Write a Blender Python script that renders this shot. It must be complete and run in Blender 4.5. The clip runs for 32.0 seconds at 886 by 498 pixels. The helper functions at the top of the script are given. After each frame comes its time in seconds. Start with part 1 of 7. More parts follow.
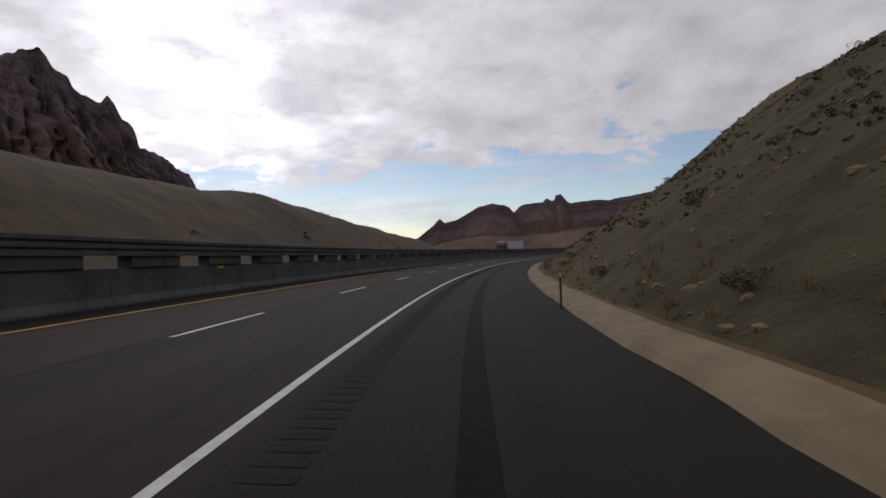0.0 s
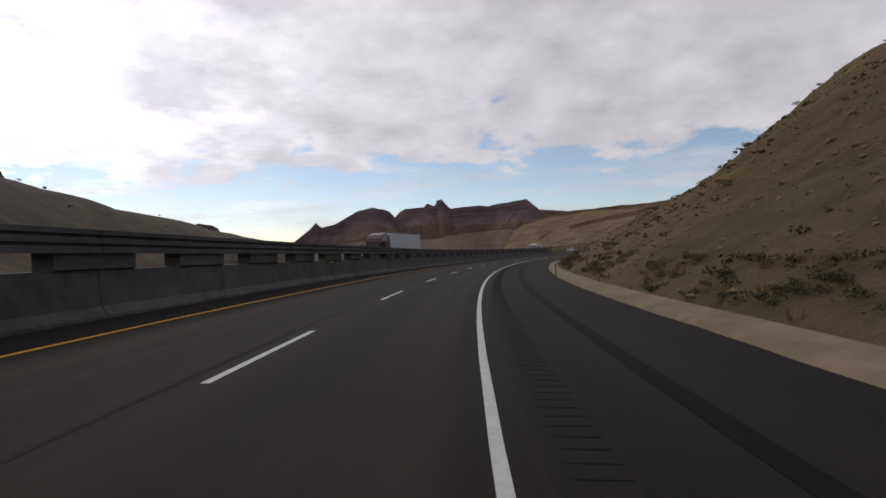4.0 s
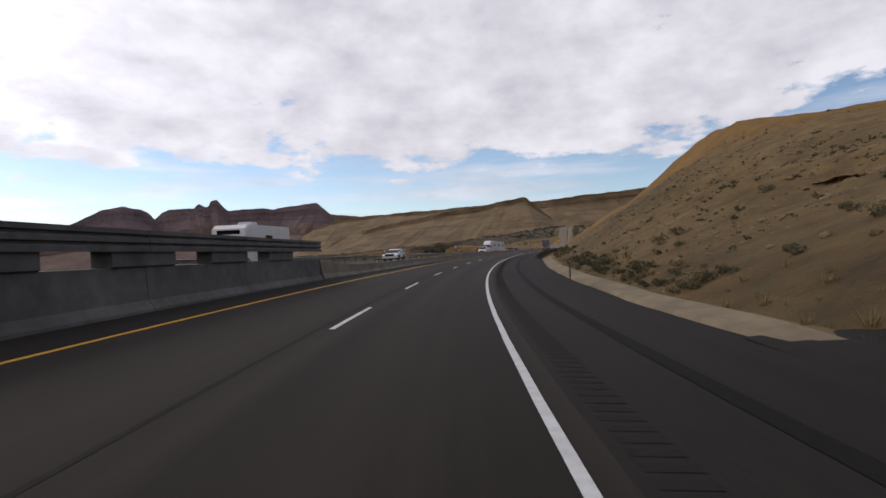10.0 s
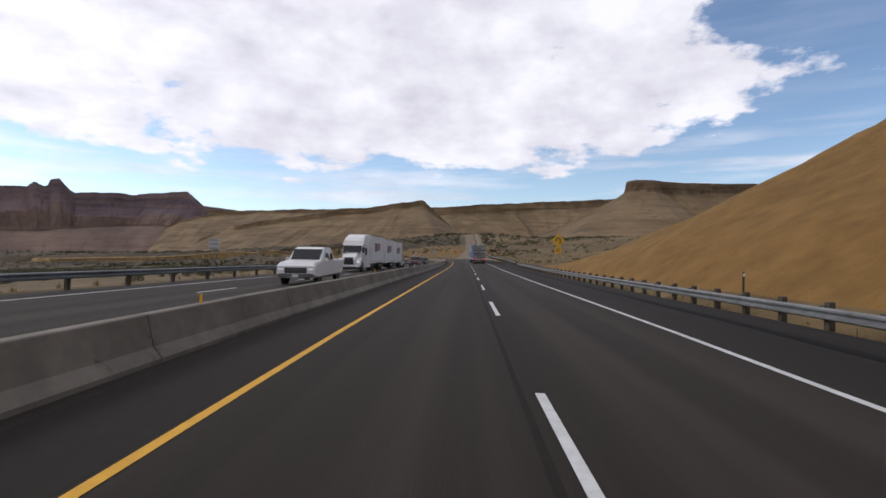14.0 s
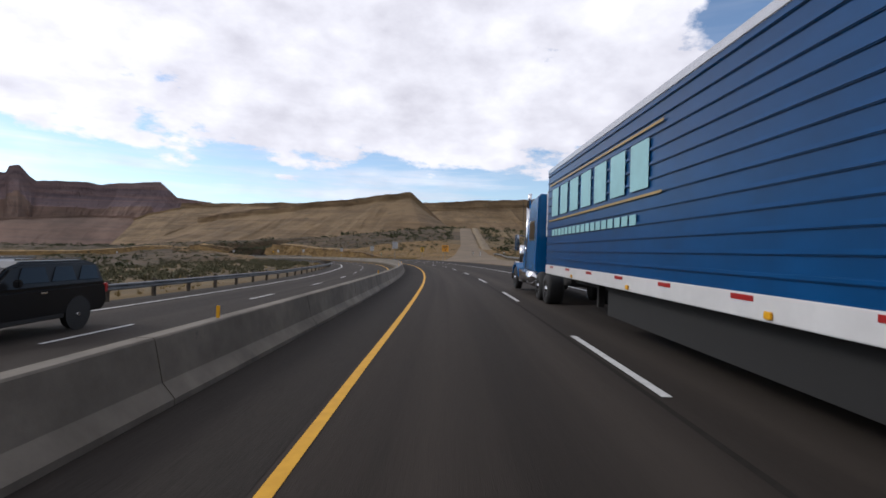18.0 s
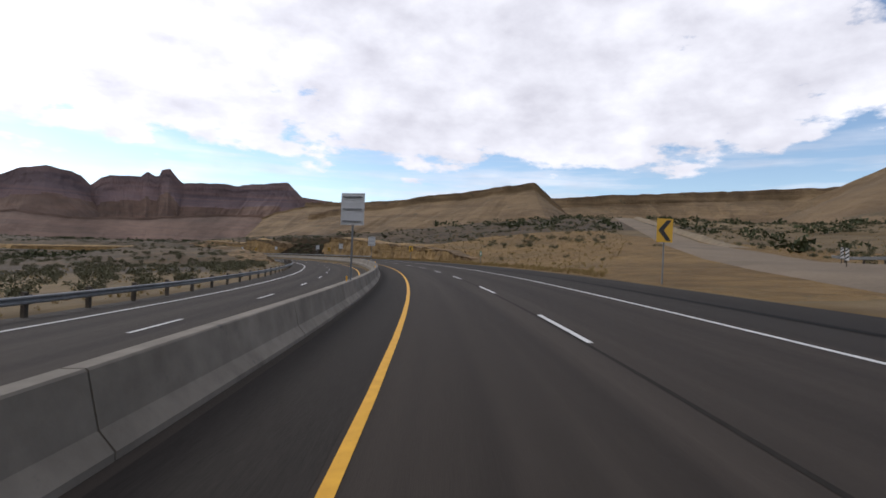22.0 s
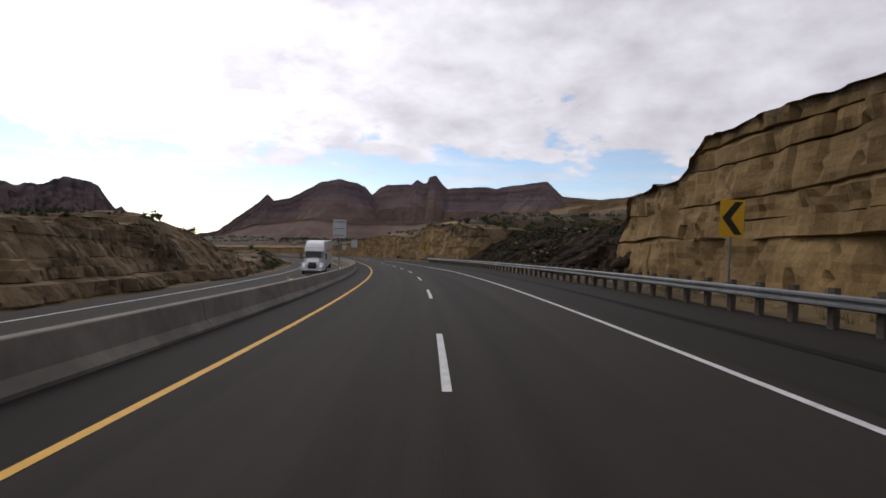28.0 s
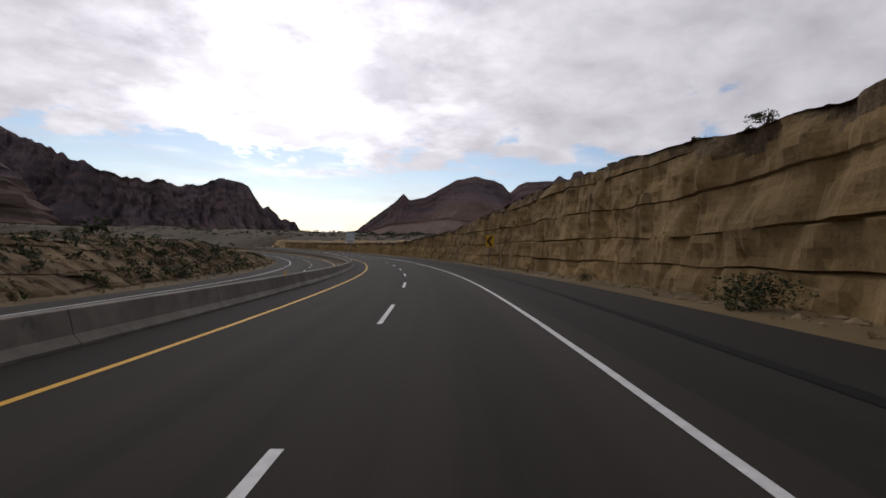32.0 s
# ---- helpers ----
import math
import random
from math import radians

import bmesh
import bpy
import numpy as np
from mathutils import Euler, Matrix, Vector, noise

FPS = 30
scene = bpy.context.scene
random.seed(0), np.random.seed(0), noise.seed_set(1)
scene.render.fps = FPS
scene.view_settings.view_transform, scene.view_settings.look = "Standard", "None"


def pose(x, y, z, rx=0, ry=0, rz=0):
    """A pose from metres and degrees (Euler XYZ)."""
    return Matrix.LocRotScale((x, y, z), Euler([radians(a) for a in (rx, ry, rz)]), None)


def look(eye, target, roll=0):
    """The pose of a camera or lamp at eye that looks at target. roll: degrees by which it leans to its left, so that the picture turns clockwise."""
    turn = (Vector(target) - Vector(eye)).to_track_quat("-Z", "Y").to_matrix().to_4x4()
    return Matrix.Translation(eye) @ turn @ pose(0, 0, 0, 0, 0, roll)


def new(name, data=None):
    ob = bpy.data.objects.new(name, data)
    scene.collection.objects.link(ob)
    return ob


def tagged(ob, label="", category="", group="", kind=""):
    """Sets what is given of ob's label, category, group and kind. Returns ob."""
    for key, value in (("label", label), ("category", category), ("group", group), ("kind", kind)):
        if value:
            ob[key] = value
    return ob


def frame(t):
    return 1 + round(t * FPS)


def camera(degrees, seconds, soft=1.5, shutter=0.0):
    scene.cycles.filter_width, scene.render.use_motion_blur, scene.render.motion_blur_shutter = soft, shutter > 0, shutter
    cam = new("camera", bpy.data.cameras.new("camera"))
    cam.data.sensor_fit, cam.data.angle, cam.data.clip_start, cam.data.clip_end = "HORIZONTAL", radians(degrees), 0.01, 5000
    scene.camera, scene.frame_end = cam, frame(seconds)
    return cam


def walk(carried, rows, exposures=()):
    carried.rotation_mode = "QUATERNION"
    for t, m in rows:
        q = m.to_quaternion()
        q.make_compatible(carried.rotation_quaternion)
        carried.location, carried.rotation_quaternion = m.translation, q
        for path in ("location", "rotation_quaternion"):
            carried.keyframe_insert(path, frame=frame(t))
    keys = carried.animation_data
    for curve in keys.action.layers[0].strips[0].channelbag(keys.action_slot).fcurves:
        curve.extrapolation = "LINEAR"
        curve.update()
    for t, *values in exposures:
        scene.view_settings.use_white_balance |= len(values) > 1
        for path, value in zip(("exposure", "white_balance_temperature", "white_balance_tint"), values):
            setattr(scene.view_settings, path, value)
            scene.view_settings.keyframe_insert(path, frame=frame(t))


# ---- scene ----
cam = camera(81.5, 32.0, soft=1.6)
# seconds, place, heading (degrees left of north), pitch and roll of the dashboard camera
ROWS = [
    (0.0, -0.00, -0.00, 0.00, 3.123, -0.345, -2.453),
    (0.5, -0.36, 10.53, -0.21, 1.491, -0.679, -2.458),
    (1.0, -0.40, 21.13, -0.45, -0.411, -0.720, -2.414),
    (1.5, -0.10, 31.81, -0.68, -2.112, -0.491, -2.353),
    (2.0, 0.50, 42.55, -0.89, -3.587, -0.543, -2.398),
    (2.5, 1.36, 53.36, -1.10, -4.872, -0.398, -2.404),
    (3.0, 2.50, 64.23, -1.28, -6.398, -0.282, -2.379),
    (3.5, 3.95, 75.13, -1.45, -8.154, -0.222, -2.415),
    (4.0, 5.78, 86.07, -1.61, -10.127, -0.238, -2.550),
    (4.5, 8.01, 97.01, -1.79, -12.306, -0.349, -2.769),
    (5.0, 10.70, 107.93, -2.00, -14.683, -0.569, -2.999),
    (5.5, 13.83, 118.82, -2.23, -16.691, -0.531, -2.997),
    (6.0, 17.32, 129.68, -2.45, -18.321, -0.351, -2.688),
    (6.5, 21.18, 140.51, -2.64, -20.166, -0.342, -2.247),
    (7.0, 25.41, 151.36, -2.84, -21.832, -0.381, -2.272),
    (7.5, 30.04, 162.22, -3.03, -23.587, -0.272, -2.307),
    (8.0, 35.07, 173.08, -3.21, -25.481, -0.207, -2.225),
    (8.5, 40.53, 183.91, -3.38, -27.389, -0.179, -2.088),
    (9.0, 46.44, 194.69, -3.57, -29.402, -0.306, -2.018),
    (9.5, 52.80, 205.40, -3.77, -31.289, -0.353, -2.227),
    (10.0, 59.57, 216.04, -3.99, -32.959, -0.398, -2.557),
    (10.5, 66.70, 226.63, -4.22, -34.286, -0.415, -3.091),
    (11.0, 74.19, 237.18, -4.42, -35.748, -0.085, -3.157),
    (11.5, 82.05, 247.66, -4.53, -37.324, 0.321, -2.120),
    (12.0, 90.30, 258.04, -4.57, -38.963, 0.564, -1.525),
    (12.5, 98.95, 268.28, -4.63, -40.706, 0.206, -0.813),
    (13.0, 107.94, 278.34, -4.70, -42.179, 0.366, -0.330),
    (13.5, 117.22, 288.23, -4.75, -43.426, 0.440, 0.524),
    (14.0, 126.78, 297.96, -4.82, -44.851, 0.128, 0.787),
    (14.5, 136.61, 307.54, -4.97, -45.900, -0.168, 0.454),
    (15.0, 146.61, 317.03, -5.17, -46.362, -0.287, 0.286),
    (15.5, 156.72, 326.53, -5.38, -46.501, -0.272, 0.294),
    (16.0, 166.90, 336.06, -5.58, -46.491, -0.169, 0.479),
    (16.5, 177.12, 345.66, -5.76, -46.414, -0.028, 0.837),
    (17.0, 187.39, 355.33, -5.89, -46.266, 0.093, 1.352),
    (17.5, 197.70, 365.06, -6.02, -46.259, 0.049, 1.793),
    (18.0, 208.02, 374.89, -6.15, -45.762, 0.137, 1.745),
    (18.5, 218.28, 384.89, -6.28, -44.945, -0.028, 1.956),
    (19.0, 228.44, 395.11, -6.42, -43.985, 0.068, 2.321),
    (19.5, 238.43, 405.59, -6.58, -42.467, -0.095, 2.700),
    (20.0, 248.15, 416.43, -6.74, -40.552, -0.025, 2.507),
    (20.5, 257.53, 427.65, -6.90, -38.457, -0.061, 2.341),
    (21.0, 266.55, 439.23, -7.07, -36.610, -0.104, 2.542),
    (21.5, 275.21, 451.15, -7.27, -34.628, -0.236, 2.469),
    (22.0, 283.45, 463.41, -7.48, -32.417, -0.199, 2.383),
    (22.5, 291.20, 476.04, -7.71, -29.873, -0.398, 2.407),
    (23.0, 298.46, 489.02, -7.96, -27.757, -0.365, 2.913),
    (23.5, 305.27, 502.30, -8.20, -25.779, -0.331, 3.077),
    (24.0, 311.58, 515.87, -8.45, -23.334, -0.422, 2.910),
    (24.5, 317.30, 529.75, -8.72, -20.705, -0.482, 2.568),
    (25.0, 322.42, 543.91, -9.01, -18.240, -0.570, 2.338),
    (25.5, 326.95, 558.33, -9.33, -15.865, -0.655, 2.233),
    (26.0, 330.89, 572.96, -9.67, -13.506, -0.719, 2.213),
    (26.5, 334.22, 587.80, -10.02, -11.086, -0.755, 2.188),
    (27.0, 336.92, 602.81, -10.38, -8.530, -0.772, 2.018),
    (27.5, 338.97, 617.97, -10.74, -6.091, -0.761, 2.027),
    (28.0, 340.40, 633.25, -11.11, -3.842, -0.811, 2.106),
    (28.5, 341.25, 648.62, -11.49, -1.725, -0.807, 2.110),
    (29.0, 341.55, 664.06, -11.86, 0.296, -0.790, 2.135),
    (29.5, 341.23, 679.55, -12.27, 2.828, -1.062, 2.314),
    (30.0, 340.29, 695.06, -12.73, 4.884, -1.163, 2.584),
    (30.5, 338.85, 710.57, -13.20, 6.509, -1.103, 2.921),
    (31.0, 336.99, 726.09, -13.66, 7.945, -1.078, 3.014),
    (31.5, 334.72, 741.59, -14.13, 9.468, -1.171, 2.905),
    (32.0, 331.99, 757.07, -14.61, 11.315, -1.173, 2.709),
]


def car_pose(x, y, z, heading, pitch, roll):
    return Matrix.Translation((x, y, z)) @ pose(0, 0, 0, 0, 0, heading) @ pose(0, 0, 0, 90 + pitch, 0, 0) @ pose(0, 0, 0, 0, 0, roll)


walk(cam, [(r[0], car_pose(*r[1:])) for r in ROWS], [(0.0, -1.2, 6500, 11), (2.0, -1.1, 6500, 11), (6.0, -0.88, 6450, 11), (9.0, -0.68, 6400, 11), (12.0, -0.48, 6300, 10), (14.0, -0.38, 6250, 10), (21.0, -0.32, 6200, 9), (24.0, -0.42, 6300, 10), (28.0, -0.72, 6400, 11), (32.0, -1.07, 6450, 11)])


# ---- the road's line ----
ROAD_START = (-5.87, -0.27)
ROAD_STEP = 24.923
# every ROAD_STEP metres: heading (degrees left of north), height and bank (degrees) of the lane line
HEADINGS = [1.20, -2.86, -6.47, -9.76, -13.65, -17.67, -21.30, -24.90, -28.82, -32.90, -36.66, -40.29, -44.00, -46.65, -47.51, -47.53, -47.48, -47.40, -46.91, -45.26, -42.35, -38.84, -35.19, -31.27, -27.20, -23.18, -19.12, -15.17, -11.17, -7.11, -3.47, 0.31, 4.19, 6.61, 8.39, 10.35]
HEIGHTS = [-1.37, -1.92, -2.45, -2.88, -3.28, -3.75, -4.22, -4.63, -5.00, -5.39, -5.80, -6.10, -6.25, -6.38, -6.58, -6.93, -7.26, -7.49, -7.69, -7.90, -8.13, -8.41, -8.72, -9.08, -9.47, -9.90, -10.39, -10.92, -11.50, -12.10, -12.71, -13.33, -14.02, -14.78, -15.53, -16.28]
BANKS = [-2.45, -2.39, -2.40, -2.41, -2.79, -2.92, -2.26, -2.26, -2.05, -2.40, -3.12, -1.90, -0.71, 0.54, 0.49, 0.29, 0.65, 1.46, 1.74, 2.22, 2.62, 2.37, 2.48, 2.39, 2.94, 2.94, 2.46, 2.23, 2.20, 2.02, 2.10, 2.13, 2.37, 2.86, 2.97, 2.71]

HEADINGS += [14.2, 18.5, 22.8, 27.0, 31.2, 35.4, 39.6, 43.5, 47.0, 50.0, 52.5]
HEIGHTS += [-17.0, -17.8, -18.5, -19.2, -19.9, -20.5, -21.1, -21.7, -22.2, -22.7, -23.2]
BANKS += [2.7] * 11
S0, S1, DS = -80.0, 1140.0, 1.0
RS = np.arange(S0, S1 + DS, DS)
_k = np.arange(len(HEADINGS)) * ROAD_STEP
RH = np.radians(np.interp(RS, _k, HEADINGS))
RZ = np.interp(RS, _k, HEIGHTS) + np.minimum(RS, 0) * -0.02
RB = np.tan(np.radians(np.interp(RS, _k, BANKS)))
_hm = np.radians(np.interp(RS + 0.5, _k, HEADINGS))
RX, RY = np.r_[0, -np.cumsum(np.sin(_hm))[:-1]] * DS, np.r_[0, np.cumsum(np.cos(_hm))[:-1]] * DS
_i0 = int(-S0)
RX, RY = RX - RX[_i0] + ROAD_START[0], RY - RY[_i0] + ROAD_START[1]


def at(s):
    """Place, heading, height and bank of the lane line at station s (arrays allowed)."""
    return (np.interp(s, RS, RX), np.interp(s, RS, RY), np.interp(s, RS, RZ), np.interp(s, RS, RH), np.interp(s, RS, RB))


def oncoming_step(s):
    """How far the oncoming carriageway lies above (+) or below the plane of this one."""
    return np.interp(s, [-80, 300, 325, 340, 400, 460, 550, 700, 770, 1140], [0.38, 0.38, 0.36, 0.25, 0.0, -0.24, -0.43, -0.65, -0.70, -0.70])


def place(s, d, h=0.0):
    """World points at station s, d metres right of the lane line, h above the banked road."""
    x, y, z, a, b = at(np.asarray(s, float))
    return np.stack(np.broadcast_arrays(x + np.cos(a) * d, y + np.sin(a) * d, z + b * np.clip(d, -18, 12) + h + np.where(np.asarray(d) < -6.35, oncoming_step(s), 0.0)), -1)


def stand(s, d, h=0.0, turn=0.0):
    """A pose that stands on the road or beside it, facing along it (local y ahead)."""
    p = place(s, d, h)
    return Matrix.Translation([float(v) for v in p]) @ Matrix.Rotation(float(at(s)[3]) + radians(turn), 4, "Z")


def nearest(x, y):
    """Station and side distance of world points, as arrays."""
    x, y = np.asarray(x, float).ravel(), np.asarray(y, float).ravel()
    q = slice(None, None, 4)
    i = np.empty(len(x), int)
    for a in range(0, len(x), 20000):
        b = slice(a, a + 20000)
        i[b] = np.argmin((x[b, None] - RX[q][None]) ** 2 + (y[b, None] - RY[q][None]) ** 2, axis=1) * 4
    i = np.minimum(i, len(RS) - 1)
    dx, dy, h = x - RX[i], y - RY[i], RH[i]
    return RS[i] + -np.sin(h) * dx + np.cos(h) * dy, np.cos(h) * dx + np.sin(h) * dy


# ---- smooth noise on arrays ----
def value_noise(x, y, seed=0):
    xi, yi = np.floor(x).astype(np.int64), np.floor(y).astype(np.int64)
    fx, fy = x - xi, y - yi
    fx, fy = fx * fx * (3 - 2 * fx), fy * fy * (3 - 2 * fy)

    def rnd(a, b):
        n = (a * 374761393 + b * 668265263 + seed * 974634777) & 0x7FFFFFFF
        n = ((n ^ (n >> 13)) * 1274126177) & 0x7FFFFFFF
        return ((n ^ (n >> 16)) & 0xFFFF) / 65535.0
    return (rnd(xi, yi) * (1 - fx) + rnd(xi + 1, yi) * fx) * (1 - fy) + (rnd(xi, yi + 1) * (1 - fx) + rnd(xi + 1, yi + 1) * fx) * fy


def fbm(x, y, octaves=4, seed=0):
    t, a, n = 0.0, 1.0, 0.0
    for o in range(octaves):
        t = t + a * (value_noise(x * 2 ** o, y * 2 ** o, seed + o) - 0.5)
        n += a
        a *= 0.5
    return t / n * 2


# ---- light ----
SUN_AZ, SUN_EL = 28.0, 34.0        # degrees left of north, and up
world = bpy.data.worlds.new("sky")
scene.world = world
world.use_nodes = True
wt = world.node_tree
wt.nodes.clear()


def wn(kind, **values):
    n = wt.nodes.new(kind)
    for k, v in values.items():
        n.inputs[k].default_value = v
    return n


def wmath(op, a, b=None, clamp=False):
    n = wt.nodes.new("ShaderNodeMath")
    n.operation, n.use_clamp = op, clamp
    for i, v in enumerate((a, b)):
        if v is None:
            continue
        if isinstance(v, (int, float)):
            n.inputs[i].default_value = v
        else:
            wt.links.new(v, n.inputs[i])
    return n.outputs[0]


def wramp(value, stops):
    n = wt.nodes.new("ShaderNodeValToRGB")
    e = n.color_ramp.elements
    while len(e) < len(stops):
        e.new(0.5)
    for el, (p, c) in zip(e, stops):
        el.position, el.color = p, (*c, 1) if len(c) == 3 else c
    wt.links.new(value, n.inputs[0])
    return n.outputs[0]


sky = wt.nodes.new("ShaderNodeTexSky")
sky.sky_type, sky.sun_disc = "NISHITA", False
sky.sun_elevation, sky.sun_rotation = radians(SUN_EL), radians(-SUN_AZ)
sky.altitude, sky.dust_density, sky.ozone_density = 1400, 1.0, 1.2
co = wt.nodes.new("ShaderNodeTexCoord").outputs["Generated"]
sep = wt.nodes.new("ShaderNodeSeparateXYZ")
wt.links.new(co, sep.inputs[0])
up = wmath("MAXIMUM", sep.outputs[2], 0.02)
flat = wmath("ADD", up, 0.16)      # a cloud deck seen from below, drawn together towards the horizon
comb = wt.nodes.new("ShaderNodeCombineXYZ")
wt.links.new(wmath("DIVIDE", sep.outputs[0], flat), comb.inputs[0])
wt.links.new(wmath("DIVIDE", sep.outputs[1], flat), comb.inputs[1])


def cloud_noise(scale, detail, rough, shift):
    m = wt.nodes.new("ShaderNodeMapping")
    m.inputs["Location"].default_value = shift
    wt.links.new(comb.outputs[0], m.inputs[0])
    n = wn("ShaderNodeTexNoise", Scale=scale, Detail=detail, Roughness=rough)
    wt.links.new(m.outputs[0], n.inputs["Vector"])
    return n.outputs["Fac"]


big = cloud_noise(0.62, 2.0, 0.5, (3.1, 1.7, 0.0))
puffs = cloud_noise(2.6, 7.0, 0.58, (0.0, 5.0, 2.0))
body = cloud_noise(1.5, 6.0, 0.56, (7.0, 2.0, 4.0))
# rounded heaps, seen the same size all over the sky
lm = wt.nodes.new("ShaderNodeMapping")
lm.inputs["Scale"].default_value = (1.0, 1.0, 1.7)
wt.links.new(co, lm.inputs[0])
ln = wn("ShaderNodeTexNoise", Scale=9.0, Detail=7.0, Roughness=0.56)
wt.links.new(lm.outputs[0], ln.inputs["Vector"])
lumps = ln.outputs["Fac"]
# the deck ends some nine degrees above the skyline, with thin streaks below its edge, and opens towards the east
rise = wmath("MINIMUM", wmath("MULTIPLY", wmath("SUBTRACT", up, 0.158), 2.6), 0.22)
east = wmath("SUBTRACT", wmath("MULTIPLY", sep.outputs[0], 0.985), wmath("MULTIPLY", sep.outputs[1], 0.174))
level = wmath("POWER", wmath("SUBTRACT", 1.0, wmath("MULTIPLY", up, up)), 0.5)
east = wmath("MULTIPLY", wmath("SUBTRACT", wmath("DIVIDE", east, level), 0.815), 2.6)
east = wmath("MINIMUM", wmath("MAXIMUM", east, 0.0), 0.33)
west = wmath("MULTIPLY", wmath("MAXIMUM", wmath("MULTIPLY", sep.outputs[0], -1.0), 0.0), 0.10)
cover = wmath("ADD", wmath("MULTIPLY", wmath("SUBTRACT", big, 0.5), 0.30), wmath("ADD", wmath("MULTIPLY", wmath("SUBTRACT", puffs, 0.5), 0.55), wmath("MULTIPLY", wmath("SUBTRACT", lumps, 0.5), 0.45)))
cover = wmath("ADD", wmath("SUBTRACT", wmath("ADD", cover, rise), east), west)
deck = wramp(wmath("ADD", cover, 0.5), [(0.488, (0, 0, 0)), (0.555, (1, 1, 1))])
sm = wt.nodes.new("ShaderNodeMapping")
sm.inputs["Scale"].default_value = (3.2, 3.2, 34.0)
wt.links.new(co, sm.inputs[0])
sn = wn("ShaderNodeTexNoise", Scale=1.0, Detail=6.0, Roughness=0.55)
wt.links.new(sm.outputs[0], sn.inputs["Vector"])
streak = wramp(sn.outputs["Fac"], [(0.47, (0.06,) * 3), (0.70, (0.70,) * 3)])
streak = wmath("MULTIPLY", streak, wramp(up, [(0.15, (1, 1, 1)), (0.24, (0.15, 0.15, 0.15))]))
mask = wmath("MAXIMUM", deck, streak)
heap = wmath("ADD", wmath("MULTIPLY", body, 0.5), wmath("MULTIPLY", lumps, 0.5))
white = wramp(heap, [(0.34, (0.66, 0.635, 0.70)), (0.48, (0.84, 0.815, 0.875)), (0.60, (1.0, 0.975, 1.03))])
# the veiled sun's glow through the deck
sun_dir = Vector((-math.sin(radians(SUN_AZ)) * math.cos(radians(15)), math.cos(radians(SUN_AZ)) * math.cos(radians(15)), math.sin(radians(15))))
dot = wt.nodes.new("ShaderNodeVectorMath")
dot.operation = "DOT_PRODUCT"
wt.links.new(co, dot.inputs[0])
dot.inputs[1].default_value = sun_dir
near_sun = wmath("MAXIMUM", dot.outputs["Value"], 0.0)
thin = wramp(wmath("ADD", wmath("MULTIPLY", puffs, 0.6), wmath("MULTIPLY", big, 0.4)), [(0.40, (1.6,) * 3), (0.56, (0.55,) * 3)])
glow = wmath("MULTIPLY", wmath("ADD", wmath("MULTIPLY", wmath("POWER", near_sun, 5.0), 0.45), wmath("MULTIPLY", wmath("POWER", near_sun, 30.0), 1.8)), thin)
lift = wmath("ADD", glow, 1.30)
vm = wt.nodes.new("ShaderNodeVectorMath")
vm.operation = "SCALE"
wt.links.new(white, vm.inputs[0])
wt.links.new(lift, vm.inputs["Scale"])
blue = wt.nodes.new("ShaderNodeVectorMath")
blue.operation = "SCALE"
wt.links.new(sky.outputs[0], blue.inputs[0])
blue.inputs["Scale"].default_value = 0.185
mix = wt.nodes.new("ShaderNodeMix")
mix.data_type = "VECTOR"
wt.links.new(mask, mix.inputs["Factor"])
wt.links.new(blue.outputs[0], mix.inputs["A"])
wt.links.new(vm.outputs[0], mix.inputs["B"])
bg = wn("ShaderNodeBackground", Strength=1.0)
wt.links.new(mix.outputs["Result"], bg.inputs[0])
wt.links.new(bg.outputs[0], wt.nodes.new("ShaderNodeOutputWorld").inputs[0])

sun = new("sun", bpy.data.lights.new("sun", "SUN"))
sun.data.energy, sun.data.angle, sun.data.color = 1.6, radians(14.0), (1.0, 0.94, 0.86)
sun.matrix_world = look((0, 0, 300), Vector((0, 0, 300)) - Vector((-math.sin(radians(SUN_AZ)) * math.cos(radians(SUN_EL)), math.cos(radians(SUN_AZ)) * math.cos(radians(SUN_EL)), math.sin(radians(SUN_EL)))))


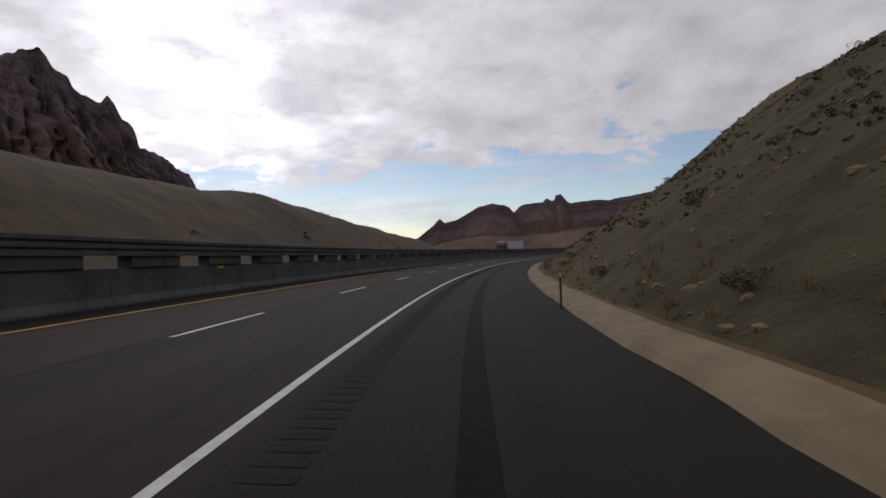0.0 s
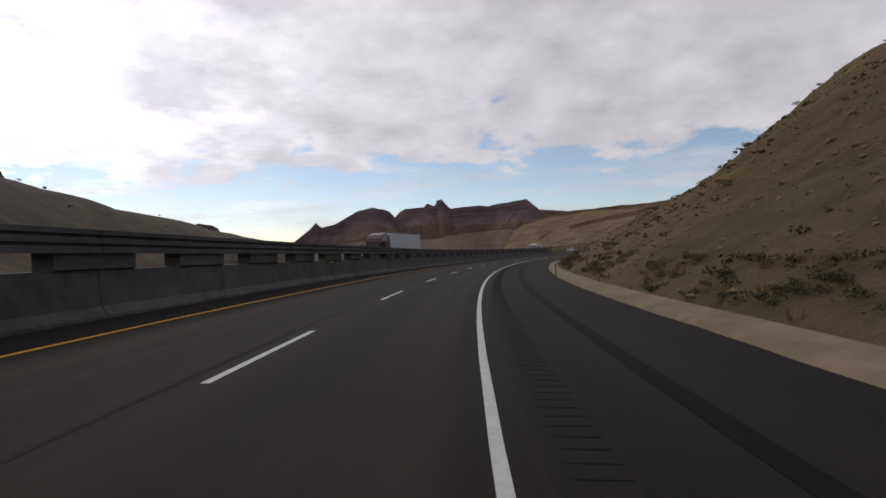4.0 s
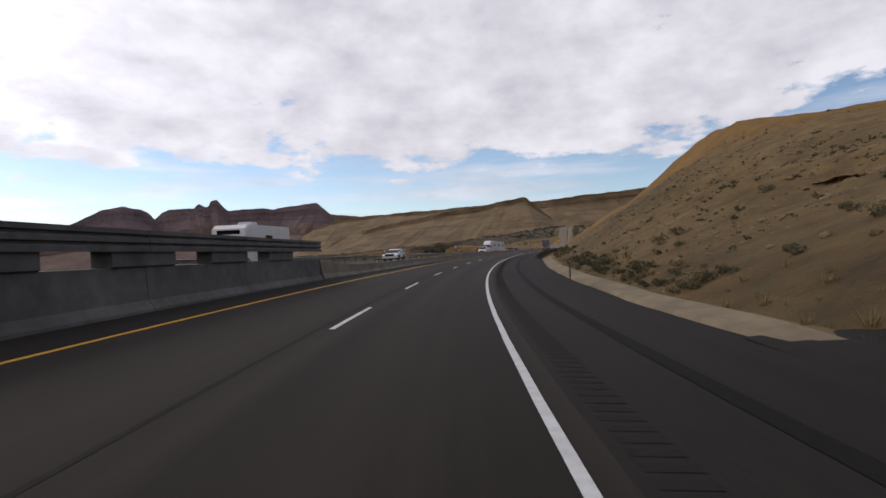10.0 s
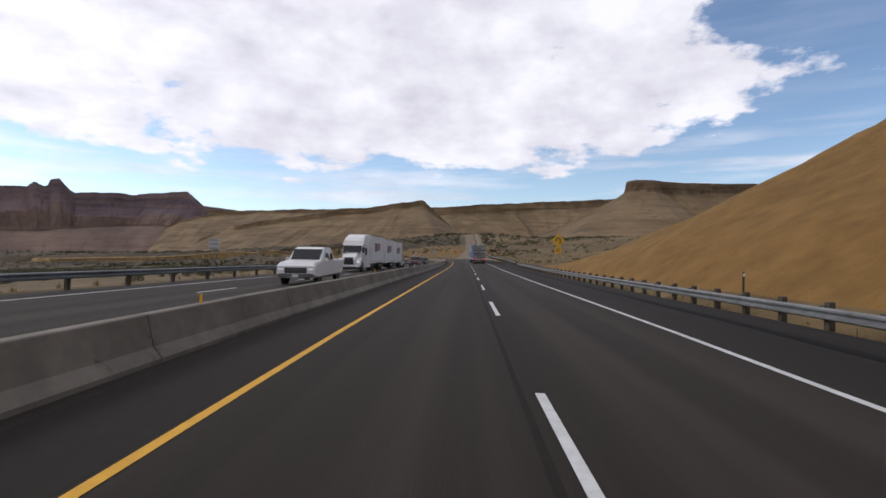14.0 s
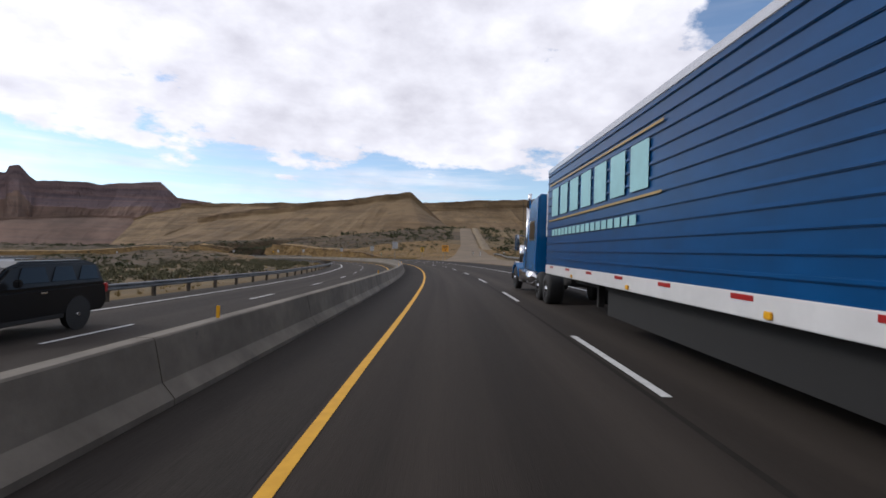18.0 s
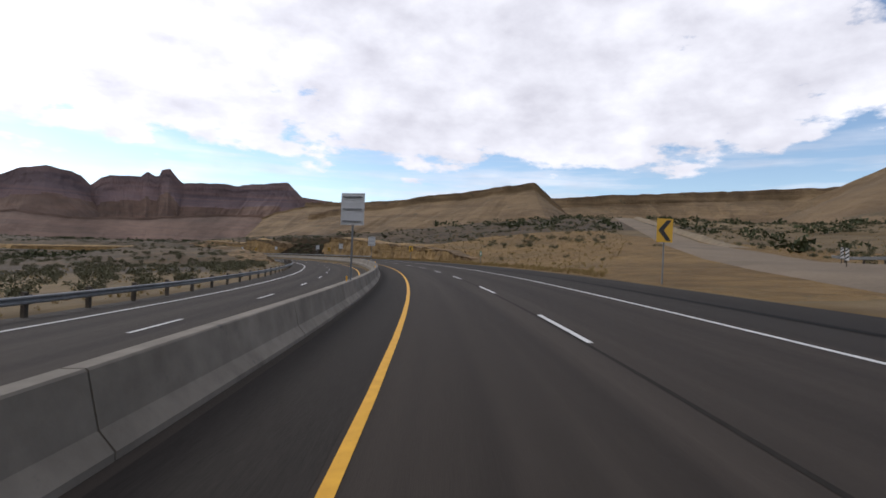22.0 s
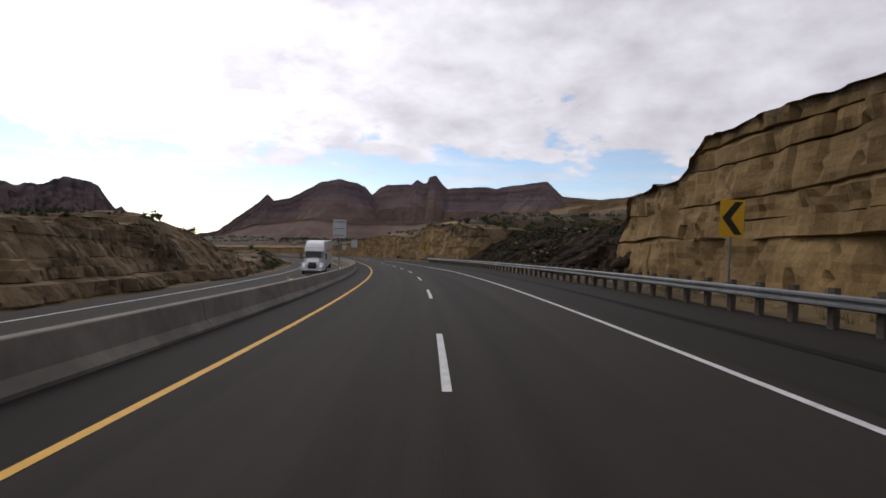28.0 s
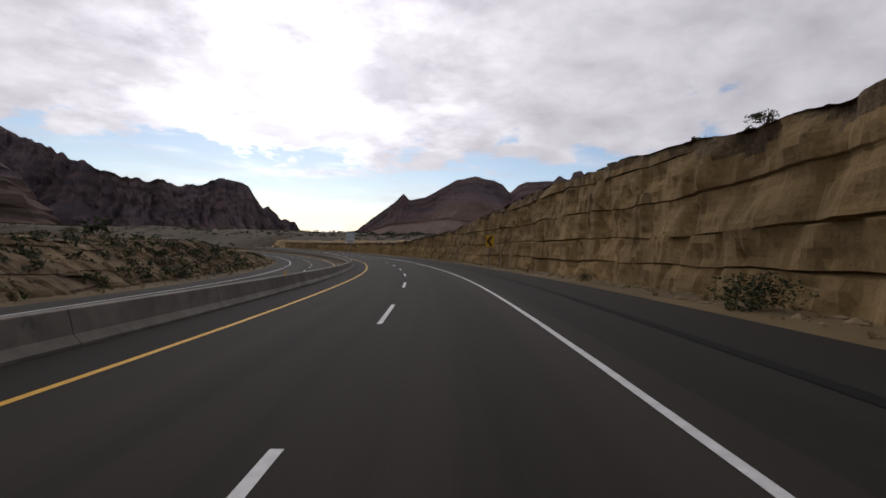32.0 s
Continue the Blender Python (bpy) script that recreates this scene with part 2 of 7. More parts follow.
# ---- materials ----
def material(name, colours, scale=1.0, detail=6.0, rough=0.9, bump=0.0, bump_scale=None, metallic=0.0, coord="Object", stretch=(1, 1, 1), spots=None, coarse=None, per_object=0.0, bands=None, specular=0.3, strata=None, along=None):
    """A noise-driven surface: colours along a fine grain, a coarse second scale, spots of a second tint, level bands of rock."""
    m = bpy.data.materials.new(name)
    m.use_nodes = True
    nt = m.node_tree
    bsdf = nt.nodes["Principled BSDF"]
    bsdf.inputs["Roughness"].default_value, bsdf.inputs["Metallic"].default_value = rough, metallic
    bsdf.inputs["Specular IOR Level"].default_value = specular
    tc = nt.nodes.new("ShaderNodeTexCoord")
    mp = nt.nodes.new("ShaderNodeMapping")
    mp.inputs["Scale"].default_value = stretch
    nt.links.new(tc.outputs[coord], mp.inputs[0])

    def noise_at(sc, det=detail, ro=0.6):
        n = nt.nodes.new("ShaderNodeTexNoise")
        n.inputs["Scale"].default_value, n.inputs["Detail"].default_value, n.inputs["Roughness"].default_value = sc, det, ro
        nt.links.new(mp.outputs[0], n.inputs["Vector"])
        return n.outputs["Fac"]

    def mixed(fac, a, b, how="MIX"):
        n = nt.nodes.new("ShaderNodeMix")
        n.data_type, n.blend_type = "RGBA", how
        for k, v in (("Factor", fac), ("A", a), ("B", b)):
            sock = [i for i in n.inputs if i.name == k and (i.type == "RGBA" or k == "Factor" and i.type == "VALUE")][0]
            if isinstance(v, (int, float)):
                sock.default_value = v
            elif isinstance(v, tuple):
                sock.default_value = (*v, 1)
            else:
                nt.links.new(v, sock)
        return [o for o in n.outputs if o.type == "RGBA"][0]

    def ramp(value, stops):
        n = nt.nodes.new("ShaderNodeValToRGB")
        e = n.color_ramp.elements
        while len(e) < len(stops):
            e.new(0.5)
        for el, (p, c) in zip(e, stops):
            el.position, el.color = p, (*c, 1)
        nt.links.new(value, n.inputs[0])
        return n.outputs[0]

    k = len(colours) - 1
    col = ramp(noise_at(scale), [(0.3 + 0.4 * i / max(k, 1), c) for i, c in enumerate(colours)])
    if bands:
        wav = nt.nodes.new("ShaderNodeTexNoise")
        wav.inputs["Scale"].default_value, wav.inputs["Detail"].default_value = 1.0, 4.0
        mb = nt.nodes.new("ShaderNodeMapping")
        mb.inputs["Scale"].default_value = bands[0]
        nt.links.new(tc.outputs[coord], mb.inputs[0])
        nt.links.new(mb.outputs[0], wav.inputs["Vector"])
        col = mixed(bands[2], col, ramp(wav.outputs["Fac"], bands[1]))
    if coarse:
        col = mixed(1.0, col, ramp(noise_at(coarse[0], 3.0), [(0.35, (coarse[1],) * 3), (0.65, (coarse[2],) * 3)]), "MULTIPLY")
    if spots:
        col = mixed(ramp(noise_at(spots[0], 5.0, 0.7), [(spots[1], (0, 0, 0)), (spots[1] + 0.07, (1, 1, 1))]), col, spots[2])
    if along:
        # paving tone that changes with distance along the road
        sx = nt.nodes.new("ShaderNodeSeparateXYZ")
        nt.links.new(tc.outputs["UV"], sx.inputs[0])
        dv = nt.nodes.new("ShaderNodeMath")
        dv.operation = "DIVIDE"
        dv.inputs[1].default_value = 1200.0
        nt.links.new(sx.outputs[1], dv.inputs[0])
        col = mixed(1.0, col, ramp(dv.outputs[0], [(a / 1200, (g, g, g)) for a, g in along]), "MULTIPLY")
    if per_object:
        oi = nt.nodes.new("ShaderNodeObjectInfo")
        col = mixed(1.0, col, ramp(oi.outputs["Random"], [(0.0, (1 - per_object,) * 3), (1.0, (1.0,) * 3)]), "MULTIPLY")
    nt.links.new(col, bsdf.inputs["Base Color"])
    if bump:
        b = nt.nodes.new("ShaderNodeBump")
        b.inputs["Strength"].default_value, b.inputs["Distance"].default_value = min(1.0, bump), 0.02 if bump_scale is None else bump_scale[1]
        nt.links.new(noise_at(scale * 2 if bump_scale is None else bump_scale[0], 8.0, 0.65), b.inputs["Height"])
        nt.links.new(b.outputs[0], bsdf.inputs["Normal"])
        if strata:
            # thin level partings in the rock
            ms = nt.nodes.new("ShaderNodeMapping")
            ms.inputs["Scale"].default_value = (0.35, 0.35, strata[0])
            ns = nt.nodes.new("ShaderNodeTexNoise")
            ns.inputs["Scale"].default_value, ns.inputs["Detail"].default_value = 1.0, 5.0
            nt.links.new(tc.outputs[coord], ms.inputs[0])
            nt.links.new(ms.outputs[0], ns.inputs["Vector"])
            b2 = nt.nodes.new("ShaderNodeBump")
            b2.inputs["Strength"].default_value, b2.inputs["Distance"].default_value = 1.0, strata[1]
            nt.links.new(ns.outputs["Fac"], b2.inputs["Height"])
            nt.links.new(b2.outputs[0], b.inputs["Normal"])
    return m


ASPHALT = material("asphalt", [(0.0205, 0.0167, 0.0137), (0.0320, 0.0260, 0.0212)], 60, rough=0.9, specular=0.15, bump=0.5, coord="UV", coarse=(0.8, 0.78, 1.12), stretch=(1, 0.02, 1), bands=((1.15, 0.012, 1.0), [(0.38, (0.0160, 0.0131, 0.0109)), (0.5, (0.0265, 0.0217, 0.0178)), (0.62, (0.0345, 0.0283, 0.0232))], 0.5), along=[(0, 0.82), (200, 0.84), (300, 1.05), (460, 1.25), (560, 1.3), (660, 1.12), (780, 0.95), (900, 0.9)])
SHOULDER = material("shoulder_asphalt", [(0.0155, 0.0132, 0.0113), (0.0240, 0.0206, 0.0176)], 45, rough=0.92, specular=0.14, bump=0.5, coord="UV", coarse=(0.5, 0.75, 1.15), stretch=(1, 0.05, 1), along=[(0, 0.88), (300, 0.95), (430, 1.2), (600, 1.25), (680, 1.1), (800, 0.95)])
TAR = material("tar_seal", [(0.0075, 0.0072, 0.007), (0.012, 0.0115, 0.011)], 8, rough=0.95, specular=0.1)
OLD_TAR = material("worn_tar_seal", [(0.0150, 0.0132, 0.0115), (0.0215, 0.0187, 0.0161)], 8, rough=0.95, specular=0.1)
WHITE_LINE = material("white_road_paint", [(0.40, 0.40, 0.39), (0.54, 0.54, 0.53)], 5, rough=0.7, spots=(30, 0.62, (0.22, 0.21, 0.20)))
YELLOW_LINE = material("yellow_road_paint", [(0.47, 0.245, 0.014), (0.58, 0.31, 0.022)], 5, rough=0.7, spots=(30, 0.64, (0.22, 0.15, 0.05)))
CONCRETE = material("weathered_concrete", [(0.132, 0.115, 0.094), (0.192, 0.170, 0.140)], 2.2, rough=0.9, bump=0.3, coarse=(0.5, 0.72, 1.1), spots=(1.3, 0.62, (0.098, 0.088, 0.076)))
DARK_CONCRETE = material("grey_concrete", [(0.085, 0.084, 0.081), (0.135, 0.131, 0.124)], 2.0, rough=0.9, bump=0.3, coarse=(0.4, 0.72, 1.12), spots=(1.1, 0.62, (0.11, 0.105, 0.10)))
PALE_CURB = material("pale_sandy_concrete", [(0.145, 0.112, 0.070), (0.205, 0.160, 0.104)], 1.5, rough=0.95, bump=0.4, coarse=(0.4, 0.75, 1.1))
GROUND = material("desert_soil", [(0.070, 0.047, 0.021), (0.110, 0.076, 0.034), (0.146, 0.104, 0.050)], 0.16, rough=1.0, bump=0.6, bump_scale=(0.9, 0.15), coarse=(0.012, 0.66, 1.15), spots=(0.45, 0.60, (0.105, 0.084, 0.045)))
HILL = material("ochre_hill_soil", [(0.086, 0.054, 0.021), (0.138, 0.088, 0.034), (0.182, 0.119, 0.049)], 0.5, rough=1.0, bump=1.0, bump_scale=(3.4, 0.2), coarse=(0.045, 0.66, 1.15), spots=(1.1, 0.57, (0.078, 0.066, 0.032)))
def add_soils(m):
    """Mixes orange clay and olive scrub soil into the hill's soil where the mesh says so."""
    nt = m.node_tree
    base = nt.nodes["Principled BSDF"].inputs["Base Color"]
    noise = [n for n in nt.nodes if n.type == "TEX_NOISE"][0]
    for name, dark, light in (("clay", (0.150, 0.080, 0.019, 1), (0.220, 0.122, 0.034, 1)), ("scrub", (0.036, 0.031, 0.015, 1), (0.080, 0.068, 0.035, 1))):
        old = base.links[0].from_socket
        at_ = nt.nodes.new("ShaderNodeAttribute")
        at_.attribute_name = name
        r = nt.nodes.new("ShaderNodeValToRGB")
        r.color_ramp.elements[0].position, r.color_ramp.elements[0].color = 0.35, dark
        r.color_ramp.elements[1].position, r.color_ramp.elements[1].color = 0.68, light
        nt.links.new(noise.outputs["Fac"], r.inputs[0])
        mx = nt.nodes.new("ShaderNodeMix")
        mx.data_type = "RGBA"
        nt.links.new(at_.outputs["Fac"], mx.inputs["Factor"])
        nt.links.new(old, mx.inputs[6])
        nt.links.new(r.outputs[0], mx.inputs[7])
        nt.links.new(mx.outputs[2], base)


add_soils(HILL)
# red-brown rock with distance haze mixed in: paler and bluer than the stone
REEF_HAZED = material("red_brown_reef_rock", [(0.122, 0.096, 0.108), (0.168, 0.125, 0.130), (0.208, 0.158, 0.158)], 0.018, rough=1.0, bump=0.6, bump_scale=(0.05, 6.0), coarse=(0.006, 0.76, 1.12), bands=((0.0015, 0.0015, 0.045), [(0.35, (0.090, 0.070, 0.082)), (0.5, (0.186, 0.118, 0.108)), (0.62, (0.124, 0.092, 0.100))], 0.6), strata=(0.10, 6.0))
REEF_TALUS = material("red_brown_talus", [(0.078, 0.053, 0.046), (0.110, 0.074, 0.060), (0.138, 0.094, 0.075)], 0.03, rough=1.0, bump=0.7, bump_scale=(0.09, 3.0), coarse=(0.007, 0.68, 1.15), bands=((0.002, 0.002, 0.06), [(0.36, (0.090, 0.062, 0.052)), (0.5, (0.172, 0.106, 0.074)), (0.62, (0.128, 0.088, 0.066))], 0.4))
BANK_ROCK = material("brown_weathered_rock", [(0.075, 0.051, 0.026), (0.143, 0.095, 0.049), (0.217, 0.149, 0.081)], 0.7, rough=1.0, bump=1.0, bump_scale=(3.0, 0.15), coarse=(0.12, 0.65, 1.2), spots=(0.5, 0.60, (0.060, 0.054, 0.030)))
MESA = material("tan_mesa_rock", [(0.110, 0.074, 0.039), (0.150, 0.103, 0.056), (0.182, 0.127, 0.071)], 0.03, rough=1.0, bump=0.8, bump_scale=(0.07, 5.0), coarse=(0.02, 0.72, 1.14), bands=((0.004, 0.004, 0.11), [(0.36, (0.090, 0.060, 0.034)), (0.5, (0.190, 0.132, 0.072)), (0.62, (0.126, 0.086, 0.050))], 0.5), spots=(0.06, 0.60, (0.088, 0.070, 0.042)))
CUT_ROCK = material("ochre_sandstone", [(0.155, 0.097, 0.036), (0.220, 0.142, 0.058), (0.275, 0.185, 0.083)], 0.55, rough=0.95, bump=1.0, bump_scale=(2.6, 0.08), coarse=(0.16, 0.66, 1.15), bands=((0.06, 0.06, 1.1), [(0.36, (0.118, 0.072, 0.026)), (0.5, (0.265, 0.175, 0.072)), (0.64, (0.170, 0.104, 0.038))], 0.38), strata=(1.6, 0.05), spots=(0.45, 0.63, (0.100, 0.068, 0.036)))
# desert varnish, darkened further in colour for the slope's shadow side
DARK_LEDGE = material("dark_varnished_ledge_rock", [(0.015, 0.011, 0.008), (0.030, 0.021, 0.013), (0.060, 0.041, 0.024)], 0.6, rough=1.0, specular=0.1, bump=1.0, bump_scale=(3.0, 0.15), coarse=(0.14, 0.5, 1.15), bands=((0.08, 0.08, 1.3), [(0.38, (0.012, 0.009, 0.007)), (0.52, (0.042, 0.029, 0.018)), (0.66, (0.022, 0.016, 0.011))], 0.5), spots=(0.9, 0.64, (0.105, 0.070, 0.038)))
GALV = material("galvanised_steel", [(0.14, 0.147, 0.152), (0.215, 0.222, 0.226)], 3.0, rough=0.6, metallic=0.5, coarse=(0.7, 0.8, 1.1))
WOOD_POST = material("weathered_post", [(0.050, 0.040, 0.030), (0.095, 0.078, 0.060)], 6.0, rough=0.9, per_object=0.3)


CAPROCK = material("brown_caprock", [(0.070, 0.046, 0.027), (0.115, 0.076, 0.044), (0.16, 0.108, 0.065)], 0.08, rough=1.0, bump=1.0, bump_scale=(0.12, 3.0), coarse=(0.02, 0.7, 1.15), bands=((0.004, 0.004, 0.25), [(0.38, (0.058, 0.038, 0.023)), (0.5, (0.15, 0.10, 0.06)), (0.62, (0.09, 0.06, 0.036))], 0.5))
BRUSHY = material("brown_brushy_slope", [(0.034, 0.0225, 0.0115), (0.060, 0.040, 0.0205), (0.092, 0.062, 0.033)], 0.12, rough=1.0, bump=0.7, bump_scale=(0.6, 0.3), coarse=(0.012, 0.7, 1.15), spots=(0.25, 0.55, (0.030, 0.030, 0.016)))


# ---- mesh helpers ----
def mesh_of(name, verts, faces, mat, uv=None, smooth=False):
    me = bpy.data.meshes.new(name)
    me.from_pydata([tuple(map(float, v)) for v in verts], [], [tuple(map(int, f)) for f in faces])
    me.materials.append(mat)
    if uv is not None:
        lay = me.uv_layers.new(name="UVMap")
        idx = np.empty(len(me.loops), np.int32)
        me.loops.foreach_get("vertex_index", idx)
        lay.data.foreach_set("uv", np.asarray(uv, np.float32)[idx].ravel())
    if smooth:
        me.polygons.foreach_set("use_smooth", [True] * len(me.polygons))
    me.update()
    return me


def grid_faces(n, m, flip=False):
    i, j = np.meshgrid(np.arange(n - 1), np.arange(m - 1), indexing="ij")
    a = (i * m + j).ravel()
    f = np.stack([a, a + 1, a + m + 1, a + m], -1)
    return f[:, ::-1] if flip else f


def ribbon(name, s_list, section, mat, parent=None, closed=False, caps=False, smooth=False, shift=None, tall=None):
    """A strip that follows the road: section is a list of (d, h) from left to right."""
    s_list, sec = np.asarray(s_list, float), np.asarray(section, float)
    off = 0.0 if shift is None else np.interp(s_list, *shift)[:, None]
    gain = 1.0 if tall is None else np.interp(s_list, *tall)[:, None]
    p = place(s_list[:, None], sec[None, :, 0] + off, sec[None, :, 1] * gain)
    n, m = len(s_list), len(sec)
    v = p.reshape(-1, 3)
    uv = np.stack([np.broadcast_to(sec[None, :, 0], (n, m)), np.broadcast_to(s_list[:, None], (n, m))], -1).reshape(-1, 2)
    faces = [tuple(q) for q in grid_faces(n, m, True)]
    if closed:
        faces += [(i * m + m - 1, i * m, (i + 1) * m, (i + 1) * m + m - 1)[::-1] for i in range(n - 1)]
    if caps:
        faces += [tuple(range(m))[::-1], tuple(range((n - 1) * m, n * m))]
    me = mesh_of(name, v, faces, mat, uv, smooth)
    ob = new(name, me)
    if parent:
        ob.parent = parent
    return ob


# ---- ground ----
K_S = [-80, 0, 30, 60, 90, 108, 125, 134, 143, 150, 160, 172, 185, 200, 215, 228, 240, 251, 262, 275, 287, 305, 325, 350, 375, 398, 420, 460, 560, 640, 720, 778, 790, 832, 842, 1140]
K_H25 = [10.5, 10.6, 10.4, 10.0, 8.2, 8.8, 10.4, 9.2, 8.6, 7.9, 5.2, 5.9, 6.9, 8.5, 9.4, 9.1, 9.2, 6.6, 6.2, 7.1, 8.5, 8.9, 8.8, 9.7, 9.6, 5.9, 0.8, 0.2, 0.6, 0.8, 1.6, 1.6, 3.1, 3.6, 2.0, 3.0]
K_H40 = [20.0, 20.3, 20.3, 20.2, 21.2, 20.9, 19.9, 20.3, 20.9, 20.3, 14.3, 11.7, 10.4, 11.7, 12.5, 13.0, 14.9, 12.7, 10.9, 11.1, 13.6, 15.7, 20.2, 22.4, 19.2, 10.4, 2.5, 1.5, 1.2, 1.6, 3.0, 3.6, 4.0, 5.8, 2.4, 3.6]
K_TOE = [9.8, 9.8, 9.8, 9.8, 9.8, 9.8, 9.8, 9.8, 9.8, 9.8, 9.8, 9.8, 9.8, 9.8, 9.8, 9.8, 9.8, 9.8, 9.8, 9.8, 9.6, 9.4, 9.0, 9.0, 9.0, 9.0, 9.0, 9.0, 12, 11, 14.5, 14.5, 13, 13, 12.6, 12.6]
# height of the blasted rock faces beside the road
ROCK_S = [635, 645, 658, 667, 683, 700, 716, 730, 738, 745, 755, 763, 766, 771.6, 771.9, 772.6, 773.2, 777, 780, 782, 822, 826, 834, 840, 845, 850, 856, 858.6, 864, 864.6, 869.5, 870.5, 875.5, 883, 888, 893, 900, 911, 925, 940, 960, 1000, 1140]
ROCK_H = [0, 0.35, 1.2, 2.1, 3.0, 3.6, 4.2, 4.8, 5.6, 6.1, 6.5, 6.9, 7.2, 7.25, 6.6, 6.0, 5.4, 5.3, 5.2, 0.0, 0.0, 5.3, 6.3, 6.8, 7.1, 7.1, 7.4, 7.9, 8.05, 7.5, 7.55, 6.3, 5.8, 5.9, 5.9, 6.3, 6.9, 7.3, 7.2, 6.3, 5.0, 3.2, 2.2]
LEDGE = ([777, 784, 800, 815, 830, 838], [3.6, 4.0, 4.5, 5.0, 5.5, 5.2])
LEFT_S = [705, 716, 740, 770, 785, 799, 803, 808, 813, 819, 828, 850, 860, 868, 876, 890, 905, 926, 950, 968, 1000, 1140]
LEFT_H = [0, 1.8, 2.8, 3.9, 4.7, 5.3, 5.9, 4.8, 4.1, 2.3, 0.8, 0.9, 1.6, 2.4, 2.7, 2.7, 3.0, 3.4, 3.2, 1.6, 1.6, 1.6]


# the escape ramp runs straight on where the road bends away: axis from RAMP_O, bearing 47.3 degrees right of north
RAMP_O, RAMP_SIN, RAMP_COS = (196.0, 355.7), 0.7349, 0.6782


def ramp_uw(x, y):
    """Distance along the ramp and to the right of its axis."""
    dx, dy = x - RAMP_O[0], y - RAMP_O[1]
    return dx * RAMP_SIN + dy * RAMP_COS, dx * RAMP_COS - dy * RAMP_SIN


def ramp_rise(u):
    return np.interp(u, [90, 150, 200, 250, 400, 440, 520], [-7.75, -7.85, -7.55, -4.6, 10.2, 11.5, 11.5])


def ground_height(s, d, x, y):
    zr = np.interp(s, RS, RZ)
    b = np.interp(s, RS, RB)
    rel = b * np.clip(d, -18, 12) + np.where(d < -6.35, oncoming_step(s), 0.0)
    toe, h25, h40 = (np.interp(s, K_S, k) for k in (K_TOE, K_H25, K_H40))
    r = np.where(d < toe, 0.0, np.where(d < 25, h25 * (d - toe) / (25 - toe), np.where(d < 40, h25 + (h40 - h25) * (d - 25) / 15, h40 + 0.06 * (np.minimum(d, 110) - 40))))
    r = r + np.interp(s, ROCK_S, ROCK_H) * np.where(s > 800, np.clip((s - 840) / 8, 0, 1), 1.0) * np.clip((d - 13.6) / 1.2, 0, 1) * np.clip(1 - (d - 60) / 120, 0, 1)
    r = r + np.where(s > 425, np.clip((d - 26) / 260, 0, 1) * 15, 0) * np.clip((s - 425) / 60, 0, 1) * np.clip((980 - s) / 160, 0, 1)
    r = r - 0.45 * np.clip((d - 7.4) / 0.7, 0, 1) * np.clip((14 - d) / 4, 0, 1) * np.interp(s, [299, 305, 424, 431], [0, 1, 1, 0])
    rough = np.clip((d - toe) / 12, 0, 1) * np.clip(r / 6, 0.06, 1)
    r = r + rough * (1.1 * fbm(x / 9, y / 9, 4, 3) + 0.5 * fbm(x / 2.6, y / 2.6, 3, 9))
    fade = np.clip((d - 110) / 240, 0, 1)
    r = r * (1 - fade * fade * (3 - 2 * fade)) + np.clip((d - 60) / 500, 0, 1) * 24 * np.clip((980 - s) / 160, 0, 1)
    u_, w_ = ramp_uw(x, y)
    pull = np.exp(-(np.maximum(np.abs(w_) - 7.0, 0) / np.where(w_ < 0, 38.0, 70.0)) ** 2) * np.interp(u_, [150, 200, 440, 560], [0, 1, 1, 0]) * np.clip((d - 10) / 22, 0, 1)
    # left of the oncoming lanes: canyon edge, then a bench, then low rock banks
    q = np.maximum(-d - 18.5, 0)
    steep = np.interp(s, [-80, 130, 190, 250, 330, 420, 700, 760, 1140], [0.02, 0.02, 0.42, 0.42, 0.20, 0.05, 0.05, 0.03, 0.05])
    deep = np.interp(s, [-80, 130, 190, 250, 340, 420, 1140], [2, 2, 22, 26, 16, 9, 12])
    fall = deep * (1 - np.exp(-q * steep / deep))
    bh = np.interp(s, LEFT_S, LEFT_H)
    bank = bh * np.clip((q - 1.6 - bh * np.where(s < 840, 0.45, 1.75)) / 1.2, 0, 1) * np.exp(-((np.maximum(q - 20, 0)) / 30) ** 2)
    l = -fall + bank + np.clip(q / 8, 0, 1) * (0.9 * fbm(x / 14, y / 14, 4, 21) + 0.35 * fbm(x / 3, y / 3, 3, 5)) * np.clip(0.3 + bank / 3 + fall / 20, 0, 1.2)
    rel = rel + np.where(d > 0, r, l)
    z = zr + rel
    z = z + (ramp_rise(u_) - z) * pull
    # the smooth brown hill across the canyon
    up_hill = np.clip((-x - 24) / 38, 0, 1)
    hill = (np.interp(y, [-400, 80, 112, 135, 180, 260, 370, 480, 600, 800], [17.0, 18.2, 18.6, 21.4, 20.2, 19.6, 19.4, 17.5, 14.0, 4.0]) * up_hill * up_hill * (3 - 2 * up_hill) + np.clip((-x - 62) / 300, 0, 1) * np.interp(y, [100, 350], [8, 0])) * np.clip(1 - (-x - 300) / 400, 0, 1)
    hill = hill * (1 + 0.10 * fbm(x / 40, y / 40, 3, 44))
    z = np.where((d < -19) & (hill > 0.2), np.maximum(z, np.minimum(zr, -2.0) + hill), z)
    far = np.clip((np.hypot(x - 150, y - 400) - 700) / 900, 0, 1)
    z = z + far * (-8 + 9 * fbm(x / 260, y / 260, 4, 31))
    return z


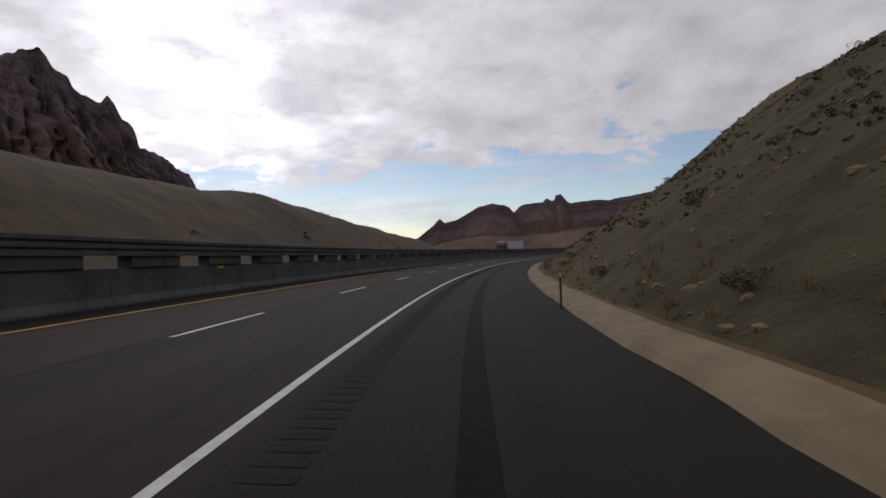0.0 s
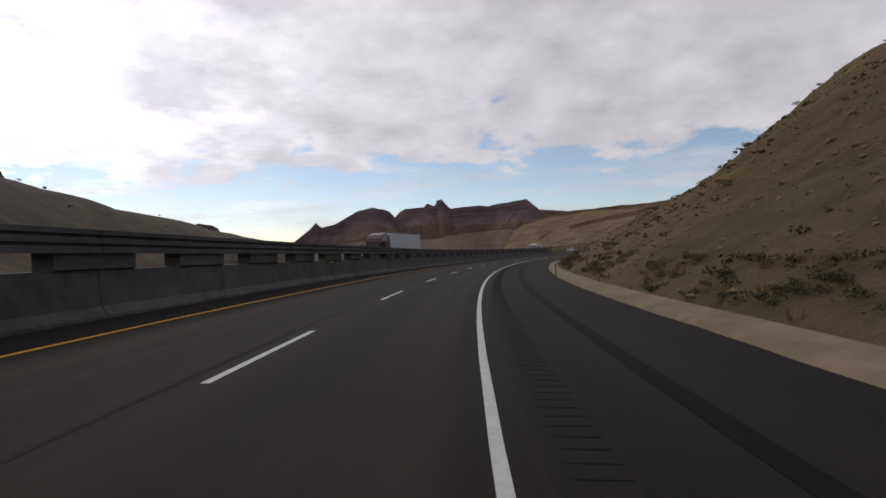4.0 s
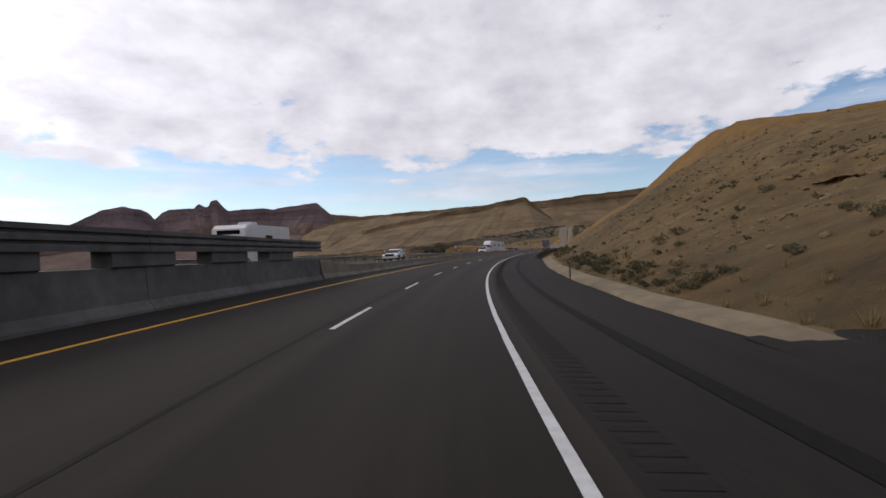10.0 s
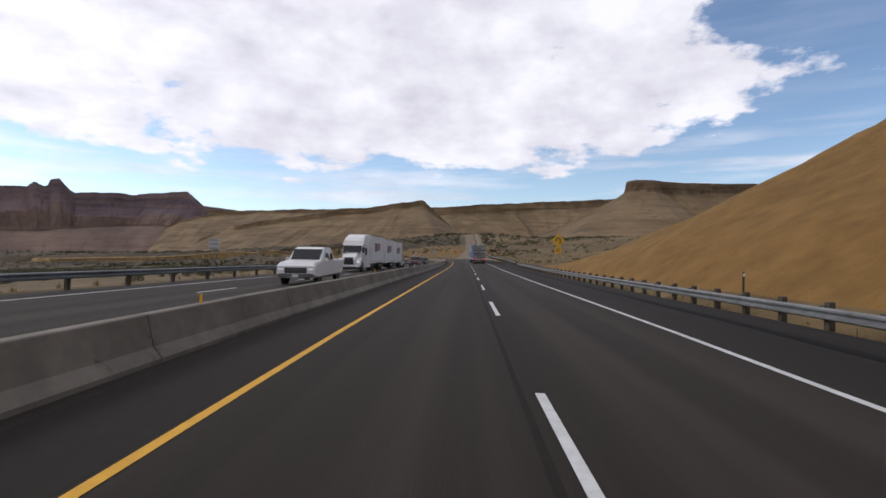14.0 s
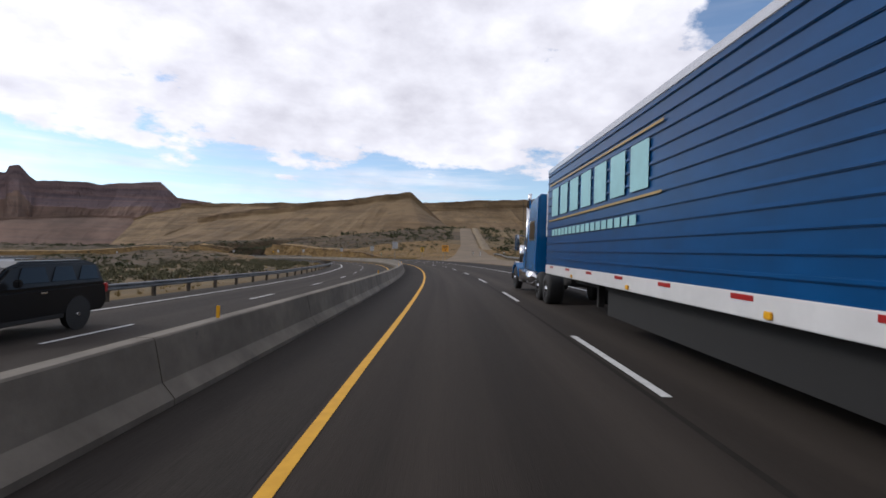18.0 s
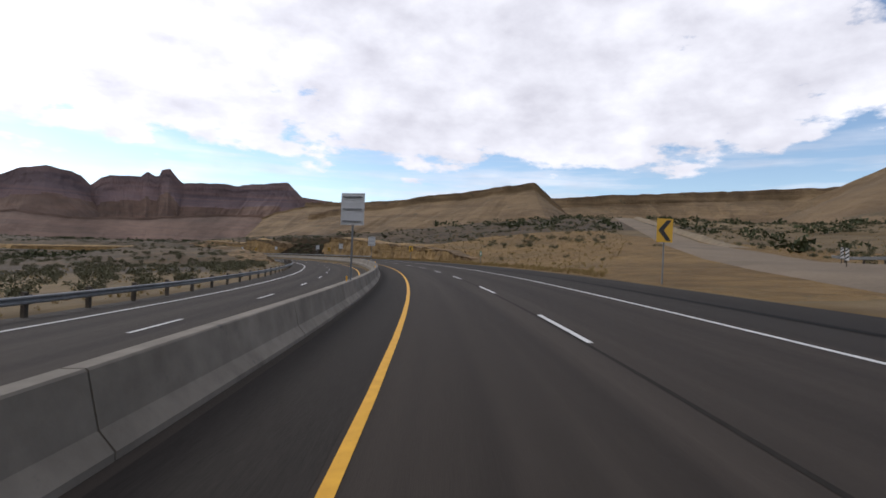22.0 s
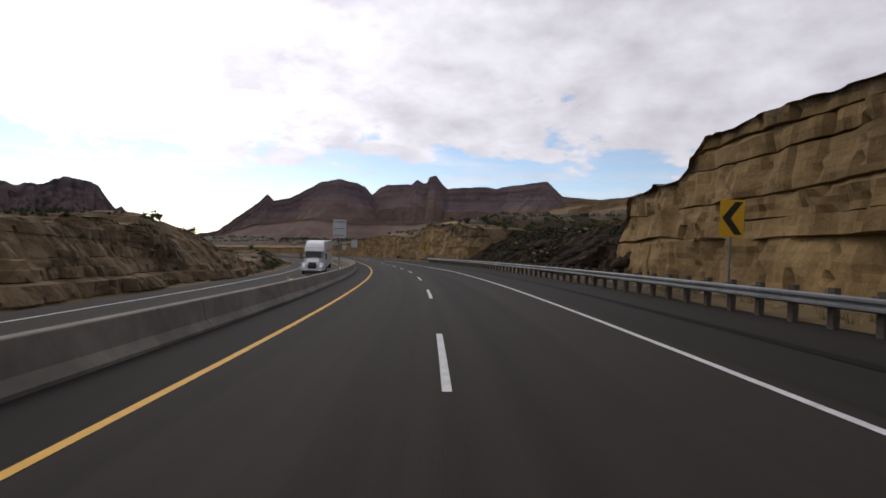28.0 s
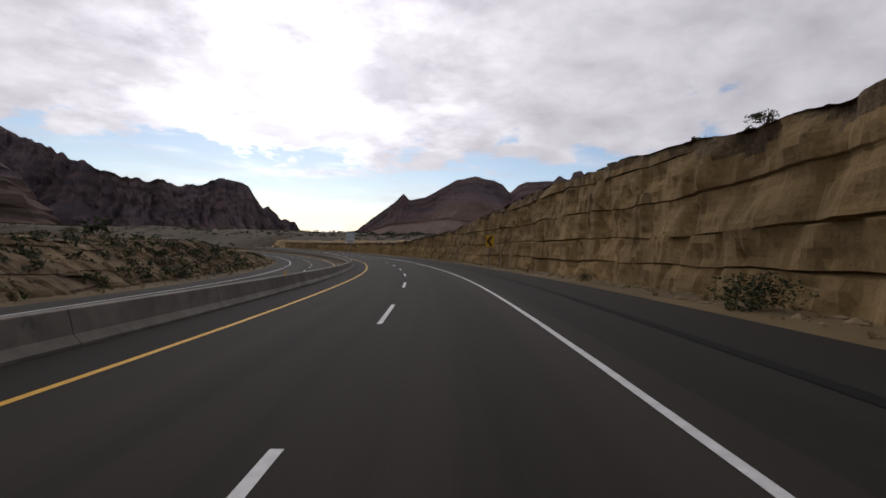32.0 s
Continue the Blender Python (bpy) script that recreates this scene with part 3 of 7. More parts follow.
def on_ground(s=None, d=None, x=None, y=None):
    if x is None:
        p = place(s, d)
        x, y = p[..., 0], p[..., 1]
    else:
        s, d = nearest(x, y)
    z = ground_height(np.ravel(s), np.ravel(d), np.ravel(x), np.ravel(y))
    return np.stack([np.ravel(x), np.ravel(y), z], -1)


def build_ground():
    # fine strip along the road
    s = np.arange(S0, S1 + 0.1, 3.0)
    d = np.concatenate([-np.geomspace(100, 30, 14), np.arange(-29, -17.5, 1.2), [-17.6, -12, -6.4, -6.3, 0, 6, 7.3, 8.0, 8.5], np.arange(8.9, 42, 1.25), np.geomspace(43.5, 120, 16)])
    sg, dg = np.meshgrid(s, d, indexing="ij")
    p = place(sg, dg)
    z = ground_height(sg.ravel(), dg.ravel(), p[..., 0].ravel(), p[..., 1].ravel()).reshape(sg.shape)
    z = z - np.where((dg > -18) & (dg < 8.7), 0.35, 0.02)
    v1 = np.stack([p[..., 0], p[..., 1], z], -1).reshape(-1, 3)
    f1 = grid_faces(len(s), len(d), True)
    # the wide sheet out to the horizon
    gx = np.unique(np.concatenate([-np.geomspace(4700, 900, 20), np.arange(-900, 1300, 16.0), np.geomspace(1300, 4700, 18)]))
    gy = np.unique(np.concatenate([-np.geomspace(3500, 300, 14), np.arange(-300, 1500, 16.0), np.geomspace(1500, 4700, 34)]))
    xg, yg = np.meshgrid(gx, gy, indexing="ij")
    ss, dd = nearest(xg, yg)
    zz = ground_height(ss, dd, xg.ravel(), yg.ravel())
    inside = (np.abs(dd + -8) < 88) & (ss > S0 + 6) & (ss < S1 - 6)
    zz = zz - np.where(inside, np.where(ss > 600, 12.0, 6.0), 0.05)
    v2 = np.stack([xg.ravel(), yg.ravel(), zz], -1)
    f2 = grid_faces(len(gx), len(gy)) + len(v1)
    me = mesh_of("ground", np.concatenate([v1, v2]), np.concatenate([f1, f2[:, ::-1]]), GROUND, smooth=True)
    me.materials.append(HILL)
    me.materials.append(CUT_ROCK)
    me.materials.append(BRUSHY)
    # the steep roadside hill has its own ochre soil
    mi = np.zeros(len(me.polygons), np.int32)
    sc, dc = sg.ravel()[f1[:, 0]], dg.ravel()[f1[:, 0]]
    mi[:len(f1)] = ((dc > 9) & (dc < 60) & (sc < 425)).astype(np.int32)
    mi[:len(f1)][(dc > 8.8) & (dc < 60 + 20 * fbm(sc / 20, dc / 20, 3, 93)) & (sc > 585) & (sc < 712)] = 1
    mi[:len(f1)][(dc > 12.5) & (sc > 690)] = 4
    mi[:len(f1)][(dc > 12.5) & (dc < 17) & (sc > 690)] = 2
    clay = np.zeros(len(me.vertices), np.float32)
    sv, dv = sg.ravel(), dg.ravel()
    clay[:len(v1)] = np.clip((sv - 318 - 10 * fbm(sv / 6, dv / 6, 4, 61) + 0.5 * (dv - 20)) / 7, 0, 1) * np.interp(sv, [440, 560], [1.0, 0.25])
    me.attributes.new("clay", "FLOAT", "POINT").data.foreach_set("value", clay)
    scrub = np.zeros(len(me.vertices), np.float32)
    scrub[:len(v1)] = np.clip(np.interp(sv, [60, 115, 170, 240], [1.0, 0.5, 0.15, 0.0]) + 0.5 * fbm(sv / 14, dv / 10, 4, 62), 0, 1) * np.clip((44 - dv) / 12, 0.35, 1)
    me.attributes.new("scrub", "FLOAT", "POINT").data.foreach_set("value", scrub)
    cx, cy = xg.ravel()[f2[:, 0] - len(v1)], yg.ravel()[f2[:, 0] - len(v1)]
    mi[len(f1):][(cy > 690 + 60 * fbm(cx / 90, cy / 90, 3, 88)) & (cx < 430 + 80 * fbm(cx / 90, cy / 90, 3, 89))] = 4
    mi[:len(f1)][(dc < -26 + 4 * fbm(sc / 9, dc / 9, 3, 90)) & (sc > 640)] = 4
    mi[len(f1):][cx < -10] = 4
    mi[:len(f1)][(dc < -19.5) & ((sc < 300) | (sc > 840))] = 4
    mi[:len(f1)][(dc > 8.6) & (sc > 766) & (sc < 842)] = 4
    mi[mi == 4] = 3
    me.polygons.foreach_set("material_index", mi)
    return tagged(new("ground", me), "dry tan desert ground rising into ochre hillsides", "ground", kind="structure")


build_ground()


# ---- road surfaces ----
YELLOW_SHIFT = ([318, 340, 430, 455, 480, 560, 640, 690, 720], [0.0, 0.28, 0.28, 0.08, 0.18, 0.16, 0.10, 0.18, 0.28])
BARRIER_SHIFT = ([640, 720], [0.0, 0.38])
def road_surfaces():
    s = np.arange(S0, S1 + 0.1, 4.0)
    tagged(ribbon("road", s, [(-5.55, 0), (-2, 0), (0, 0), (2, 0), (4.0, 0)], ASPHALT), "worn grey-brown asphalt carriageway with two lanes", "road", kind="structure")
    tagged(ribbon("inner_shoulder", s, [(-5.5, 0.003), (-4.0, 0.003)], SHOULDER, shift=YELLOW_SHIFT), "darker asphalt strip between the yellow line and the barrier", "road", kind="structure")
    edge = ([299, 305, 424, 431], [8.75, 7.5, 7.5, 8.75])
    wide = np.arange(S0, S1 + 0.1, 2.0)
    sh = ribbon("road_shoulder", wide, [(4.0, 0), (6, -0.01), (8.75, -0.05)], SHOULDER)
    co_ = np.empty(len(sh.data.vertices) * 3, np.float32)
    sh.data.vertices.foreach_get("co", co_)
    co_ = co_.reshape(-1, 3)
    co_[2::3] = place(wide, np.interp(wide, *edge), -0.05)
    sh.data.vertices.foreach_set("co", co_.ravel())
    tagged(sh, "dark asphalt shoulder beside the lanes", "road", kind="structure")
    tagged(ribbon("oncoming_road", s, [(-17.6, -0.04), (-14, 0), (-10, 0), (-6.36, 0)], ASPHALT), "worn asphalt carriageway of the oncoming traffic", "road", kind="structure")
    tagged(ribbon("shoulder_seam", s, [(5.75, 0.001), (6.08, 0.001)], TAR), "dark tar seam along the shoulder", "trim", kind="structure")
    tagged(ribbon("lane_seam", s[s < 610], [(-0.28, 0.004), (-0.20, 0.004)], OLD_TAR), "dark tar seam beside the lane dashes", "trim", kind="structure")
    tagged(ribbon("edge_line_white", s, [(3.585, 0.006), (3.715, 0.006)], WHITE_LINE, shift=([795, 812, 845, 875, 1140], [0.0, -0.28, -0.32, -0.26, -0.3])), "solid white edge line on the asphalt", "road marking", kind="structure")
    tagged(ribbon("edge_line_yellow", s, [(-3.945, 0.006), (-3.815, 0.006)], YELLOW_LINE, shift=YELLOW_SHIFT), "solid yellow edge line on the asphalt", "road marking", kind="structure")
    tagged(ribbon("oncoming_line_yellow", s, [(-7.55, 0.006), (-7.40, 0.006)], YELLOW_LINE), "solid yellow edge line of the oncoming lanes", "road marking", kind="structure")
    tagged(ribbon("oncoming_line_white", s, [(-15.0, 0.006), (-14.84, 0.006)], WHITE_LINE), "solid white edge line of the oncoming lanes", "road marking", kind="structure")
    for k in range(-6, 90):
        a = np.interp(k, DASH_K, DASH_S)
        tagged(ribbon("lane_dash", np.linspace(a, a + 4.4, 4), [(-0.06, 0.006), (0.06, 0.006)], WHITE_LINE, shift=DASH_SHIFT), "short white lane dash painted on the asphalt", "road marking", "lane dashes", "structure")
        tagged(ribbon("lane_dash", np.linspace(a + 5, a + 8.3, 3), [(-11.27, 0.006), (-11.13, 0.006)], WHITE_LINE), "short white lane dash painted on the asphalt", "road marking", "lane dashes", "structure")
    for s0, s1 in ((S0, 222.5), (237.5, 306.0)):
        sg = np.arange(s0, s1 + 0.1, 1.25)
        wave = 0.16 * fbm(sg / 3.5, sg * 0, 4, 83)
        taper = ([S0, 217.0, 222.5, 237.5, 242.0], [1.0, 1.0, 0.05, 0.05, 1.0])
        tagged(ribbon("concrete_gutter", sg, [(8.75, -0.05), (8.9, 0.08), (9.3, 0.13), (9.75, 0.26), (10.0, 0.05)], PALE_CURB, shift=(sg, wave), tall=taper), "pale sandy concrete gutter at the foot of the hill", "kerb", kind="structure")
    sg = np.arange(219.0, 241.1, 1.0)
    tagged(ribbon("asphalt_apron", sg, [(8.4, -0.052), (8.75, 0.07), (9.3, 0.14), (9.8, 0.24), (10.5, 0.58), (11.0, 0.86), (11.15, 0.4)], SHOULDER, shift=(sg, 0.3 * fbm(sg / 4, sg * 0, 3, 84)), tall=([219, 221.5, 238, 241], [0.4, 1, 1, 0.4])), "dark asphalt apron filling a gap in the gutter", "road", kind="structure")


# lane dashes: running number and station
DASH_K = [-6, 0, 9, 15, 19, 23, 28, 35, 41, 45, 47, 52, 61, 64, 69, 72, 90]
DASH_S = [-63.0, 10.2, 117.9, 192.0, 241.2, 289.0, 351.0, 430.5, 502.6, 551.0, 575.4, 635.8, 754.0, 792.1, 848.3, 884.0, 1103.0]
DASH_SHIFT = ([0, 60, 118, 195, 243, 290, 340, 480, 515, 540, 560, 580, 638, 735, 757, 794, 815, 850, 886], [-0.13, 0.0, 0.2, 0.16, 0.03, 0.04, 0.0, -0.08, -0.12, -0.25, -0.2, -0.12, -0.33, -0.28, -0.28, -0.15, -0.3, -0.08, -0.3])
road_surfaces()


# ---- far ridges and mesas ----
def ridge(name, label, line, mat, cap, talus, towers=(), step=7.0, rough=1.0, seed=1, back=1.2, base=-30.0, cols=40, flute=1.0, jag=1.0, capmat=None, rim=0.45, wave=1.0, flare=0.0):
    """A long rock ridge: crest knots (x, y, height), a cliff band of height cap, then a talus slope; towers are (distance along, width, height)."""
    k = np.array(line, float)
    seg = np.r_[0, np.cumsum(np.hypot(np.diff(k[:, 0]), np.diff(k[:, 1])))]
    u = np.arange(0, seg[-1] + step, step)
    x, y, z = (np.interp(u, seg, k[:, i]) for i in range(3))
    z = z + rough * jag * (5.0 * fbm(u / 60, u * 0 + seed, 3, seed) + 4.0 * fbm(u / 17, u * 0 + seed, 3, seed + 4))
    for c, w, h in towers:
        t = np.clip(1.25 - np.abs(u - c) / (w / 2), 0, 1)
        z = z + h * np.minimum(1, t * 2.2)
    tx, ty = np.gradient(x), np.gradient(y)
    n = np.hypot(tx, ty)
    nx, ny = ty / n, -tx / n            # to the right of the line: the side towards the road
    for _ in range(12):
        nx[1:-1], ny[1:-1] = (nx[:-2] + nx[1:-1] + nx[2:]) / 3, (ny[:-2] + ny[1:-1] + ny[2:]) / 3
    rows = []
    v = np.linspace(0, 1, cols)
    for q in v[::-1][:-1]:               # back side
        hgt = (z - base) * q
        rows.append(np.stack([x - nx * hgt * back, y - ny * hgt * back, z - hgt], -1))
    for q in v:
        hgt = np.minimum((z - base) * q ** 1.15, z - base)
        frac = q
        steps = 0.5 * np.sin(hgt / 6.0) + 0.35 * np.sin(hgt / 2.7 + 1)
        off = np.where(hgt < cap, hgt * 0.22 + 2.0 * steps, cap * 0.22 + (hgt - cap) * talus)
        gully = fbm(u / (34 * wave), u * 0 + 2 * seed, 4, seed + 8) + 0.6 * fbm(u / (11 * wave), u * 0 + hgt / 30, 3, seed + 15)
        spur = np.abs(fbm(u / (36 * wave) + 0.5 * fbm(u / (25 * wave), hgt / 60, 3, seed + 3), hgt / 90 + 5 * seed, 4, seed + 21))
        off = off + gully * (6 + 0.22 * hgt) * rough * np.minimum(1, hgt / 8 + 0.25) + flute * (0.25 - spur) * 0.9 * np.clip(hgt - cap * 0.6, 0, 45) + flare * frac ** 4
        rows.append(np.stack([x + nx * off, y + ny * off, z - hgt], -1))
    p = np.stack(rows, 1)
    f = grid_faces(p.shape[0], p.shape[1])
    me = mesh_of(name, p.reshape(-1, 3), f, mat)
    if capmat:
        me.materials.append(capmat)
        drop = (z[:, None] - p[..., 2]).ravel()[f[:, 0]] + 1.5 * fbm(p[..., 0].ravel()[f[:, 0]] / 14, p[..., 1].ravel()[f[:, 0]] / 14, 3, seed)
        me.polygons.foreach_set("material_index", (drop < cap * rim).astype(np.int32))
    return tagged(new(name, me), label, "mountain", kind="structure")


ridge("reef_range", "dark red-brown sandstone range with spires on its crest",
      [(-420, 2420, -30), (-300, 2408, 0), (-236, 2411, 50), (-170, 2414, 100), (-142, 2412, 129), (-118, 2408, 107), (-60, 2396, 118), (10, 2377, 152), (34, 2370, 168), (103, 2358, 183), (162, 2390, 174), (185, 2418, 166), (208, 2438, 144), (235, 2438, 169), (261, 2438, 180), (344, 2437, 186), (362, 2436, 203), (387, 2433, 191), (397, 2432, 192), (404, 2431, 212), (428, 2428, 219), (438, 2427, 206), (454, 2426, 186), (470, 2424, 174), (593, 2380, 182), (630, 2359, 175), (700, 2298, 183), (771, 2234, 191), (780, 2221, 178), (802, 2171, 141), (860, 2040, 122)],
      REEF_TALUS, 48, 1.15, step=4.0, seed=3, jag=0.95, rough=0.5, flute=0.4, capmat=REEF_HAZED, rim=1.7)
ridge("brown_foothills", "dark brown foothills below the red range",
      [(-420, 2260, -38), (-260, 2230, -22), (-120, 2210, 22), (60, 2195, 46), (180, 2186, 34), (330, 2170, 40), (470, 2150, 56), (560, 2110, 64), (650, 2070, 66), (720, 2030, 40)],
      REEF_TALUS, 6, 2.6, step=10.0, rough=0.4, seed=12, base=-40, flute=0.4, wave=1.6)
FOOTHILLS = [ridge("tan_foothills", "smooth tan foothills below the red range",
      [(520, 2130, -20), (600, 2090, 30), (680, 2040, 76), (760, 1985, 99), (860, 1900, 110), (930, 1700, 106), (960, 1500, 106), (930, 1300, 88)],
      MESA, 6, 2.6, step=10.0, rough=0.32, seed=12, base=-40, flute=0.45, wave=1.6)]
FOOTHILLS.append(ridge("far_escarpment", "long tan escarpment with a pale cliff rim",
      [(800, 2120, 120), (900, 1800, 114), (1010, 1450, 112), (1120, 1250, 112), (1300, 1130, 130), (1450, 950, 141), (1560, 700, 144), (1650, 400, 144), (1700, 0, 120), (1700, -500, 110)],
      MESA, 22, 2.1, step=7.0, rough=0.5, seed=7, base=-25, capmat=CAPROCK, rim=0.13, flute=1.3, jag=0.9, wave=2.2))
FOOTHILLS.append(ridge("promontory_mesa", "tan promontory mesa with a flat dark caprock",
      [(560, 1330, 40), (620, 1200, 55), (690, 1090, 71), (765, 992, 86), (800, 985, 60), (850, 1000, 40)],
      MESA, 11, 2.2, step=5.0, rough=0.35, seed=17, base=-22, capmat=CAPROCK, rim=0.18, flute=0.7, flare=60))
ridge("flat_topped_butte", "flat-topped tan butte with a blocky caprock",
      [(1100, 560, 76), (838, 570, 75), (749, 569, 75), (689, 567, 76), (687, 555, 77), (693, 538, 75.5), (712, 524, 74.5), (750, 507, 75.5), (810, 460, 77), (900, 410, 80)],
      MESA, 13, 1.8, step=2.0, rough=0.45, seed=23, base=-20, capmat=CAPROCK, rim=0.85, jag=0.4, flute=1.5, wave=0.5, flare=70)
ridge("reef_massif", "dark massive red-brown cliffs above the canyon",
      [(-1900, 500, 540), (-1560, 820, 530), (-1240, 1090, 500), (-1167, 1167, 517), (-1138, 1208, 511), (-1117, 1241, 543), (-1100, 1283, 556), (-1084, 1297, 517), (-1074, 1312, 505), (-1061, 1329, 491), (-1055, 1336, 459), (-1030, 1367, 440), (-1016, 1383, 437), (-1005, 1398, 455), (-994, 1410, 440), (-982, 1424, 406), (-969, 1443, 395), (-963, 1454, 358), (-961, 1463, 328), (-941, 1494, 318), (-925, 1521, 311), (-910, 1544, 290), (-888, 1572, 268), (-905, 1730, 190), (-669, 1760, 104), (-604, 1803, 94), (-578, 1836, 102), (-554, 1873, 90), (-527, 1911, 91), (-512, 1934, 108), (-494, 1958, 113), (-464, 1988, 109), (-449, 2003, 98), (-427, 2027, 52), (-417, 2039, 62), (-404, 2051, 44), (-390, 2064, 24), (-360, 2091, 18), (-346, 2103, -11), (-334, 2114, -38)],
      REEF_TALUS, 90, 1.0, step=5.0, seed=31, rough=2.0, base=-40, capmat=REEF_HAZED, rim=2.2)


# ---- parts and simple solids ----
def part(name, bm, mat, parent=None, label="", smooth=False):
    """Links a bmesh as one mesh object under a thing or a part."""
    me = bpy.data.meshes.new(name)
    bm.to_mesh(me)
    bm.free()
    me.materials.append(mat)
    if smooth:
        me.polygons.foreach_set("use_smooth", [True] * len(me.polygons))
    ob = new(name, me)
    ob.parent = parent
    if label:
        ob["label"] = label
    return ob


def again(ob, m, parent=None):
    """Another object on the same mesh."""
    o = bpy.data.objects.new(ob.name.split(".")[0], ob.data)
    scene.collection.objects.link(o)
    o.parent = parent or ob.parent
    o.matrix_basis = m
    if "label" in ob:
        o["label"] = ob["label"]
    return o


def box(x0, x1, y0, y1, z0, z1, bevel=0.0, bm=None):
    bm = bm or bmesh.new()
    m = Matrix.Translation(((x0 + x1) / 2, (y0 + y1) / 2, (z0 + z1) / 2)) @ Matrix.Diagonal((abs(x1 - x0), abs(y1 - y0), abs(z1 - z0), 1))
    r = bmesh.ops.create_cube(bm, size=1.0, matrix=m)
    if bevel:
        es = list({e for v in r["verts"] for e in v.link_edges})
        bmesh.ops.bevel(bm, geom=es, offset=bevel, segments=2, affect="EDGES", clamp_overlap=True)
    return bm


def tube(p, q, r0, r1=None, n=12, bm=None):
    """A round bar from p to q."""
    bm = bm or bmesh.new()
    p, q = Vector(p), Vector(q)
    m = Matrix.Translation((p + q) / 2) @ (q - p).to_track_quat("Z", "Y").to_matrix().to_4x4()
    bmesh.ops.create_cone(bm, cap_ends=True, segments=n, radius1=r0, radius2=r0 if r1 is None else r1, depth=(q - p).length, matrix=m)
    return bm


def profile(pts, x0, x1, bevel=0.0, taper=0.0):
    """A side outline of (y, z) points, carried across from x0 to x1; taper draws the upper points in."""
    bm = bmesh.new()
    zs = [z for _, z in pts]
    lo, hi = min(zs), max(zs)

    def side(x, sgn):
        return [bm.verts.new((x - sgn * taper * (z - lo) / max(hi - lo, 1e-6), y, z)) for y, z in pts]
    a, b = side(x0, -1), side(x1, 1)
    fa, fb = bm.faces.new(a), bm.faces.new(b[::-1])
    n = len(pts)
    for i in range(n):
        bm.faces.new((a[i], b[i], b[(i + 1) % n], a[(i + 1) % n])[::-1])
    bmesh.ops.recalc_face_normals(bm, faces=bm.faces[:])
    if bevel:
        bmesh.ops.bevel(bm, geom=list(fa.edges) + list(fb.edges), offset=bevel, segments=2, affect="EDGES", clamp_overlap=True)
    return bm


def holder(name, m, label, category, group="", kind=""):
    e = new(name)
    e.empty_display_size = 0.2
    e.matrix_world = m
    return tagged(e, label, category, group, kind)


def plain(name, colour, rough=0.5, metallic=0.0, grain=0.12, scale=3.0, specular=0.5, emission=None):
    m = material(name, [tuple(c * (1 - grain) for c in colour), colour], scale, rough=rough, metallic=metallic, specular=specular, coarse=(scale * 0.35, 1 - grain, 1.0))
    if emission:
        b = m.node_tree.nodes["Principled BSDF"]
        b.inputs["Emission Color"].default_value, b.inputs["Emission Strength"].default_value = (*colour, 1), emission
    return m


YELLOW_SIGN = plain("yellow_sign_sheet", (0.62, 0.36, 0.02), 0.45)
ORANGE_SIGN = plain("orange_sign_sheet", (0.66, 0.28, 0.01), 0.45)
SIGN_BLACK = plain("black_sign_ink", (0.015, 0.015, 0.015), 0.5)
SIGN_BACK = plain("bare_aluminium_sheet", (0.46, 0.47, 0.48), 0.5, 0.3)
SIGN_GREEN = plain("green_sign_sheet", (0.01, 0.16, 0.07), 0.45)
SIGN_WHITE = plain("white_sign_sheet", (0.62, 0.62, 0.60), 0.5)
AMBER = plain("amber_reflector", (0.75, 0.38, 0.01), 0.35)
BLUE = plain("blue_truck_paint", (0.0010, 0.064, 0.205), 0.3, 0.0, 0.2, 1.5, 0.22)
BLUE_LIGHT = plain("bright_blue_cab_paint", (0.004, 0.12, 0.33), 0.25, 0.0, 0.2, 1.5, 0.5)
RUBBER = plain("black_rubber", (0.012, 0.012, 0.012), 0.8)
CHROME = plain("polished_chrome", (0.62, 0.63, 0.65), 0.12, 1.0, 0.08)
ALLOY = plain("polished_aluminium", (0.52, 0.53, 0.55), 0.25, 1.0, 0.1)
STAINLESS = plain("mirror_stainless_sheet", (0.55, 0.54, 0.53), 0.14, 1.0, 0.1, 1.0)
DARK_GLASS = plain("dark_window_glass", (0.005, 0.006, 0.008), 0.1, 0.0, 0.1, 1.0, 0.35)
CHASSIS = plain("dirty_black_steel", (0.018, 0.017, 0.016), 0.7)
WHITE_PAINT = plain("white_vehicle_paint", (0.62, 0.62, 0.62), 0.35, 0.0, 0.08)
CREAM_PAINT = plain("cream_vehicle_paint", (0.50, 0.46, 0.38), 0.4, 0.0, 0.1)
MAROON = plain("dark_maroon_paint", (0.06, 0.012, 0.014), 0.3)
RED_PAINT = plain("red_stripe_paint", (0.38, 0.02, 0.02), 0.4)
BLACK_PAINT = plain("black_car_paint", (0.008, 0.008, 0.009), 0.3, 0.0, 0.1, 2.0, 0.25)
RED_LENS = plain("lit_red_lens", (0.9, 0.03, 0.02), 0.2, emission=2.2)
RED_DULL = plain("red_reflector", (0.35, 0.015, 0.015), 0.3)
LAMP = plain("headlamp_lens", (0.75, 0.76, 0.78), 0.1, emission=0.6)
LETTER = plain("pale_cyan_lettering", (0.30, 0.58, 0.62), 0.4)
GOLD = plain("gold_pinstripe", (0.36, 0.24, 0.06), 0.4)
MARK_PURPLE = plain("dull_purple_paint", (0.11, 0.075, 0.14), 0.5)
MARK_ORANGE = plain("dull_red_paint", (0.30, 0.12, 0.09), 0.5)
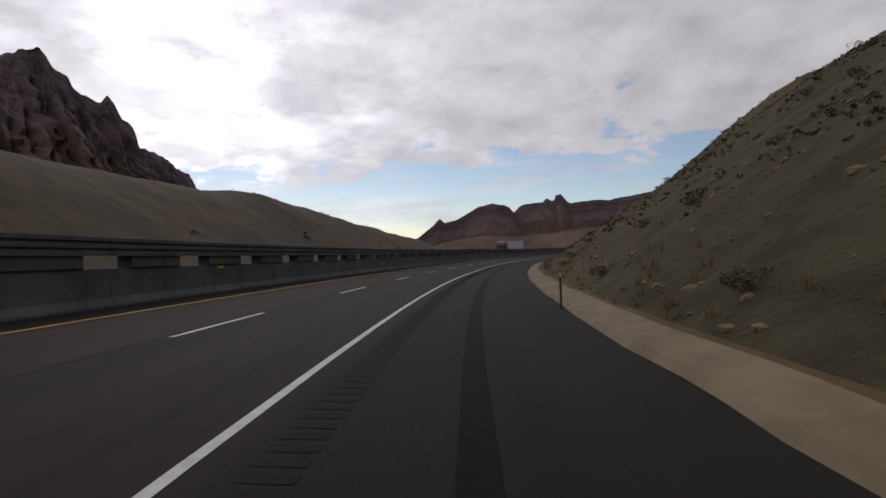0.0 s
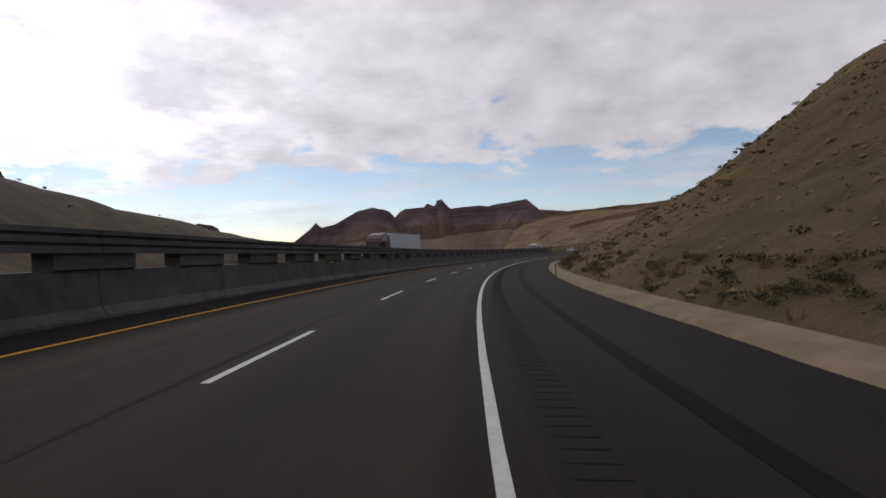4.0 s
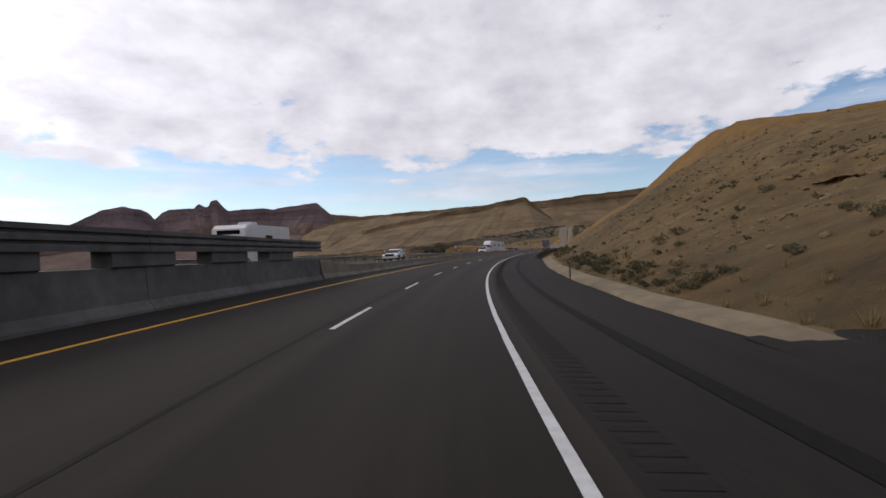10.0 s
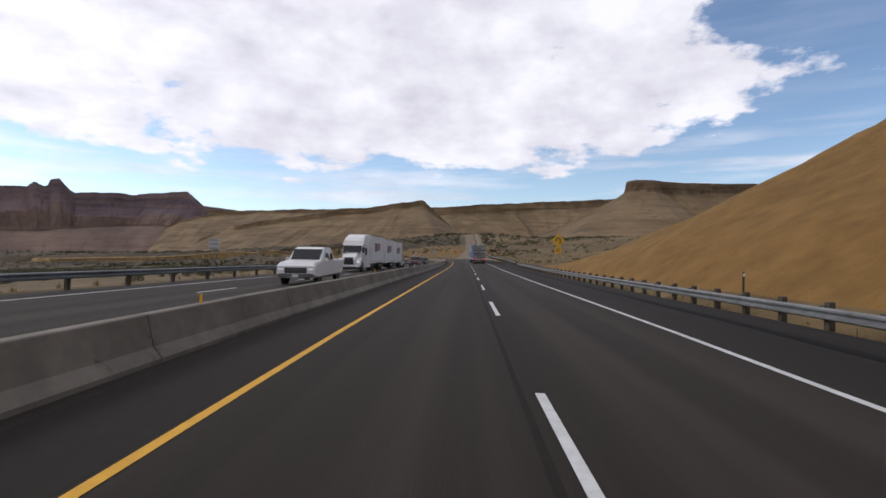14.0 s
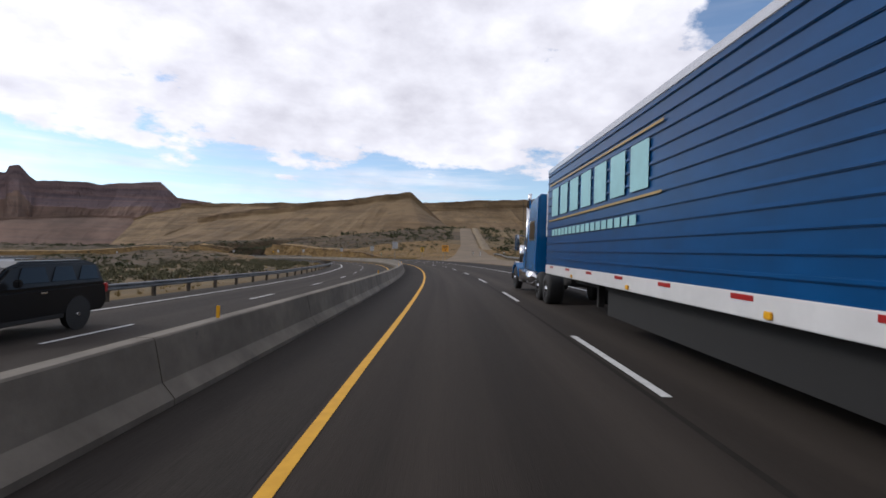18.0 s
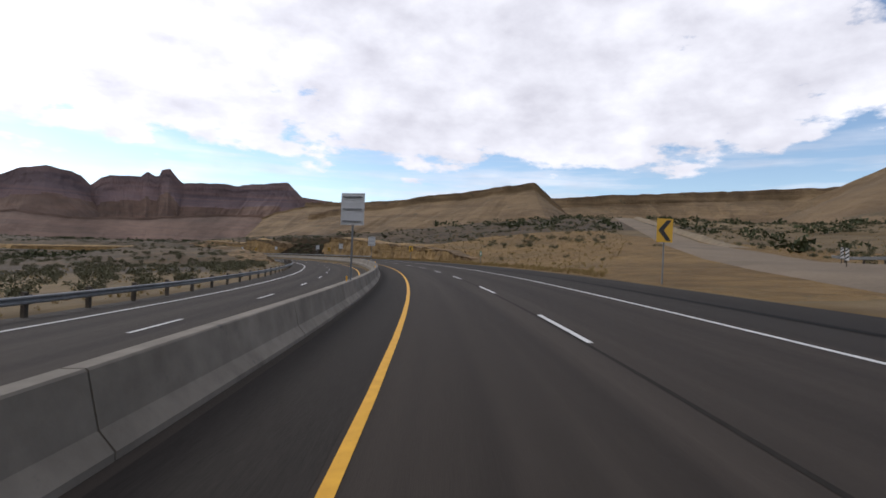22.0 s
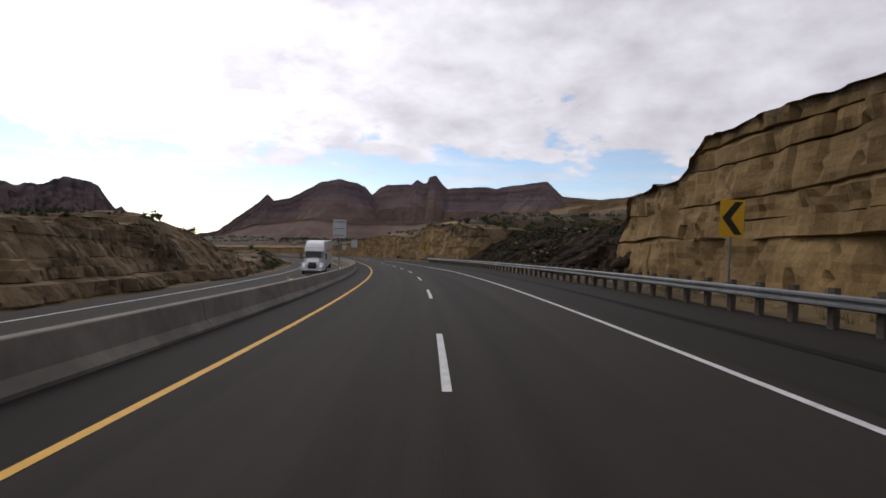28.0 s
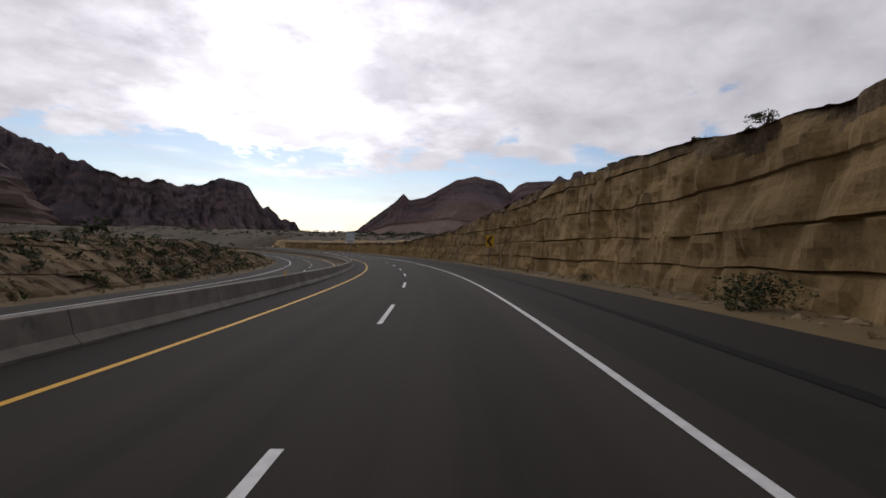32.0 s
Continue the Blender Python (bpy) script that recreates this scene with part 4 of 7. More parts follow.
GRAVEL = material("ramp_gravel", [(0.122, 0.092, 0.061), (0.172, 0.133, 0.092)], 4.0, rough=1.0, bump=0.7, coarse=(0.08, 0.8, 1.1))


# ---- tall median: barrier, blocks and grooved beam ----
TALL_END = 259.0


def tall_median():
    root = holder("tall_median_wall", Matrix.Identity(4), "tall grey concrete median barrier with a grooved top beam on blocks", "barrier", kind="structure")
    low = [(x - 0.2, h) for x, h in [(-5.35, -0.05), (-5.36, 0.08), (-5.52, 0.30), (-5.58, 1.20), (-5.98, 1.20), (-6.04, 0.30), (-6.2, 0.08), (-6.2, -0.05)]]
    for a in np.arange(S0, TALL_END - 0.1, 6.0):
        ribbon("barrier_segment", np.linspace(a, min(a + 5.97, TALL_END), 4), low, DARK_CONCRETE, root, caps=True)
    beam = [(x - 0.2, h) for x, h in [(-5.42, 1.62), (-5.42, 1.75), (-5.50, 1.78), (-5.50, 1.83), (-5.42, 1.86), (-5.42, 1.97), (-5.50, 2.0), (-5.50, 2.05), (-5.42, 2.08), (-5.42, 2.20), (-6.12, 2.20), (-6.12, 1.62)]]
    for a in np.arange(S0, TALL_END - 0.1, 12.0):
        ribbon("top_beam", np.linspace(a, min(a + 11.97, TALL_END), 6), beam, DARK_CONCRETE, root, closed=True, caps=True)
    for a in np.arange(S0 + 1.0, TALL_END - 2, 4.8):
        ribbon("block", np.linspace(a, a + 2.7, 3), [(-5.76, 1.2), (-5.70, 1.24), (-5.70, 1.62), (-6.24, 1.62), (-6.24, 1.2)], DARK_CONCRETE, root, caps=True)
    for a in np.arange(S0 + 6.5, TALL_END - 2, 24.0):
        ribbon("reflector", np.linspace(a, a + 0.55, 2), [(-5.79, 1.05), (-5.755, 1.05), (-5.755, 1.17), (-5.79, 1.17)], AMBER, root, closed=True, caps=True)["label"] = "amber reflector plate"


LOW_TALL = ([259, 266, 640, 720], [1.55, 1.0, 1.0, 0.90])


def low_median():
    root = holder("median_barrier", Matrix.Identity(4), "low pale concrete median barrier with dark stained joints", "barrier", kind="structure")
    sec = [(x - 0.15, h) for x, h in [(-5.36, -0.25), (-5.36, 0.07), (-5.50, 0.24), (-5.60, 0.71), (-5.62, 0.73), (-5.82, 0.73), (-5.84, 0.71), (-5.94, 0.24), (-6.08, 0.07), (-6.08, -0.25)]]
    for a in np.arange(TALL_END, S1 - 1, 6.1):
        ribbon("barrier_segment", np.linspace(a + 0.012, min(a + 6.088, S1), 4), sec, CONCRETE, root, caps=True, shift=BARRIER_SHIFT, tall=LOW_TALL)
    joint = [(d + (0.012 if d < -5.87 else -0.012), h - 0.012) for d, h in sec]
    for a in np.arange(TALL_END, S1 - 1, 6.1):
        ribbon("joint_seal", np.linspace(a - 0.065, a + 0.065, 2), joint, TAR, root, shift=BARRIER_SHIFT, tall=LOW_TALL)
    tab = None
    for a in np.arange(TALL_END + 14, S1 - 1, 18.3):
        if tab is None:
            tab = part("delineator_tab", box(-0.025, 0.025, -0.012, 0.012, 0, 0.18, 0.006), AMBER, root, "amber delineator tab")
            tab.matrix_basis = stand(a, -5.87 + np.interp(a, *BARRIER_SHIFT), 0.725 * np.interp(a, *LOW_TALL))
        else:
            again(tab, stand(a, -5.87 + np.interp(a, *BARRIER_SHIFT), 0.725 * np.interp(a, *LOW_TALL)))


tall_median()
low_median()


# ---- guardrails ----
W_BEAM = [(0.0, 0.45), (0.07, 0.49), (0.07, 0.54), (0.0, 0.585), (0.0, 0.615), (0.07, 0.66), (0.07, 0.71), (0.0, 0.75), (-0.015, 0.75), (0.05, 0.70), (0.05, 0.665), (-0.02, 0.62), (-0.02, 0.58), (0.05, 0.535), (0.05, 0.495), (-0.015, 0.45)]


def guardrail(label, s0, s1, d, face, gap=1.9, ends=True, drop=0.0):
    """A W-beam rail with posts; face is +1 when the beam looks to the right, -1 to the left."""
    root = holder("guardrail", Matrix.Identity(4), label, "guardrail")
    sec = [(d + face * (x + 0.10), z - drop) for x, z in W_BEAM]
    for a in np.arange(s0, s1 - 0.5, 7.6):
        ribbon("rail", np.linspace(a, min(a + 7.6, s1), 4), sec, GALV, root, closed=True, caps=True)
    bm = box(-0.075, 0.075, -0.1, 0.1, -0.3, 0.87, 0.01)
    post = part("post", bm, WOOD_POST, root)
    blockm = part("spacer_block", box(-0.05, 0.05, -0.08, 0.08, 0.44, 0.78, 0.008), WOOD_POST, root)
    n = 0
    for a in np.arange(s0 + 0.3, s1, gap):
        m = stand(a, d - face * 0.14, -drop)
        k = stand(a, d + face * 0.02, -drop)
        if n == 0:
            post.matrix_basis, blockm.matrix_basis = m, k
        else:
            again(post, m)
            again(blockm, k)
        n += 1
    return root


guardrail("galvanised W-beam guardrail on wooden posts below the ochre hill", 304, 425, 7.95, -1, drop=0.32)
guardrail("galvanised W-beam guardrail in front of the sandstone cut", 716, 841.5, 8.3, -1, 1.22)
guardrail("galvanised W-beam guardrail beside the oncoming lanes", 258, 705, -17.1, 1, 3.8)


# ---- escape ramp ----
def ramp_point(u, w, h=0.0):
    x, y = RAMP_O[0] + RAMP_SIN * u + RAMP_COS * w, RAMP_O[1] + RAMP_COS * u - RAMP_SIN * w
    s, d = nearest(x, y)
    z = ground_height(s, d, np.ravel(x), np.ravel(y))
    return np.stack([np.ravel(x), np.ravel(y), z + h], -1)


def road_side(u):
    """How far from the ramp's axis the edge of the road's shoulder lies."""
    w = np.linspace(-60, 8, 137)
    x, y = RAMP_O[0] + RAMP_SIN * u + RAMP_COS * w, RAMP_O[1] + RAMP_COS * u - RAMP_SIN * w
    d = nearest(x, y)[1]
    return float(np.interp(8.95, d, w))


def escape_ramp():
    u, q = np.arange(44, 420, 3.0), np.linspace(0, 1, 11)
    right = np.interp(u, [44, 200, 250, 420], [4.3, 6.6, 4.2, 3.8])
    left = np.maximum([road_side(v) for v in u], np.interp(u, [112, 150, 200, 260], [-20, -9, -6.5, -4.2]))
    left = np.minimum(left, right - 0.3)
    wg = left[:, None] + (right - left)[:, None] * q[None]
    ug = np.broadcast_to(u[:, None], wg.shape)
    p = ramp_point(ug.ravel(), wg.ravel()).reshape(*wg.shape, 3)
    s, d = nearest(p[..., 0], p[..., 1])
    flat_ = place(s, d)[:, 2].reshape(wg.shape) - 0.05
    lie = np.clip((ug - 150) / 60, 0, 1)
    z = np.maximum(p[..., 2] + 0.10, flat_ * (1 - lie) + (p[..., 2] + 0.14) * lie)
    z = z + 0.07 * fbm(ug / 5, wg / 2.0, 3, 91) * np.clip(wg - left[:, None], 0, 1)
    z[:, 0], z[:, -1] = np.minimum(z[:, 0], p[:, 0, 2] - 0.02), p[:, -1, 2] - 0.25
    z[-1] = p[-1, :, 2] - 0.5
    p[..., 2] = z
    tagged(new("escape_ramp", mesh_of("escape_ramp", p.reshape(-1, 3), grid_faces(len(u), len(q), True), GRAVEL, smooth=True)), "pale gravel escape ramp climbing straight ahead", "road", kind="structure")
    # a low berm of pale spoil along the climbing part's right side
    ub = np.arange(236, 410, 2.0)
    rows = []
    for w, h in ((4.6, -0.1), (5.4, 0.7), (6.3, 1.0), (7.4, 0.6), (9.0, -0.2)):
        rows.append(ramp_point(ub, w + 0.5 * fbm(ub / 7, ub * 0, 3, 92), h * (0.8 + 0.6 * fbm(ub / 5, ub * 0 + w, 3, 93)) * np.clip((ub - 236) / 12, 0, 1)))
    p = np.stack(rows, 1)
    tagged(new("ramp_berm", mesh_of("ramp_berm", p.reshape(-1, 3), grid_faces(p.shape[0], p.shape[1], True), PALE_CURB, smooth=True)), "pale bank of loose spoil beside the escape ramp", "bank", kind="structure")
    root = holder("guardrail", Matrix.Identity(4), "galvanised guardrail running straight on beside the gravel escape ramp", "guardrail")
    post, block = None, None
    side = Vector((RAMP_COS, -RAMP_SIN, 0))
    turn = Matrix.Rotation(-math.atan2(RAMP_SIN, RAMP_COS), 4, "Z")
    for a in np.arange(3.0, 203, 3.8):
        def spot(u):
            w = np.array([np.interp(u, [0, 200], [4.6, 7.0])])
            q0 = ramp_point(np.array([u]), w)[0]
            q0[2] += np.interp(u, [0, 60], [-0.05, 0.05])
            return Vector([float(v) for v in q0])
        v0, v1 = spot(a), spot(min(a + 3.8, 203.0))
        bm = bmesh.new()
        rings = [[bm.verts.new(v - side * x + Vector((0, 0, z))) for x, z in W_BEAM] for v in (v0, v1)]
        for i in range(len(W_BEAM)):
            j = (i + 1) % len(W_BEAM)
            bm.faces.new((rings[0][i], rings[0][j], rings[1][j], rings[1][i]))
        part("rail", bm, GALV, root)
        m, k = Matrix.Translation(v0 + side * 0.22) @ turn, Matrix.Translation(v0 + side * 0.08) @ turn
        if post is None:
            post = part("post", box(-0.075, 0.075, -0.1, 0.1, -0.6, 0.83, 0.01), WOOD_POST, root)
            block = part("spacer_block", box(-0.06, 0.06, -0.08, 0.08, 0.44, 0.78, 0.008), WOOD_POST, root)
            post.matrix_basis, block.matrix_basis = m, k
        else:
            again(post, m)
            again(block, k)


escape_ramp()


# ---- blasted sandstone faces ----
def rock_face(name, label, s0, s1, foot, heights, side=1, seed=0, lean=0.12, ds=0.25, base=-0.5, beds=(0.5, 0.8, 1.2, 1.9), joint=2.0, shelf=0.12, mat=CUT_ROCK, slow=0.8, stepped=0.0, rug=0.34, cleft=0.5, steps=0.6, parting=0.0, column=0.0, thin=99.0, worn=None):
    """A roadside rock cut: level beds of unequal thickness parted by thin grooves, broken by upright joints into blocks."""
    rng = random.Random(seed)
    s = np.arange(s0, s1, ds)
    o = s * 0
    hs = np.interp(s, *heights)
    hs = hs + np.minimum(1, hs / 4) * (steps * (np.floor(value_noise(s / 3.5, o, seed) * 4) / 3 - 0.5) + 0.2 * fbm(s / 1.6, o, 3, seed + 2))
    end = np.clip(np.minimum(s - s0, s1 - s) / 2.5 + 0.25 * fbm(s / 1.2, o, 2, seed + 60), 0, 1)
    end = np.where((s - s0 < 0.3) | (s1 - s < 0.3), 0.0, end)
    hs = base + (hs - base) * end
    foot = (np.interp(s, *foot) if isinstance(foot, tuple) else foot) + 1.2 * (1 - end)
    parts, z = [base], base
    while z < max(hs) + 0.8:
        z += (rng.choice(beds) if z < thin else rng.choice((0.3, 0.45, 0.7))) * rng.uniform(0.8, 1.2)
        parts.append(z)
    rows, below = [], []
    for bed, (z0, z1) in enumerate(zip(parts[:-1], parts[1:])):
        step = rng.uniform(-shelf, shelf)
        n = max(2, int((z1 - z0) / 0.28))
        group = bed // 2
        deep_row = value_noise(o + bed, o + 1.7, seed + 40)
        for k, v in enumerate([0.0, 0.04] + [0.92 * (i + 1) / n + 0.04 for i in range(n - 1)] + [0.97]):
            zz = np.minimum(z0 + v * (z1 - z0) + 0.45 * fbm(s / 16, o + bed / 4, 3, seed + 30) + 0.10 * fbm(s / 2.5, o + bed, 3, seed + 31), hs)
            u = s / joint + 1.3 * value_noise(s / 4.0, o + group * 3.1, seed) + value_noise(o + group, o + 4.4, seed + 1) + 0.35 * fbm(zz / 1.6, s / 5, 3, seed + 50)
            cell = np.floor(u)
            edge = np.minimum(u - cell, 1 - (u - cell)) * joint
            pick = value_noise(cell * 3.3, cell * 0 + bed, seed + 6)
            block = value_noise(cell * 7.77, cell * 0 + group * 1.93, seed + 5) - 0.5
            deep = cleft * np.clip(pick - 0.40, 0, 1)
            part_line = 0.9 * np.clip(value_noise(s / 1.6, o + bed * 2.7, seed + 8) * value_noise(s / 7, o + bed * 1.3, seed + 18) - 0.30, 0, 0.35) * (0.5 + deep_row) if k == 0 else 0.0
            if parting and k == 0:
                part_line = part_line + parting * (0.5 + deep_row) * np.clip(2.2 * value_noise(s / 9, o + bed * 3.7, seed + 19) - 0.35, 0.1, 1)
            crack = deep * np.clip(1 - edge / (0.08 + 0.14 * pick), 0, 1)
            fine = slow * fbm(s / 9, o + zz / 6, 4, seed + 9) + 0.34 * fbm(s / 1.9, o + zz / 1.3, 4, seed + 12) + 0.06 * fbm(s / 0.6, o + zz / 0.6, 2, seed + 14) + column * fbm(s / 1.3 + 0.4 * fbm(zz / 2, s / 6, 2, seed + 51), o + group * 2.3 + zz / 7, 4, seed + 52)
            rows.append(place(s, side * (foot + lean * np.maximum(zz * (1 - stepped) + stepped * (z0 + 0.12 * v), 0) + step + part_line + rug * block + crack + fine), zz))
            below.append(hs - zz)
    for back, rise_ in ((2.0, 0.05), (5.0, 0.1), (9.0, -0.5)):
        rows.append(place(s, side * (foot + lean * hs + back + 0.4 * fbm(s / 5, o, 3, seed + 2)), hs + rise_ * np.minimum(1, hs) + 0.25 * fbm(s / 3, o + back, 3, seed + 3)))
        below.append(hs * 0)
    p = np.stack(rows, 1)
    f = grid_faces(p.shape[0], p.shape[1], side < 0)
    me = mesh_of(name, p.reshape(-1, 3), f, mat)
    if worn:
        # browner, weathered rock under the rim
        me.materials.append(BANK_ROCK)
        drop = np.stack(below, 1) + 0.9 * fbm(s[:, None] / 3.0, p[..., 2] / 1.2, 4, seed + 70)
        me.polygons.foreach_set("material_index", (drop < np.interp(s, *worn)[:, None]).ravel()[f[:, 0]].astype(np.int32))
    return tagged(new(name, me), label, "rock face", kind="structure")


rock_face("rock_cut_first", "blocky ochre sandstone road cut behind the guardrail", 650, 782.3, 12.2, (ROCK_S, ROCK_H), 1, 4, beds=(0.9, 1.5, 2.2), joint=1.7, shelf=0.10, rug=0.20, cleft=0.7, steps=0.3, slow=0.6, parting=0.2, column=0.36, thin=5.9, worn=([650, 700, 765, 775], [0.9, 0.5, 0.35, 0.5]))
rock_face("rock_cut_second", "long layered ochre sandstone road cut", 822, 1120, ([822, 830, 840, 850], [16.0, 13.0, 12.2, 11.2]), (ROCK_S, ROCK_H), 1, 11, beds=(0.9, 1.4, 2.0), joint=1.6, shelf=0.10, rug=0.16, cleft=0.5, steps=0.18, slow=0.5, parting=0.22, column=0.32, thin=6.2, worn=([822, 834, 846, 856, 900], [2.6, 2.2, 1.2, 0.6, 0.7]))
rock_face("dark_ledges", "rock ledges dark with varnish and painted shade, stepping up behind the guardrail", 777, 831, 12.4, LEDGE, 1, 35, lean=1.35, ds=0.2, beds=(0.16, 0.28, 0.5, 0.8), joint=0.9, shelf=0.22, mat=DARK_LEDGE, slow=3.2, stepped=0.42, rug=0.8, cleft=0.4, steps=0.9, column=0.6)
rock_face("rock_outcrop", "broken tan sandstone ledge on the hillside above its orange debris slope", 212, 300, ([212, 223, 231, 238, 244, 258, 270, 280, 287, 300], [16.2, 15.2, 15.1, 16.3, 17.5, 19.6, 20.8, 21.3, 21.0, 20.4]), ([212, 218, 224, 232, 240, 248, 256, 264, 272, 280, 290, 300], [4.4, 5.6, 6.0, 5.6, 5.7, 5.0, 5.0, 5.3, 6.3, 7.1, 7.3, 5.8]), 1, 41, lean=0.55, ds=0.2, base=1.6, beds=(0.25, 0.4, 0.6), joint=0.85, shelf=0.08, slow=1.0, rug=0.42, cleft=0.7, parting=0.05, column=0.4, steps=0.5)
rock_face("rock_bank", "low weathered brown rock bank across the oncoming lanes", 706, 828, 18.9, (LEFT_S, LEFT_H), -1, 19, lean=0.9, ds=0.22, beds=(0.2, 0.35, 0.55, 0.9), joint=1.0, shelf=0.22, mat=BANK_ROCK, slow=1.9, rug=0.65, cleft=1.0, stepped=0.55)
rock_face("rock_mound", "low brown rubble mound beside the oncoming lanes", 848, 1040, 20.0, (LEFT_S, LEFT_H), -1, 27, lean=1.7, beds=(0.3, 0.5, 0.8), joint=1.1, shelf=0.08, mat=BANK_ROCK, stepped=0.12, slow=2.6, rug=0.7, cleft=0.3, column=0.5)


# ---- signs ----
def words(name, text, size, mat, parent, at_, label=""):
    """Flat lettering in the built-in font, facing towards -y, centred on a point."""
    cu = bpy.data.curves.new(name, "FONT")
    cu.body, cu.size, cu.align_x, cu.align_y, cu.extrude = text, size, "CENTER", "CENTER", 0.002
    tmp = bpy.data.objects.new(name, cu)
    scene.collection.objects.link(tmp)
    bpy.context.view_layer.update()
    me = bpy.data.meshes.new_from_object(tmp.evaluated_get(bpy.context.evaluated_depsgraph_get()))
    bpy.data.objects.remove(tmp)
    me.name = name
    me.materials.clear()
    me.materials.append(mat)
    me.transform(Matrix.Translation(at_) @ Matrix.Rotation(radians(90), 4, "X"))
    ob = new(name, me)
    ob.parent = parent
    if label:
        ob["label"] = label
    return ob


def sign(name, label, s, d, kind, w, h, low, turn=0.0, group=""):
    """A roadside sign on one post: kind names its face."""
    root = holder(name, stand(s, d, 0.0, turn), label, "road sign", group)
    face = {"chevron": YELLOW_SIGN, "curve": YELLOW_SIGN, "ramp": ORANGE_SIGN, "back": SIGN_BACK, "mile": SIGN_GREEN, "speed": SIGN_WHITE}[kind]
    posts = (-w * 0.28, w * 0.28) if kind == "ramp" else (0.0,)
    for x in posts:
        part("post", box(x - 0.03, x + 0.03, 0.02, 0.08, -0.7, low + h * (0.96 if kind != "back" else 0.9), 0.006), GALV, root)
    if kind == "curve":
        bm = box(-w * 0.354, w * 0.354, -0.004, 0.012, -w * 0.354, w * 0.354, 0.003)
        bmesh.ops.transform(bm, matrix=Matrix.Translation((0, 0, low + h / 2)) @ Matrix.Rotation(radians(45), 4, "Y"), verts=bm.verts[:])
        part("panel", bm, face, root)
    else:
        part("panel", box(-w / 2, w / 2, -0.004, 0.012, low, low + h, 0.003), face, root)
    y = -0.007

    def shape(name_, pts, mat):
        bm = bmesh.new()
        vs = [bm.verts.new((px, y, low + pz)) for px, pz in pts]
        vb = [bm.verts.new((px, y + 0.003, low + pz)) for px, pz in pts]
        bm.faces.new(vs)
        bm.faces.new(vb[::-1])
        for i in range(len(pts)):
            j = (i + 1) % len(pts)
            bm.faces.new((vs[j], vs[i], vb[i], vb[j]))
        bmesh.ops.recalc_face_normals(bm, faces=bm.faces[:])
        return part(name_, bm, mat, root)
    if kind == "chevron":
        k = w * 0.42
        shape("chevron_mark", [(-k, h / 2), (k * 0.25, h * 0.94), (k, h * 0.94), (-k * 0.15, h / 2), (k, h * 0.06), (k * 0.25, h * 0.06)], SIGN_BLACK)
    elif kind == "curve":
        plate = part("plaque", box(-w * 0.25, w * 0.25, -0.004, 0.012, low - w * 0.42, low + w * 0.03, 0.003), face, root)
        words("speed_number", "50", w * 0.30, SIGN_BLACK, plate, (0, -0.007, low - w * 0.19))
        c, r0, r1 = h * 0.56, w * 0.17, w * 0.10
        outer = [(math.cos(a) * r0, c + math.sin(a) * r0) for a in np.linspace(0, math.pi, 13)]
        inner = [(math.cos(a) * r1, c + math.sin(a) * r1) for a in np.linspace(math.pi, 0, 13)]
        shape("arrow_mark", [(r0, h * 0.28)] + outer + [(-r0, c - 0.02), (-r0 - 0.07, c - 0.02), (-(r0 + r1) / 2, c - 0.20), (-r1 + 0.07, c - 0.02), (-r1, c - 0.02)] + inner + [(r1, h * 0.28)], SIGN_BLACK)
    elif kind == "ramp":
        for row, wid in ((0.80, 0.62), (0.60, 0.70)):
            part("lettering_bar", box(-w * wid / 2, w * wid / 2, -0.009, -0.005, low + h * (row - 0.055), low + h * (row + 0.055)), SIGN_BLACK, root)
        shape("arrow_mark", [(-w * 0.10, h * 0.12), (-w * 0.05, h * 0.09), (w * 0.09, h * 0.28), (w * 0.13, h * 0.22), (w * 0.16, h * 0.44), (-w * 0.02, h * 0.38), (w * 0.04, h * 0.33)], SIGN_BLACK)
    elif kind == "back":
        for row in (0.12, 0.5, 0.88):
            part("brace", box(-w * 0.40, w * 0.40, -0.05, -0.006, low + h * row - 0.025, low + h * row + 0.025, 0.004), GALV, root)
    elif kind == "mile":
        part("number_bar", box(-w * 0.25, w * 0.25, -0.009, -0.005, low + h * 0.15, low + h * 0.85), SIGN_WHITE, root)
    return root


sign("curve_warning_sign", "yellow sign with a black hairpin arrow above a speed plaque, diamond-shaped", 392, 8.8, "curve", 1.5, 1.5, 2.7)
sign("escape_ramp_sign", "orange escape ramp sign with black bars and a slanted arrow", 566, 8.6, "ramp", 1.55, 1.45, 2.15)
for s_, t_ in ((592, 6), (682.5, 12), (764.3, 8), (850.4, 10), (925, 8)):
    sign("chevron_sign", "yellow sign with a black chevron on a post", s_, 9.3 if s_ == 850.4 else 9.1 if s_ == 682.5 else 9.4 if s_ < 900 else 9.0, "chevron", 0.91, 1.22, 2.02 if s_ in (682.5, 850.4) else 2.17, t_, "curve chevrons")
for s_ in (538, 585, 634, 690, 724.5, 782, 827.5, 877, 928):
    sign("sign_back", "bare grey back of a sign on the median barrier", s_, -5.87 + float(np.interp(s_, *BARRIER_SHIFT)), "back", 0.95, 1.16, 2.72, -22, "signs facing the oncoming lanes")
sign("mile_marker", "small green mile marker on a thin post", 640, 10.5, "mile", 0.3, 0.75, 1.2)
sign("small_sign_back", "small bare sign back beside the oncoming lanes", 372, -18.6, "back", 0.75, 0.75, 1.9)


